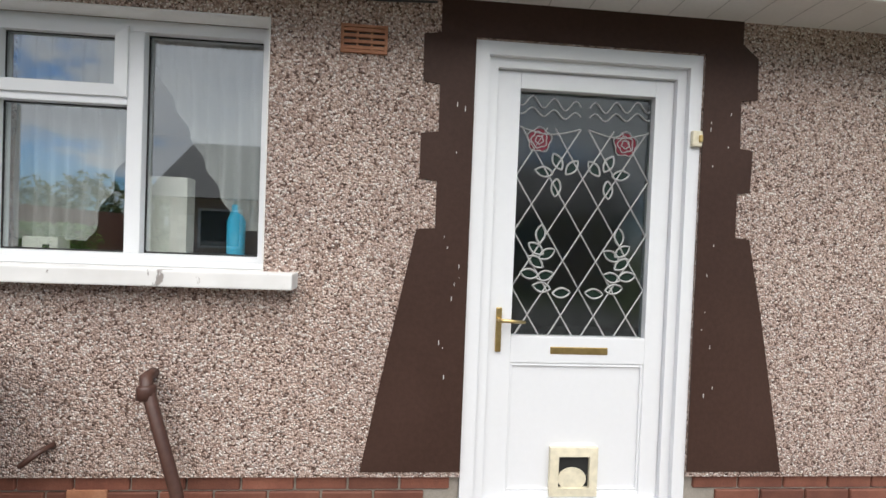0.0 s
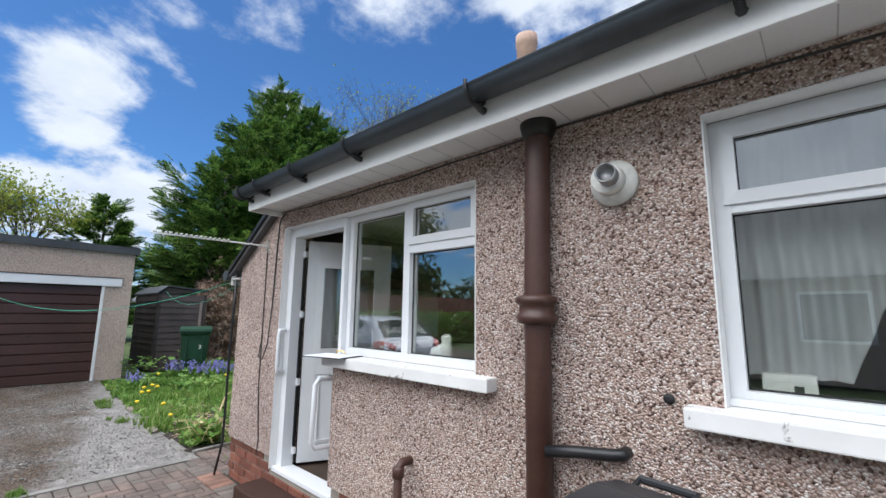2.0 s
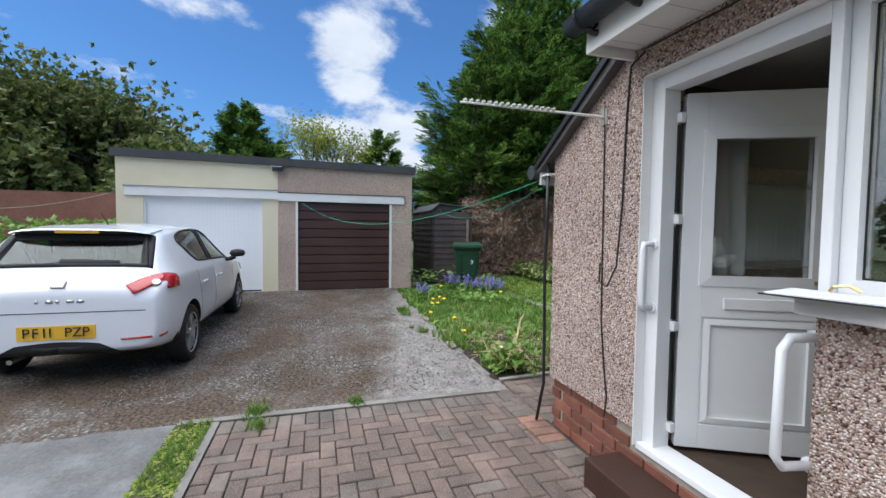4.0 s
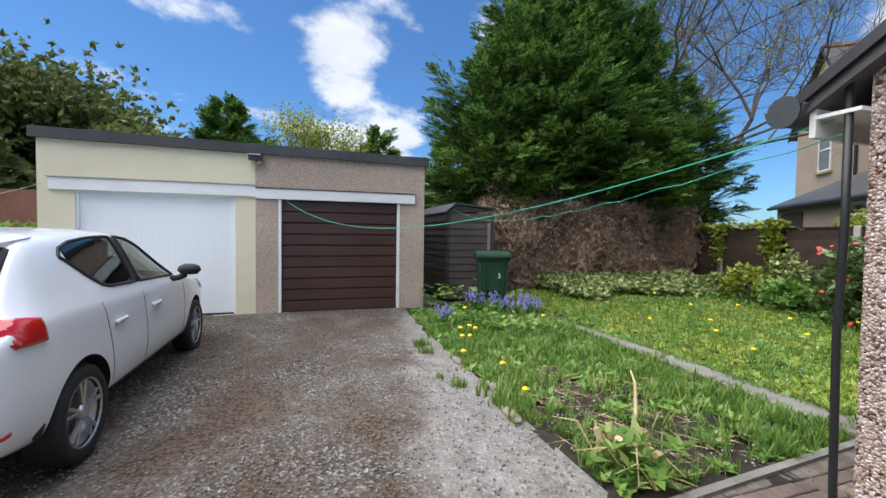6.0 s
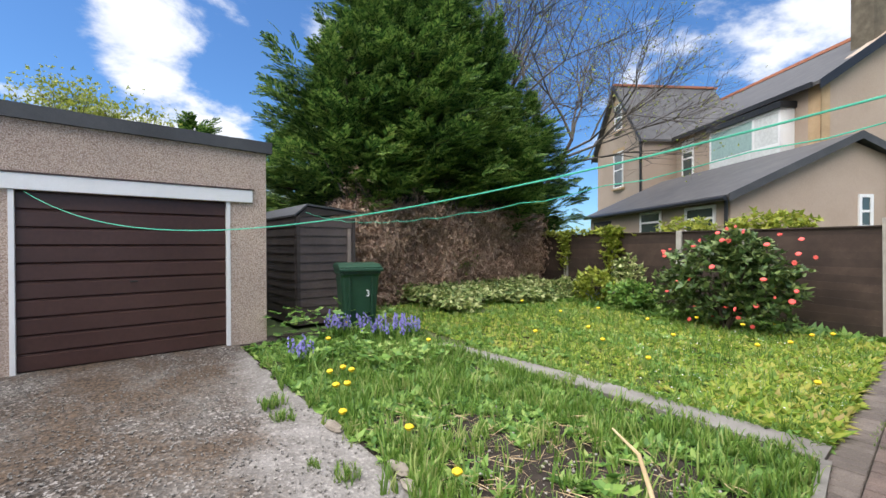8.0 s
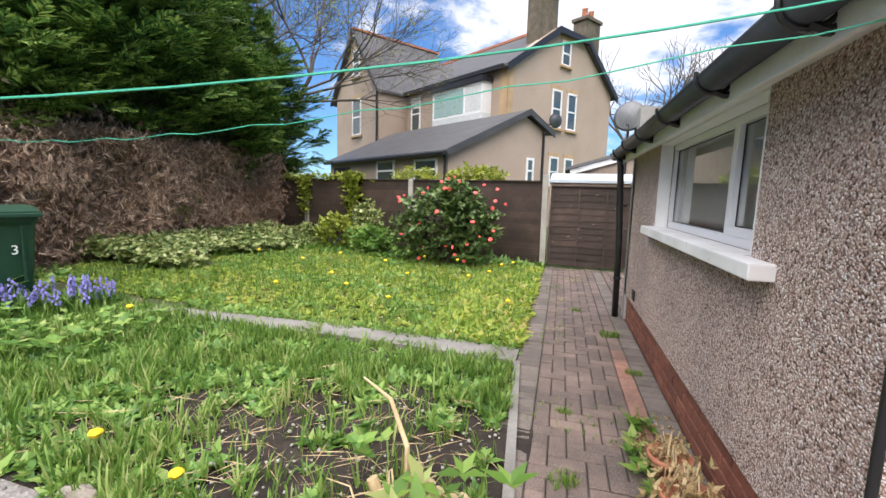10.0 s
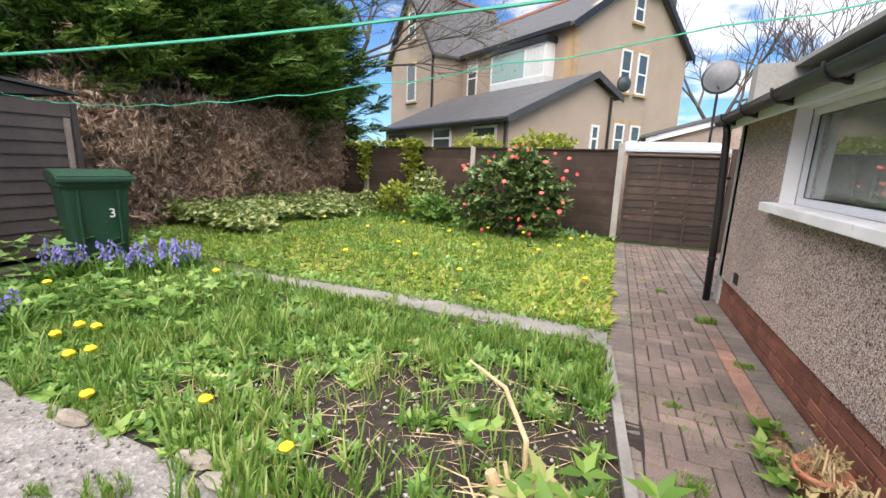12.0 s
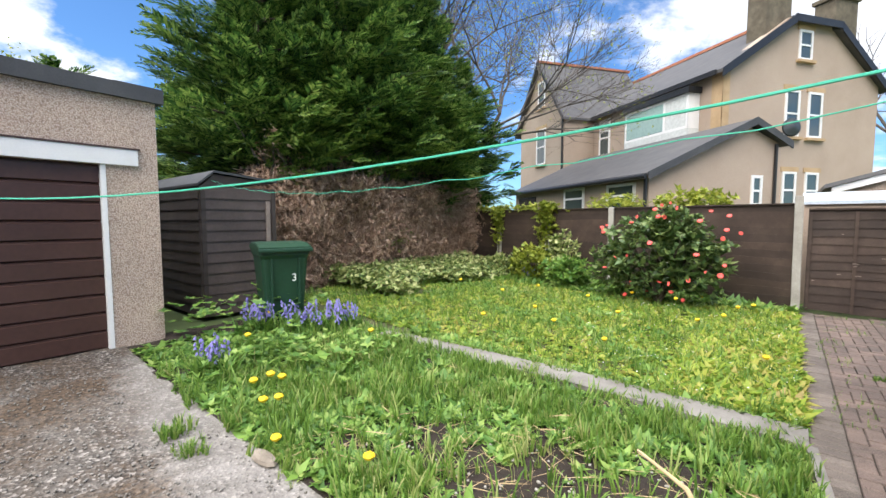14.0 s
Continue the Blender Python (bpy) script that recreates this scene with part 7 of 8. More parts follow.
def tuft(rng, n, h=1.0, spread=0.45, w=0.034):
    """n curved blades of grass from one root."""
    V, F = [], []
    for k in range(n):
        a = rng.uniform(0, math.tau)
        hh = h * rng.uniform(.55, 1.1)
        out = spread * rng.uniform(.3, 1.2)
        d = np.array([math.cos(a), math.sin(a), 0])
        s = np.array([-math.sin(a), math.cos(a), 0]) * w
        b = np.array([rng.uniform(-.12, .12), rng.uniform(-.12, .12), 0])
        m1, m2, tip = b + d * out * .25 + [0, 0, hh * .5], b + d * out * .6 + [0, 0, hh * .85], b + d * out * 1.1 + [0, 0, hh]
        o = len(V) and sum(len(x) for x in V)
        V.append(np.array([b - s, b + s, m1 - s * .9, m1 + s * .9, m2 - s * .6, m2 + s * .6, tip]))
        F.append(np.array([(0, 1, 3), (0, 3, 2), (2, 3, 5), (2, 5, 4), (4, 5, 6)]) + o)
    return np.concatenate(V), np.concatenate(F)


def foliage(rng, pos, smin, smax, tmpl, mat, name, parent=None, tilt=1.2, label=""):
    v, f = scatter(*tmpl, turns(len(pos), rng, pos, rng.uniform(smin, smax, len(pos)), tilt=tilt))
    o = from_arrays(name, v, f, mat)
    if parent is not None:
        under(o, parent)
    return tagged(o, label)


GZ = np.vectorize(gh)


def spots(rng, n, x0, x1, y0, y1, keep=None):
    x, y = rng.uniform(x0, x1, n), rng.uniform(y0, y1, n)
    if keep is not None:
        k = np.array([keep(a, b) for a, b in zip(x, y)])
        x, y = x[k], y[k]
    return np.stack([x, y, GZ(x, y)], 1)


def field(name, variants, pos, smin, smax, mat, label, rng, tilt=0.3, category="plants"):
    """One mass of small plants: each spot takes one of the variants."""
    V, F, o = [], [], 0
    which = rng.integers(0, len(variants), len(pos))
    for i, (tv, tf) in enumerate(variants):
        p = pos[which == i]
        if not len(p):
            continue
        v, f = scatter(tv, tf, turns(len(p), rng, p, rng.uniform(smin, smax, len(p)), tilt=tilt))
        V.append(v)
        F.append(f + o)
        o += len(v)
    ob = from_arrays(name, np.concatenate(V), np.concatenate(F), mat)
    return tagged(ob, label, category, kind="stuff")


def n2(x, y, s=1.0, o=0.0):
    return noise.noise(Vector((x * s, y * s, o)))


R1 = np.random.default_rng(11)
tufts = [tuft(R1, 7) for _ in range(5)]
tufts_thin = [tuft(R1, 4, 1.0, 0.5) for _ in range(4)]
rosettes = [rosette(R1, 5) for _ in range(4)]
rosettes2 = [rosette(R1, 6, 1.0, 0.7, 0.35) for _ in range(3)]


def bed_edge(x):
    return 1.80 + 0.05 * n2(x, 0, 2.0, 5) + (0.10 if x > -8.4 else 0) * min(1, (x + 8.4) / 1.0)


def in_bed(x, y):
    return y > bed_edge(x) and not (3.90 < y < 4.34 and x > -10.5) and x < path_edge(y) - .03


def bare(x, y):
    """The open soil patch by the path, thin in growth."""
    return math.hypot((x + 7.65) / 1.25, (y - 2.45) / 0.72) < 1 + .9 * n2(x, y, 3)


field("tall_grass", tufts, spots(R1, 3600, -10.6, -6.9, 1.75, 4.0, lambda x, y: in_bed(x, y) and not bare(x, y) and n2(x, y, 1.9, 2) > 0.10 - .20 * (y > 2.6) and y > bed_edge(x) + .12), 0.07, 0.17, M_GRASS, "long bright green grass in the bed", R1)
field("tall_grass", tufts_thin, spots(R1, 1300, -11.8, -6.9, 1.75, 4.05, lambda x, y: in_bed(x, y)), 0.07, 0.20, M_GRASS, "thin scattered grass in the bed", R1)
field("bed_weeds", rosettes, spots(R1, 7000, -11.9, -6.9, 1.72, 4.05, lambda x, y: in_bed(x, y) and (not bare(x, y) or n2(x, y, 5, 1) > .25)), 0.035, 0.105, M_LEAF_DK, "broad-leaved weeds in the bed", R1, 0.5)
field("bed_weeds", rosettes2, spots(R1, 1600, -12.2, -9.3, 1.78, 4.05, in_bed), 0.05, 0.12, M_LEAF_DK, "leafy weeds at the garage end of the bed", R1, 0.5)
field("lawn_weeds", rosettes2, spots(R1, 21000, -13.9, -6.97, 4.32, 9.6, lambda x, y: n2(x, y, .9, 7) > -.42), 0.026, 0.080, M_WEED, "low yellow-green creeping weeds over the lawn", R1, 0.5)
field("edge_grass", tufts, spots(R1, 520, -11.6, -7.0, 1.66, 1.95, lambda x, y: n2(x, y, 2.3, 12) > -.05 and y > bed_edge(x) - .10), 0.05, 0.14, M_GRASS, "grass spilling over the edge of the drive", R1, 0.8)
field("edge_grass", tufts, spots(R1, 1700, -10.6, -6.95, 3.74, 4.44, lambda x, y: abs(abs(y - 4.14 + .09 * max(-8.6 - x, 0) - .03 * n2(x, 0, 2)) - .16) < .07 + .10 * n2(x, y, 2.2, 14)), 0.04, 0.11, M_GRASS, "grass creeping over the concrete strip", R1, 0.8)
field("lawn_grass", tufts_thin, spots(R1, 5200, -13.9, -6.97, 4.32, 9.6), 0.06, 0.16, M_GRASS, "rough grass of the lawn", R1)
field("lawn_weeds", rosettes, spots(R1, 2600, -7.9, -6.93, 4.34, 8.9), 0.06, 0.13, M_WEED, "taller fresh weeds along the path edge", R1, 0.5)
field("lawn_weeds", rosettes, spots(R1, 3000, -13.0, -6.95, 7.6, 9.9, lambda x, y: y > 8.6 + .4 * n2(x, y, 1.5)), 0.10, 0.22, M_LEAF_DK, "taller weeds along the foot of the fence", R1, 0.5)
field("lawn_clumps", rosettes, spots(R1, 9000, -13.5, -6.95, 4.25, 9.4, lambda x, y: n2(x, y, 1.4, 21) > .13), 0.04, 0.10, M_LEAF_DK, "fresh green clumps standing up from the lawn", R1, 0.7)
field("lawn_daisies", [(iv0 := np.array([(-.5, -.5, 0), (.5, -.5, .1), (.5, .5, 0), (-.5, .5, .1)], float), np.array([(0, 1, 2), (0, 2, 3)]))], spots(R1, 700, -11.5, -6.95, 4.3, 8.8, lambda x, y: x + y * .3 > -7.4 + 1.2 * n2(x, y, 1)) + np.array([0, 0, .06]), 0.007, 0.015, M_WHITE, "tiny white flowers in the lawn weeds", R1, 0.5)
field("lawn_weeds", rosettes2, spots(R1, 1500, -7.15, -6.84, 4.34, 8.9, lambda x, y: x < -6.96 + .10 * n2(x, y, 2.5, 31)), 0.04, 0.10, M_WEED, "fresh weeds spilling over the path edge", R1, 0.7)
field("lawn_weeds", rosettes2, spots(R1, 1500, -10.6, -6.95, 4.18, 4.45, lambda x, y: y > 4.29 - .09 * max(-8.6 - x, 0) + .10 * n2(x, y, 2.5, 33)), 0.035, 0.09, M_LEAF_DK, "fresh weeds spilling over the strip", R1, 0.7)
# ivy over the ground at the hedge foot, mounded
iv = spots(R1, 9500, -14.2, -10.6, 5.4, 10.2, lambda x, y: (x + 14.2) * .62 + (10.3 - y) * .10 < 1.5 + .5 * n2(x, y, .8, 3) or (y > 9.0 and x < -10.8))
iv[:, 2] += np.clip(0.42 - (iv[:, 0] + 14.2) * 0.13, 0.05, 0.45) * R1.uniform(0.4, 1.0, len(iv))
field("ground_ivy", rosettes2, iv, 0.06, 0.12, M_IVY, "variegated ivy spreading below the dead hedge", R1, 0.9)
for cx, cy, r, h, n in ((-12.15, 2.55, .28, .42, 60), (-11.9, 3.6, .22, .34, 45), (-11.0, 2.6, .30, .26, 60), (-10.4, 3.1, .32, .22, 60), (-12.3, 3.3, .2, .5, 40)):
    q = np.stack([cx + R1.normal(0, r, n), cy + R1.normal(0, r * .8, n), gh(cx, cy) + h * R1.uniform(.1, 1, n)], 1)
    field("leafy_weeds", rosettes2, q, 0.05, 0.11, M_LEAF_DK, "taller soft-leaved weeds by the garage", R1, 0.6)
# soil litter: dry stems and pale stones
lv, lf = np.array([(0, -.01, 0), (1, 0, .02), (0, .01, 0), (.5, 0, .03)], float), np.array([(0, 1, 3), (1, 2, 3)])
field("dry_stems", [(lv, lf)], spots(R1, 900, -10, -6.9, 1.85, 3.8, lambda x, y: bare(x, y) or n2(x, y, 2, 4) > .2) + np.array([0, 0, .03]), 0.08, 0.28, M_STRAW, "dry broken stems on the soil", R1, 0.25, "litter")
ico = bmesh.new()
bmesh.ops.create_icosphere(ico, subdivisions=1, radius=1)
iv_ = np.array([v.co[:] for v in ico.verts]) * [1, .8, .6]
if_ = np.array([[v.index for v in f.verts] for f in ico.faces])
ico.free()
field("soil_stones", [(iv_, if_)], spots(R1, 420, -9.6, -6.9, 1.85, 3.2, lambda x, y: bare(x, y) or n2(x, y, 3, 4) > .3) + np.array([0, 0, .02]), 0.004, 0.016, M_POST, "small pale stones on the soil", R1, 0.6, "stones")
field("drive_gravel", [(iv_, if_)], spots(R1, 6500, -12.2, -6.7, -1.6, 1.75, lambda x, y: n2(x, y, .7, 8) > -.1) + np.array([0, 0, .008]), 0.004, 0.012, M_CONCRETE, "loose pale grit on the drive", R1, 0.6, "gravel")
# grass tufts on drive edge and between paving
for x, y, s in ((-10.12, 1.50, .13), (-9.82, 1.50, .10), (-8.75, 1.53, .10), (-9.0, 1.42, .05), (-6.6, 0.42, .08), (-6.62, -.35, .10), (-6.35, -.3, .09), (-8.25, 1.78, .22), (-8.05, 1.80, .2), (-6.15, 2.9, .09), (-6.55, 2.6, .07), (-6.1, 5.0, .10), (-6.4, 5.9, .06), (-6.0, 4.1, .06), (-6.55, 3.3, .05)):
    p = np.array([[x + R1.normal(0, s * .55), y + R1.normal(0, s * .4), gh(x, y)] for _ in range(38)])
    o = field("grass_tuft", tufts, p, s * .45, s * .9, M_GRASS, "small tuft of grass growing in the paving", R1)
    tagged(o, category="grass tuft", group="grass tufts")
field("strip_grass", tufts, spots(R1, 900, -6.55, -3.0, -.86, -.62, lambda x, y: n2(x, y, 4, 3) > -.25), 0.03, 0.075, M_GRASS, "short mossy grass in the strip beside the paving", R1)
field("strip_moss", rosettes2, spots(R1, 1500, -6.55, -2.0, -.86, -.62), 0.02, 0.04, M_WEED, "yellow-green moss in the strip beside the paving", R1)
field("path_weeds", tufts_thin, spots(R1, 1100, -6.78, -5.95, 1.9, 9.0, lambda x, y: n2(x, y, 1.7, 6) > .12), 0.02, 0.06, M_GRASS, "sparse weeds in the path joints", R1)


# flowers
def dandelion(x, y, h, s=1.35):
    d = thing("dandelion", (x, y, gh(x, y)), "yellow dandelion flower on a thin stem", "flower", "dandelions")
    z = gh(x, y)
    part("stem", tube(B(), [(x, y, z), (x + .01, y, z + h * .6), (x, y + .01, z + h)], 0.0025, 5), M_GRASS, d)
    bm = B()
    lathe(bm, [(0.006, 0), (0.017 * s, 0.010), (0.024 * s, 0.026), (0.017 * s, 0.038), (0.005, 0.044)], (x, y + .01, z + h), 14)
    for k, v in enumerate(bm.verts):
        v.co.z += 0.003 * math.sin(k * 2.3)
    part("head", bm, M_PETAL_Y, d)


for x, y, h in ((-10.17, 2.05, .16), (-10.04, 2.21, .18), (-10.1, 2.15, .2), (-9.83, 1.95, .15), (-9.75, 2.02, .17), (-9.39, 1.80, .10), (-8.76, 1.98, .15), (-8.21, 1.93, .10), (-11.9, 3.07, .2), (-10.51, 3.50, .18), (-10.89, 6.82, .14), (-8.83, 8.6, .16),
                (-7.43, 8.22, .16), (-9.35, 5.54, .12), (-12.0, 7.08, .15), (-8.88, 6.6, .12), (-7.94, 6.74, .14), (-8.4, 7.9, .18), (-8.1, 8.3, .2), (-7.6, 7.9, .16), (-9.6, 7.4, .14), (-7.2, 5.6, .10), (-10.2, 5.2, .12), (-9.9, 6.1, .12), (-8.6, 5.2, .1), (-7.7, 7.2, .15), (-10.6, 7.6, .16), (-9.1, 8.1, .16), (-11.2, 2.5, .2)):
    dandelion(x, y, h)


def bluebells(cx, cy, n, r):
    b = thing("bluebell_clump", (cx, cy, gh(cx, cy)), "clump of violet bluebells among strap leaves", "flowers", "bluebell clumps")
    rr = np.random.default_rng(int(abs(cx * 100)))
    z0 = gh(cx, cy)
    p = np.stack([cx + rr.normal(0, r * .5, 40), cy + rr.normal(0, r * .5, 40), np.full(40, z0)], 1)
    tv, tf = tuft(rr, 6, 1.0, .7, .05)
    v, f = scatter(tv, tf, turns(40, rr, p, rr.uniform(.14, .26, 40)))
    o = from_arrays("leaves", v, f, M_LEAF_DK)
    under(o, b)
    for _ in range(n):
        bm, bs = B(), B()
        x, y = cx + rr.normal(0, r * .45), cy + rr.normal(0, r * .45)
        h = rr.uniform(.24, .40)
        tube(bs, [(x, y, z0), (x, y, z0 + h)], 0.004, 4, False)
        for q in range(10):
            a = rr.uniform(0, 6.28)
            zz = z0 + h * (.55 + .45 * q / 9)
            c = Vector((x + .022 * math.cos(a), y + .022 * math.sin(a), zz))
            tube(bm, [c, c + Vector((.006 * math.cos(a), .006 * math.sin(a), -.026))], [0.006, 0.015], 5)
        part("flower_spike", bm, M_PETAL_B, b)
        part("stem", bs, M_LEAF_DK, b)


M_EDGE_STONE = surface("weathered buff stone", (.15, .125, .095), (.24, .205, .165), (.34, .30, .25), 6, 50, .9, .5)
bluebells(-11.95, 3.05, 14, .20)
bluebells(-11.35, 3.68, 18, .22)
bluebells(-11.65, 3.35, 12, .22)
bluebells(-10.95, 2.08, 10, .16)
bluebells(-11.5, 8.9, 5, .15)
solid("stone_slab", (lambda bm: (box(bm, -10.78, -10.50, 3.86, 4.04, gh(-10, 3), gh(-10, 3) + .07, .02), bm)[1])(B()), M_CONCRETE, "flat pale stone lying at the end of the strip", "stone")
for k, (x, y, w) in enumerate(((-8.30, 1.76, .22), (-8.62, 1.80, .12), (-8.0, 1.70, .18), (-9.4, 1.74, .12))):
    bm = B()
    lathe(bm, [(.3, -.3), (.8, .0), (1.0, .35), (.85, .75), (.4, .95)], seg=9)
    for v in bm.verts:
        q = 1 + .22 * noise.noise(v.co * 1.7 + Vector((k * 3.1, 0, 0)))
        v.co = Vector((x + v.co.x * w * q, y + v.co.y * .05 * q, gh(x, y) + v.co.z * .05 * q))
    solid("edging_stone", bm, M_EDGE_STONE, "broken buff edging stone beside the drive", "stone", "edging stones")

# cut-back stump with pale stalks, and a bent stalk
st = thing("cut_shrub", (-7.15, 2.08, 0.02), "cut-back shrub with pale straw stalks", "shrub")
rr = random.Random(12)
for k in range(9):
    a = rr.uniform(0, 6.28)
    x, y = -7.15 + .17 * math.cos(a) * rr.random(), 2.05 + .12 * math.sin(a)
    h = rr.uniform(.12, .26)
    part("stalk", tube(B(), [(x, y, 0.0), (x + .03 * math.cos(a), y + .03 * math.sin(a), h * .6), (x + .07 * math.cos(a), y + .06 * math.sin(a), h)], [.032, .028, .024], 8), M_STRAW, st)
for k in range(34):
    a = rr.uniform(0, 6.28)
    x, y = -7.15 + rr.gauss(0, .08), 2.05 + rr.gauss(0, .07)
    ln = rr.uniform(.15, .36)
    part("dry_stem", tube(B(), [(x, y, .03), (x + ln * .4 * math.cos(a), y + ln * .4 * math.sin(a), ln * .6), (x + ln * math.cos(a), y + ln * math.sin(a), ln * rr.uniform(.1, .6))], [.006, .005, .003], 4), M_STRAW, st)
part("bent_stalk", tube(B(), [(-7.2, 2.15, .05), (-7.22, 2.2, .3), (-7.34, 2.3, .45), (-7.55, 2.45, .46)], [.013, .012, .01, .005], 7), M_STRAW, st)
p = np.array([[-7.02 + R1.normal(0, .12), 2.0 + R1.normal(0, .10), .03 + abs(R1.normal(0, .08))] for _ in range(55)])
field("shrub_leaves", rosettes, p, 0.07, 0.15, M_GRASS, "fresh bright leaves round the cut-back shrub", R1, 0.7)
p = np.array([[-7.45 + R1.normal(0, .08), 2.32 + R1.normal(0, .08), .22 + R1.normal(0, .05)] for _ in range(7)])
field("mallow_leaves", [rosette(R1, 6, 1, .75, .35)], p, 0.05, 0.09, M_LEAF_DK, "large soft leaves of a mallow plant", R1, 0.4)

M_DRY_LEAF = leafy("withered leaves", [(.15, (.12, .07, .03)), (.45, (.32, .22, .10)), (.7, (.52, .40, .21)), (.9, (.30, .33, .10))], .8, .25, 3.0)
# terracotta pots with dead plants by the end wall
for x, y, s in ((-6.05, 2.44, 0.82), (-6.05, 2.76, 0.72)):
    pt = thing("plant_pot", (x, y, 0), "terracotta pot with a dead straw-coloured plant", "plant pot", "plant pots")
    part("pot", lathe(B(), [(.085 * s, 0), (.125 * s, .16 * s), (.14 * s, .165 * s), (.145 * s, .21 * s), (.132 * s, .21 * s), (.12 * s, .17 * s)], (x, y, 0), 24), M_TERRACOTTA, pt, smooth=True)
    bm = B()
    for k in range(24):
        a = rr.uniform(0, 6.28)
        r = rr.uniform(.04, .17) * s
        tube(bm, [(x, y, .16 * s), (x + r * .5 * math.cos(a), y + r * .5 * math.sin(a), (.26 + rr.uniform(0, .12)) * s), (x + r * math.cos(a), y + r * math.sin(a), rr.uniform(.03, .26) * s)], [.0035, .004, .002], 3)
    for v in bm.verts:
        v.co.x = min(v.co.x, WX - .012)
    part("dead_stem", bm, M_STRAW, pt)
    q = np.stack([x + R1.normal(0, .085 * s, 170), y + R1.normal(0, .10 * s, 170), .16 * s + R1.uniform(-.08, .13, 170)], 1)
    q[:, 0] = np.minimum(q[:, 0], WX - .06)
    foliage(R1, q, .022, .05, rosette(R1, 4, 1, .45, .9), M_DRY_LEAF, "withered_leaf_mass", pt, 2.6)
p = np.array([[-6.12 + R1.normal(0, .05), 2.9 + R1.normal(0, .25), .03] for _ in range(26)])
field("path_edge_weeds", rosettes, p, 0.05, 0.12, M_GRASS, "green weeds round the plant pots", R1, 0.6)


# ---- shrubs, hedge, trees ----
def blob_points(rng, n, c, r, shell=0.55):
    """Points in the outer part of a lumpy ellipsoid."""
    d = rng.normal(size=(n, 3))
    d /= np.linalg.norm(d, axis=1)[:, None]
    lump = np.array([1 + .28 * noise.noise(Vector(q) * 2.1 + Vector(c)) + .14 * noise.noise(Vector(q) * 5 + Vector(c)) for q in d])
    rad = rng.uniform(shell, 1.0, n) ** .6
    return np.array(c) + d * np.array(r) * (lump * rad)[:, None]


RB = np.random.default_rng(5)
bush = thing("camellia_bush", (-8.75, 8.35, 0), "glossy green camellia bush with coral red flowers", "bush")
for k in range(7):
    a = k * .9
    part("stem", tube(B(), [(-8.75, 8.35, 0), (-8.75 + .25 * math.cos(a), 8.35 + .2 * math.sin(a), .5), (-8.75 + .6 * math.cos(a), 8.35 + .4 * math.sin(a), 1.2)], [.03, .02, .008], 6), M_BARK, bush)
bp = np.concatenate([blob_points(RB, 620, (-8.95, 8.35, .82), (.75, .5, .72), .35), blob_points(RB, 420, (-8.25, 8.35, .75), (.55, .45, .6), .3), blob_points(RB, 300, (-8.6, 8.4, 1.30), (.55, .4, .35), .2), blob_points(RB, 180, (-9.45, 8.4, .6), (.5, .4, .45), .2)])
bp = bp[bp[:, 2] > .08]
foliage(RB, bp, .09, .16, rosette(RB, 5, 1, .55, .6), M_CAMELLIA, "crown", bush)
fl_v = lathe(B(), [(0.01, 0), (0.03, .005), (0.045, .02), (0.035, .035), (0.012, .03)], seg=10)
fl_me = bpy.data.meshes.new("flower")
fl_v.to_mesh(fl_me)
fl_v.free()
fl_me.materials.append(M_PETAL_R)
for k in range(36):
    q = blob_points(RB, 1, (-8.70, 8.30, .92), (1.02, .58, .80), .93)[0]
    if q[1] > 8.5 or q[2] < .2:
        q[1] = 8.3 - abs(q[1] - 8.3) * .6
    f = new("flower", fl_me)
    f.matrix_basis = Matrix.Translation(q) @ Matrix.Rotation(RB.uniform(.6, 1.6), 4, "X") @ Matrix.Diagonal((RB.uniform(.45, 1.05), RB.uniform(.45, 1.05), RB.uniform(.6, 1.2), 1))
    under(f, bush)
# small shrubs in front of the fence, ivy on posts
for x, y, r, h, mat, lab in ((-10.6, 8.9, .55, .55, M_LEAF_DK, "small leafy shrub below the fence"), (-11.5, 9.0, .5, .75, M_YELLOW_IVY, "yellow-green shrub below the fence"), (-10.9, 9.3, .4, 1.0, M_IVY, "upright ivy shrub at the fence"), (-12.4, 9.4, .6, .5, M_IVY, "ivy mound in the garden corner")):
    s = thing("shrub", (x, y, gh(x, y)), lab, "shrub")
    part("stem", tube(B(), [(x, y, 0), (x + .05, y, h)], [.02, .008], 5), M_BARK, s)
    q = blob_points(RB, 420, (x, y, h * .55 + .05), (r, r * .7, h * .6), .3)
    foliage(RB, q[q[:, 2] > 0.05], .07, .13, rosette(RB, 5, 1, .6, .6), mat, "crown", s)
for p, top, r in ((posts[3], 1.86, .16), (posts[4], 1.78, .10)):
    s = thing("post_ivy", p, "yellow-green ivy climbing the fence post", "ivy")
    part("stem", tube(B(), [(p.x, p.y - .07, 0.0), (p.x + .02, p.y - .075, top)], .012, 5), M_BARK, s)
    q = np.stack([p.x + RB.normal(0, r * .8, 330), p.y - .1 + RB.normal(0, .06, 330), top - np.abs(RB.normal(0, .45, 330))], 1)
    foliage(RB, q[q[:, 2] > .3], .06, .11, rosette(RB, 4, 1, .7, .5), M_YELLOW_IVY, "leaves", s)
q = np.stack([RB.uniform(-14.2, -11.9, 260), np.full(260, 10.3), 1.75 + RB.normal(0, .05, 260)], 1)
q[:, 1] = 9.15 + (q[:, 0] + 6.95) * -0.195 + RB.normal(0, .05, 260)
s = thing("fence_top_ivy", (-13, 10.3, 1.7), "yellow-green ivy trailing along the fence top", "ivy")
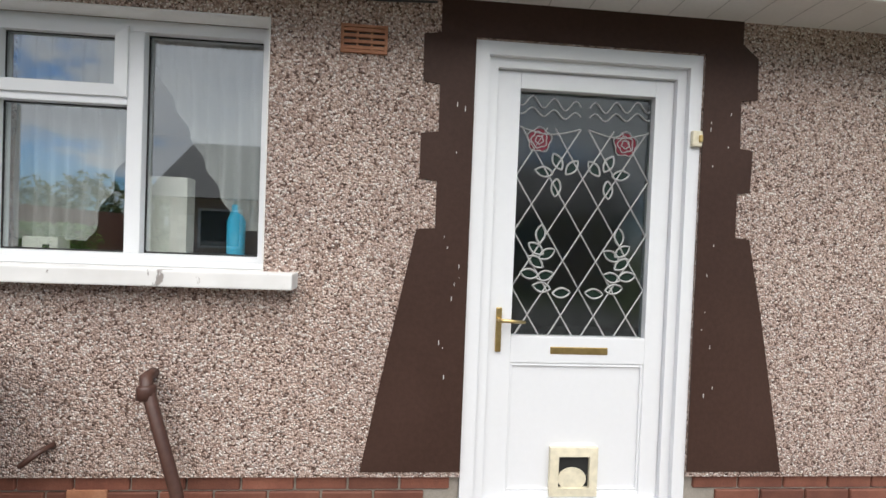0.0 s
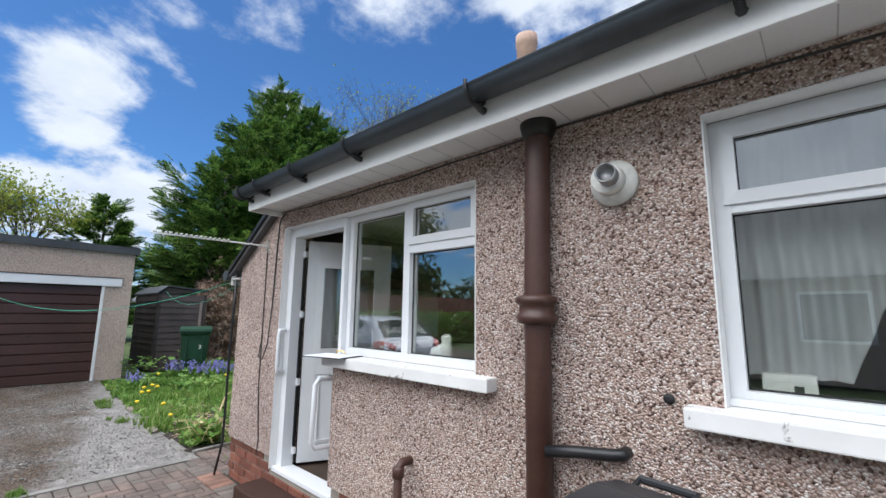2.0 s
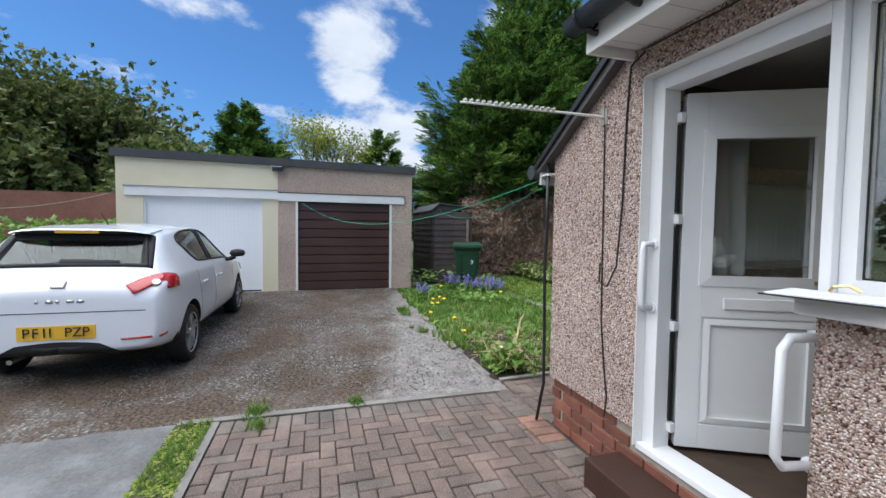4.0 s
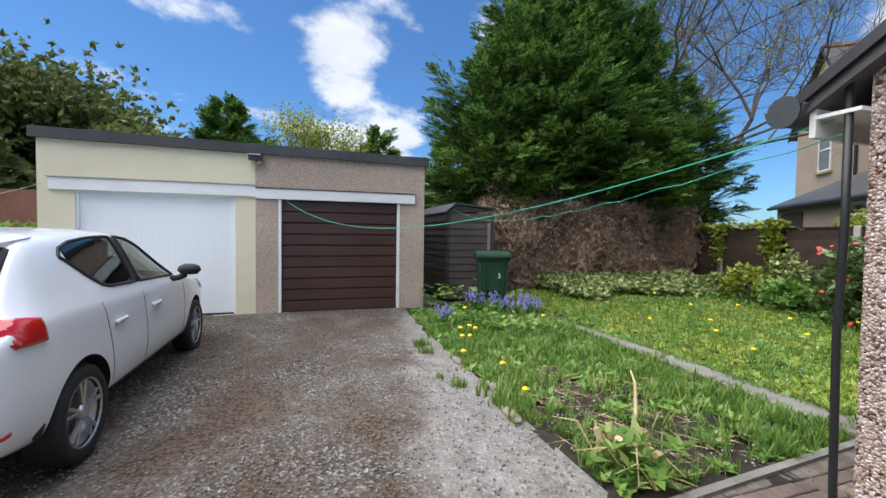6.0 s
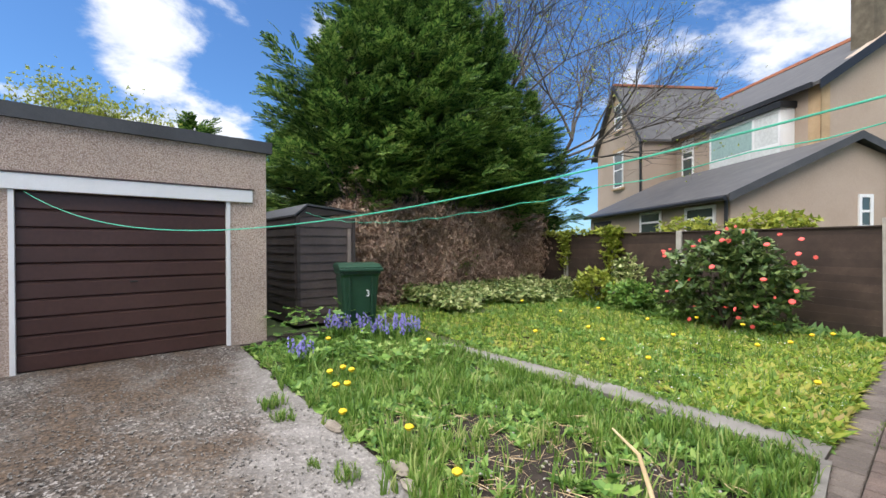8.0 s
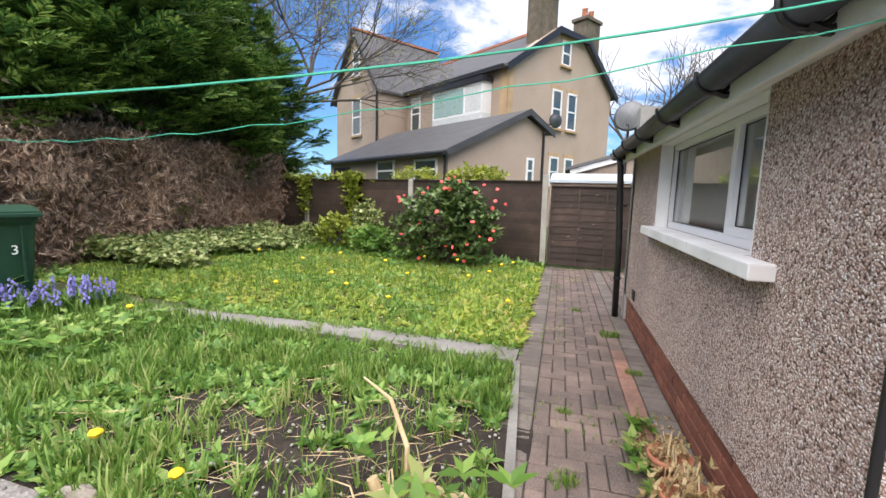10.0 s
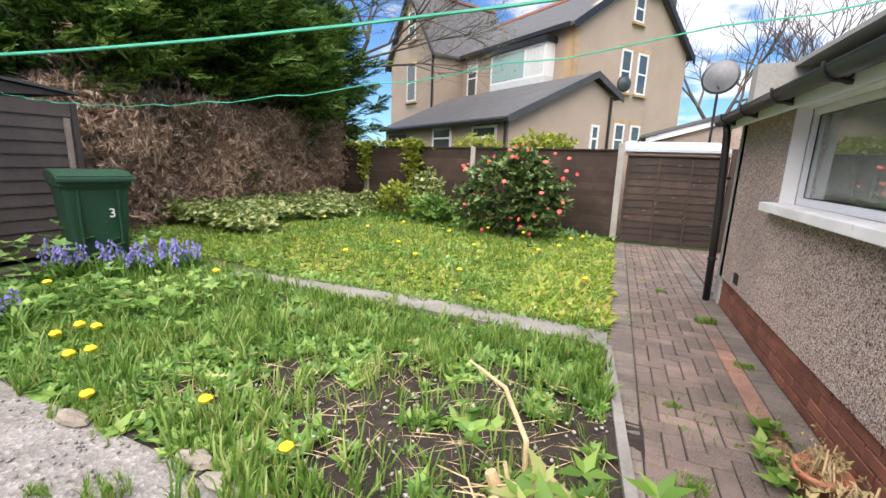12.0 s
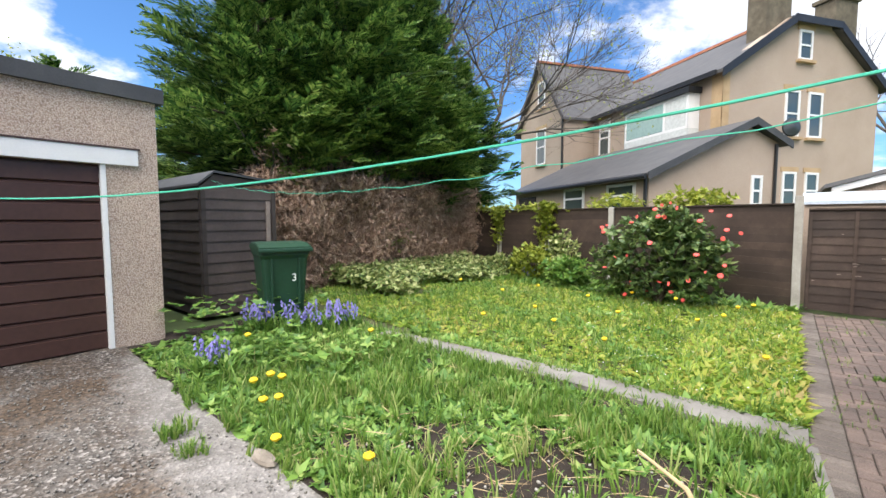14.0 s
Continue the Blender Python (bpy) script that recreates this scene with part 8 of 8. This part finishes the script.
foliage(RB, q, .06, .11, rosette(RB, 4, 1, .7, .5), M_YELLOW_IVY, "leaves", s)
for x, y, z, r, n in ((-8.6, 10.4, 1.75, .55, 420), (-10.2, 10.6, 1.72, .5, 300)):
    s = thing("forsythia_bush", (x, y, 0), "yellow-green bush rising behind the fence", "bush")
    part("stem", tube(B(), [(x, y, 0), (x, y, z)], [.03, .01], 5), M_BARK, s)
    foliage(RB, blob_points(RB, n, (x, y, z), (r * 1.4, .4, .32), .3), .07, .13, rosette(RB, 5, 1, .5, .6), M_YELLOW_IVY, "crown", s)

# dead clipped hedge face
hedge = thing("dead_hedge", (-14.3, 7.5, 0.1), "brown dead side of a conifer hedge", "hedge")
nh = 30000
hx = -14.35 + RB.normal(0, .16, nh)
hy = RB.uniform(4.1, 10.7, nh)
hz = RB.uniform(0.1, 2.35, nh)
lump = np.array([n2(a, b, 1.1, 9) for a, b in zip(hy, hz)])
hx += .28 * lump - 0.10 * (hz > 2.2)
tw = tuft(RB, 6, 1.0, 0.9, 0.05)
hp = np.stack([hx, hy, hz], 1)
foliage(RB, hp, .07, .16, tw, M_DEAD, "twig_mass", hedge, 3.1)
# added dark filler box, standing in for the shade deep among the twigs
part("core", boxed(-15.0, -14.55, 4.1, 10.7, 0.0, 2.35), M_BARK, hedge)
foliage(RB, np.stack([-14.15 + RB.normal(0, .05, 70), 7.5 + RB.normal(0, .35, 70), 1.0 + RB.normal(0, .15, 70)], 1), .06, .12, rosette(RB, 4, 1, .5, .6), M_GRASS, "green_shoots", hedge)


for k in range(70):
    y = RB.uniform(4.6, 10.4)
    z = 2.1 + RB.uniform(-.3, .2)
    x = -14.6 + RB.normal(0, .12)
    l = RB.uniform(.5, 1.1)
    dy, dx = RB.normal(0, .5), RB.uniform(-.2, .35)
    part("bare_limb", tube(B(), [(x, y, z - .4), (x + dx * l * .4, y + dy * l * .5, z + l * .5), (x + dx * l, y + dy * l, z + l)], [.028, .02, .006], 4), M_TWIG, hedge)
q = np.stack([-14.75 + RB.normal(0, .22, 2200), RB.uniform(4.3, 10.6, 2200), 2.2 + RB.uniform(0, 1, 2200) ** 2.2 * 0.9], 1)
foliage(RB, q, .06, .14, tw, M_DEAD, "upper_twig_mass", hedge, 3.1)


def spray(rng):
    """A flat fan of conifer foliage, length 1 along x."""
    V, F, o = [], [], 0
    for k in range(9):
        t = 0.08 + 0.87 * k / 8
        for sd in (-1, 1):
            ln = (0.44 * (1 - t) + 0.12) * rng.uniform(.75, 1.2)
            a = sd * rng.uniform(.45, .85)
            b = np.array([t, 0, -.10 * t * t])
            e = b + ln * np.array([math.cos(a), math.sin(a), rng.uniform(-.14, .10)])
            w = 0.045 * np.array([-math.sin(a), math.cos(a), 0])
            mid = (b + e) / 2 + [0, 0, .02]
            V.append(np.array([b, mid - w, e, mid + w]))
            F.append(np.array([(0, 1, 2), (0, 2, 3)]) + o)
            o += 4
    return np.concatenate(V), np.concatenate(F)


def aim(rng, pos, dirs, scale):
    """Placing matrices whose x axis points along dirs."""
    x = dirs / np.linalg.norm(dirs, axis=1)[:, None]
    up = np.array([0, 0, 1.0]) + rng.normal(0, .35, x.shape)
    y = np.cross(up, x)
    y /= np.linalg.norm(y, axis=1)[:, None]
    z = np.cross(x, y)
    M = np.zeros((len(pos), 4, 4))
    M[:, :3, 0], M[:, :3, 1], M[:, :3, 2] = x * scale[:, None], y * scale[:, None], z * scale[:, None]
    M[:, :3, 3], M[:, 3, 3] = pos, 1
    return M


def conifer(name, cones, label, seed, dens, smin=.5, smax=1.0):
    rng = np.random.default_rng(seed)
    cx, cy = cones[0][0], cones[0][1]
    t = thing(name, (cx, cy, gh(cx, cy)), label, "tree")
    P, D, S = [], [], []
    for x, y, zb, zt, r in cones:
        part("trunk", tube(B(), [(x, y, -.1), (x + .1, y, zt * .4), (x, y, zt * .9)], [.16, .12, .03], 8), M_BARK, t)
        # boughs sweep out and up, each carrying sprays along its outer part
        nb = int(dens * .062 * r * (zt - zb)) + 8
        for k in range(nb):
            u = ((k + rng.uniform(0, 1)) / nb) ** 1.1
            q = k * 2.399 + rng.normal(0, .25)
            h_ = zb + (zt - zb) * u
            prof = min(1.0, (1 - u) * 1.45 + .05) ** .62 * min(1.0, .78 + u * 1.6)
            ln = r * prof * rng.uniform(.52, 1.12) * (1 + .55 * noise.noise(Vector((math.cos(q) * 1.3 + x, math.sin(q) * 1.3 + y, h_ * .9))))
            h0 = zb + (zt - zb) * u - .25 * ln
            rise = ln * rng.uniform(-.12, .62) * (.6 + u)
            m = int(14 + 14 * ln)
            w = rng.uniform(.30, 1.0, m) ** .7
            side = np.array([-math.sin(q), math.cos(q), 0])
            base = np.array([x, y, h0])
            tip = np.array([math.cos(q) * ln, math.sin(q) * ln, 0])
            off = rng.normal(0, 1, (m, 1)) * side * (.24 * ln * (1.15 - w))[:, None]
            pos = base + tip * w[:, None] + off + np.stack([0 * w, 0 * w, rise * w ** 1.6 + rng.normal(0, .10, m)], 1)
            d = np.array([math.cos(q), math.sin(q), .22]) + off * 1.3 + rng.normal(0, .22, (m, 3)) + np.stack([0 * w, 0 * w, .35 * u + 0 * w], 1)
            P.append(pos)
            D.append(d)
            S.append(rng.uniform(smin, smax, m) * (1 - .3 * u) * (.72 + .35 * w))
            if k % 4 == 0:
                part("limb", tube(B(), [base, base + tip * .5 + np.array([0, 0, rise * .33]), base + tip * .9 + np.array([0, 0, rise * .85])], [.05, .03, .008], 4), M_BARK, t)
    P, D, S = np.concatenate(P), np.concatenate(D), np.concatenate(S)
    sp = [spray(rng) for _ in range(3)]
    w = rng.integers(0, 3, len(P))
    V, F, o = [], [], 0
    M = aim(rng, P, D, S)
    for i in range(3):
        v, f = scatter(*sp[i], M[w == i])
        V.append(v)
        F.append(f + o)
        o += len(v)
    c = from_arrays("crown", np.concatenate(V), np.concatenate(F), M_CONIFER)
    under(c, t)
    return t


conifer("conifer_tree", [(-15.9, 6.2, 2.6, 8.0, 2.3), (-16.3, 8.2, 2.7, 9.4, 2.5), (-16.0, 9.8, 2.2, 8.2, 2.4), (-15.5, 4.9, 2.5, 6.4, 1.8), (-17.5, 7.4, 2.5, 10.4, 2.4), (-15.5, 8.6, 2.6, 7.2, 1.7), (-15.4, 11.1, 2.1, 6.2, 1.7), (-15.3, 6.9, 2.6, 7.5, 1.7), (-15.3, 10.0, 2.3, 5.6, 1.5)], "tall dense green conifers above a dead hedge", 21, 240, .26, .56)
conifer("conifer_tree", [(-31, -4.2, 1.0, 8.3, 2.7)], "dark pine behind the garages", 22, 110, .7, 1.2)
conifer("conifer_tree", [(-27, 3.6, 1.0, 6.5, 1.7), (-24.5, 7.4, 1.0, 6.4, 2.0)], "distant dark green conifers", 23, 110, .6, 1.1)


def branchy(name, x, y, h, label, seed, depth=6, leaves=None, nleaf=0, lsize=(.05, .1), r0=.2, spread=.42, full=4):
    """A broadleaf tree: forking limbs, with leaves near the twig ends."""
    rng = random.Random(seed)
    t = thing(name, (x, y, gh(x, y)), label, "tree")
    tips = []
    bt, bl = B(), B()

    def grow(p, d, ln, r, k):
        q = p + d * ln
        mid = p + d * ln * .5 + Vector((rng.uniform(-1, 1), rng.uniform(-1, 1), 0)) * ln * .05
        tube(bt if k < 2 else bl, [p, mid, q], [r, r * .88, r * .72], 8 if k < 2 else (5 if k < 4 else 3), False)
        if k >= depth:
            tips.append(q)
            return
        if k > 2:
            tips.append(q)
        n = 3 if k < full else 2
        for i in range(n):
            e = Vector((rng.gauss(0, spread), rng.gauss(0, spread), rng.gauss(.12, spread * .6)))
            grow(q, (d + e).normalized(), ln * rng.uniform(.66, .84), r * .62, k + 1)
    grow(Vector((x, y, -.1)), Vector((0, 0, 1)), h * .26, r0, 0)
    part("trunk", bt, M_BARK, t)
    part("branchwork", bl, M_TWIG, t)
    if leaves:
        rg = np.random.default_rng(seed)
        tp = np.array(tips)
        c = tp[rg.integers(0, len(tp), nleaf)] + rg.normal(0, .28 if lsize[0] < .1 else .65, (nleaf, 3))
        foliage(rg, c, *lsize, rosette(rg, 4, 1, .5, .7), leaves, "leaves", t, 2.5)
    return t


branchy("bare_tree", -18.0, 15.6, 14.5, "tall bare tree with fine grey branches", 3, 8, M_YELLOW_IVY, 1800, (.05, .10), .17, .52, 6)
branchy("bare_tree", -18.6, 13.2, 12.5, "spreading bare tree with fine grey twigs", 17, 8, M_YELLOW_IVY, 1600, (.05, .10), .16, .50, 6)
branchy("bare_tree", -2.0, 30.0, 12.0, "distant bare tree beyond the roofs", 8, 6, None, 0, (.05, .1), .22)
branchy("bare_tree", 3.5, 33.0, 12.0, "distant bare tree behind the neighbouring roofs", 14, 6, None, 0, (.05, .1), .22)
for i, (x, y, h, n) in enumerate(((-24, -9.6, 7.9, 6000), (-27, -8.6, 6.6, 3500), (-22, -14, 9.0, 7000), (-30, -12, 7.0, 2500))):
    branchy("leafy_tree", x, y, h, "leafy green tree behind the garages", 40 + i, 5, M_TREE, n, (.16, .34), .25, .45)
branchy("pale_bush", -25, 0.3, 7.2, "pale budding bush behind the garage roof", 61, 6, M_YELLOW_IVY, 3200, (.06, .13), .10, .30)
for k in range(9):
    x, y = -19.5 - (k % 3) * 2.2, -4.5 - k * 1.5
    s = thing("background_shrub", (x, y, 0), "dense green shrubs behind the brick wall", "shrub")
    part("stem", tube(B(), [(x, y, 0), (x, y, 2)], [.08, .03], 6), M_BARK, s)
    rs = np.random.default_rng(300 + k)
    foliage(rs, blob_points(rs, 1100, (x, y, 2.6), (1.9, 1.9, 2.0), .4), .18, .34, rosette(rs, 5, 1, .5, .6), M_TREE, "crown", s)
far = np.random.default_rng(77)
for k in range(9):
    x, y = -24 + 4.1 * k, -24 + 1.3 * math.sin(k * 2.3)
    s = thing("background_shrub", (x, y, 0), "green shrubs beyond the bungalow opposite", "shrub")
    foliage(far, blob_points(far, 900, (x, y, 2.0), (2.6, 1.8, 2.3 + .5 * math.sin(k * 1.7)), .4), .2, .38, rosette(far, 5, 1, .5, .6), M_TREE, "crown", s)
for k in range(7):
    x, y = -17 - 2.2 * k, 12.5 + 1.2 * k
    s = thing("background_shrub", (x, y, 0), "green shrubs beyond the hedge", "shrub")
    foliage(far, blob_points(far, 700, (x, y, 1.6), (1.8, 1.5, 1.9), .4), .2, .36, rosette(far, 5, 1, .5, .6), M_TREE, "crown", s)

# red brick boundary wall and bank beside the garages
bw = solid("boundary_wall", boxed(-17.2, -16.9, -22, -3.5, 0, 2.35), surface("distant red brickwork", (.17, .07, .05), (.24, .105, .075), (.31, .15, .11), 1.2, 18, .85, .5), "red brick boundary wall beyond the garages", "boundary wall", kind="structure")
s = thing("low_hedge", (-15.5, -9, 0), "low green hedge before the brick wall", "hedge")
q = np.stack([far.normal(-15.2, .4, 3000), far.uniform(-17, -3.9, 3000), far.uniform(.1, 1.55, 3000)], 1)
foliage(far, q, .10, .2, rosette(far, 5, 1, .5, .6), M_LEAF_DK, "leaves", s)

# ---- clothes lines ----
def sagging(a, b, sag, r, mat, label, n=26, wob=0.0):
    a, b = Vector(a), Vector(b)
    pts = [a.lerp(b, i / n) - Vector((0, 0, 4 * sag * (i / n) * (1 - i / n) + (wob * math.sin(i * 2.1) if 0 < i < n else 0))) for i in range(n + 1)]
    return solid("washing_line", tube(B(), pts, r, 5), mat, label, "washing line")


sagging((-5.95, 1.775, 1.85), (-12.32, -0.20, 1.98), 0.40, 0.003, M_GREEN_LINE, "green plastic washing line strung to the garage")
sagging((-5.93, 1.78, 1.80), (-13.03, 2.95, 1.97), 0.25, 0.0022, M_GREEN_LINE, "thin green washing line strung to the shed", 40, .008)
sagging((-12.32, -3.4, 2.1), (-16.9, -9.5, 2.0), 0.25, 0.004, M_STRING, "pale line strung from the garage to the wall")
ra = thing("line_bracket", (-5.13, 1.75, 2.12), "folded washing line arm wrapped in pale line", "bracket")
part("arm", tube(B(), [(-5.33, WY, 2.14), (-5.32, 1.62, 2.14), (-5.29, 0.85, 2.13)], [.010, .008, .006], 6), M_WHITE, ra)
bm = B()
for k in range(16):
    y = 0.87 + k * .036
    tube(bm, [(-5.30, y, 2.142), (-5.30, y + .018, 2.148)], .011, 6)
part("wrapped_line", bm, M_STRING, ra)
part("plate", boxed(-5.35, -5.29, WY - .008, WY, 2.09, 2.19, .002), M_POST, ra)

# ---- bungalow opposite, seen in the window glass ----
opp = thing("bungalow", (-4, -10, 0), "white rendered bungalow with a grey roof across the drive", "house")
part("wall", boxed(-7.4, 7, -14, -9.5, 0, 2.5), M_DASH_GARAGE, opp)
part("roof", prism(B(), [(-7.9, -9.0, 2.45), (-7.9, -14.5, 2.45), (-7.9, -11.75, 4.6)], (15.4, 0, 0)), M_SLATE, opp)
for x in (-6.5, -2, 3):
    w = part("window", boxed(x, x + 1.2, -9.5, -9.46, 1.0, 2.1), M_NEXT_GLASS, opp)
    part("frame", ring_frame(x - .05, x + 1.25, .95, 2.15, .07, -9.48, -9.44, MY, 0), M_UPVC, w)

# ---- bricks of the plinths ----
def brick_mesh(name, lx, ly, lz, mat, bev=0.004):
    bm = boxed(-lx / 2, lx / 2, -ly / 2, ly / 2, 0, lz)
    bmesh.ops.bevel(bm, geom=[e for e in bm.edges], offset=bev, segments=1, affect="EDGES")
    me = bpy.data.meshes.new(name)
    bm.to_mesh(me)
    bm.free()
    me.materials.append(mat)
    return me


BR = random.Random(6)
bk_n = brick_mesh("brick", 0.215, 0.03, 0.065, M_BRICK)
bk_h = brick_mesh("brick", 0.1025, 0.03, 0.065, M_BRICK)
bk_w = brick_mesh("brick", 0.03, 0.215, 0.065, M_BRICK)
for c in range(5):
    z = -0.005 + c * 0.075
    x = WX + 0.11 + (0.1125 if c % 2 else 0.0)
    if c % 2:
        o = new("brick", bk_h)
        o.matrix_basis = Matrix.Translation((WX + 0.057, WY + 0.034, z))
        under(o, plinth_n)
    while x < 3.2:
        if not (z > .19 and -5.1 < x < -4.05) and not (z > .12 and 0.2 < x < 1.40):
            o = new("brick", bk_n)
            o.matrix_basis = Matrix.Translation((x + 0.03, WY + 0.034 + BR.uniform(-.002, .002), z))
            under(o, plinth_n)
        x += 0.225
    if z < 0.27:
        y = WY + 0.15 + (0.1125 if c % 2 else 0)
        while y < 5.8:
            o = new("brick", bk_w)
            o.matrix_basis = Matrix.Translation((WX + 0.034 + BR.uniform(-.002, .002), y, z))
            under(o, plinth_w)
            y += 0.225

# ---- block paving ----
PV = {}


def block(x0, x1, y0, y1, mat, parent, rest):
    """One paving block with a small joint; full blocks share their mesh."""
    if x1 - x0 < .02 or y1 - y0 < .02:
        return
    j = 0.0035
    key = (round(x1 - x0, 3), round(y1 - y0, 3), mat.name)
    if key not in PV:
        bm = boxed(-(x1 - x0) / 2 + j, (x1 - x0) / 2 - j, -(y1 - y0) / 2 + j, (y1 - y0) / 2 - j, -0.05, 0.0)
        bmesh.ops.bevel(bm, geom=[e for e in bm.edges if all(v.co.z > -.01 for v in e.verts)], offset=0.006, segments=1, affect="EDGES")
        PV[key] = bpy.data.meshes.new("block")
        bm.to_mesh(PV[key])
        bm.free()
        PV[key].materials.append(mat)
    cx, cy = (x0 + x1) / 2, (y0 + y1) / 2
    m = Matrix.Translation((cx, cy, gh(cx, cy) + 0.006 + BR.uniform(-.003, .003))) @ Matrix.Rotation(BR.uniform(-.012, .012), 4, "X") @ Matrix.Rotation(BR.uniform(-.012, .012), 4, "Y")
    if parent is not None:
        o = new("block", PV[key])
        o.matrix_basis = m
        under(o, parent)
    else:
        rest.append((PV[key], m))


def herringbone(x0, x1, y0, y1):
    a = 0.1
    n = int(max(x1 - x0, y1 - y0) / a) + 6
    for i in range(-n * 2, n * 2):
        for k in range(-n, n):
            ox, oy = i + 2 * k, i - 2 * k
            for w, h, dx, dy in ((2, 1, 0, 0), (1, 2, 0, 1)):
                p, q = x0 + (ox + dx) * a, y0 + (oy + dy) * a
                r = (max(p, x0), min(p + w * a, x1), max(q, y0), min(q + h * a, y1))
                if r[0] < r[1] - .015 and r[2] < r[3] - .015:
                    yield r


def joined(name, rest, label):
    by = {}
    for me, m in rest:
        by.setdefault(me.materials[0], []).append((me, m))
    for mat, items in by.items():
        bm = B()
        for me, m in items:
            nb = len(bm.verts)
            bm.from_mesh(me)
            bm.verts.ensure_lookup_table()
            for v in bm.verts[nb:]:
                v.co = m @ v.co
        solid(name, bm, mat, label, "paving", kind="stuff")


paving = thing("block_paving", (-5, 0.6, 0), "red-brown herringbone block paving beside the bungalow", "paving", kind="structure")
side_path = thing("block_path", (-6.3, 5, 0), "narrow block-paved path with charcoal borders", "path", kind="structure")
rest = []
cnt = 0
for r in sorted(herringbone(-6.30, 3.4, -0.57, 1.58), key=lambda r: r[0]):
    cnt += 1
    odd = BR.random()
    block(*r, M_PAVER_RED if odd < .93 else M_PAVER_GREY, paving if cnt <= 290 else None, rest)
y = -0.57
while y < 1.66:
    block(-6.50, -6.30, y, y + .1, M_PAVER_GREY, None, rest)
    y += .1
x = -6.30
while x < 3.4:
    block(x, x + .1, 1.58, 1.78, M_PAVER_GREY if x > -5.7 or x < -6.1 else M_PAVER_ORANGE, None, rest)
    x += .1
joined("block_paving_rest", rest, "red-brown block paving with charcoal border")
rest = []
n = 0
y = 1.80
while y < 9.1:
    near = y < 5.2
    for xa, xb in ((-6.93, -6.73), (-6.01, -5.85)):
        if xa < path_edge(y) - 0.1 and y < 3.4:
            xa = path_edge(y)
        block(xa, xb, y, y + .1, M_PAVER_GREY, side_path if near else None, rest)
    y += .1
y = 1.80
while y < 9.1:
    block(-6.13, -6.01, y, y + .2, M_PAVER_ORANGE if 1.9 < y < 4.6 else M_PAVER_RED, side_path if y < 5.2 else None, rest)
    y += .2
for r in herringbone(-6.73, -6.13, 1.80, 9.1):
    block(*r, M_PAVER_RED, side_path if r[2] < 5.0 else None, rest)
x = -6.55
for r in herringbone(-6.55, -5.90, 1.68, 1.80):
    block(*r, M_PAVER_RED, None, rest)
for r in herringbone(-5.84, -5.2, 5.95, 9.1):
    block(*r, M_PAVER_RED, None, rest)
joined("block_path_rest", rest, "far end of the block-paved path")
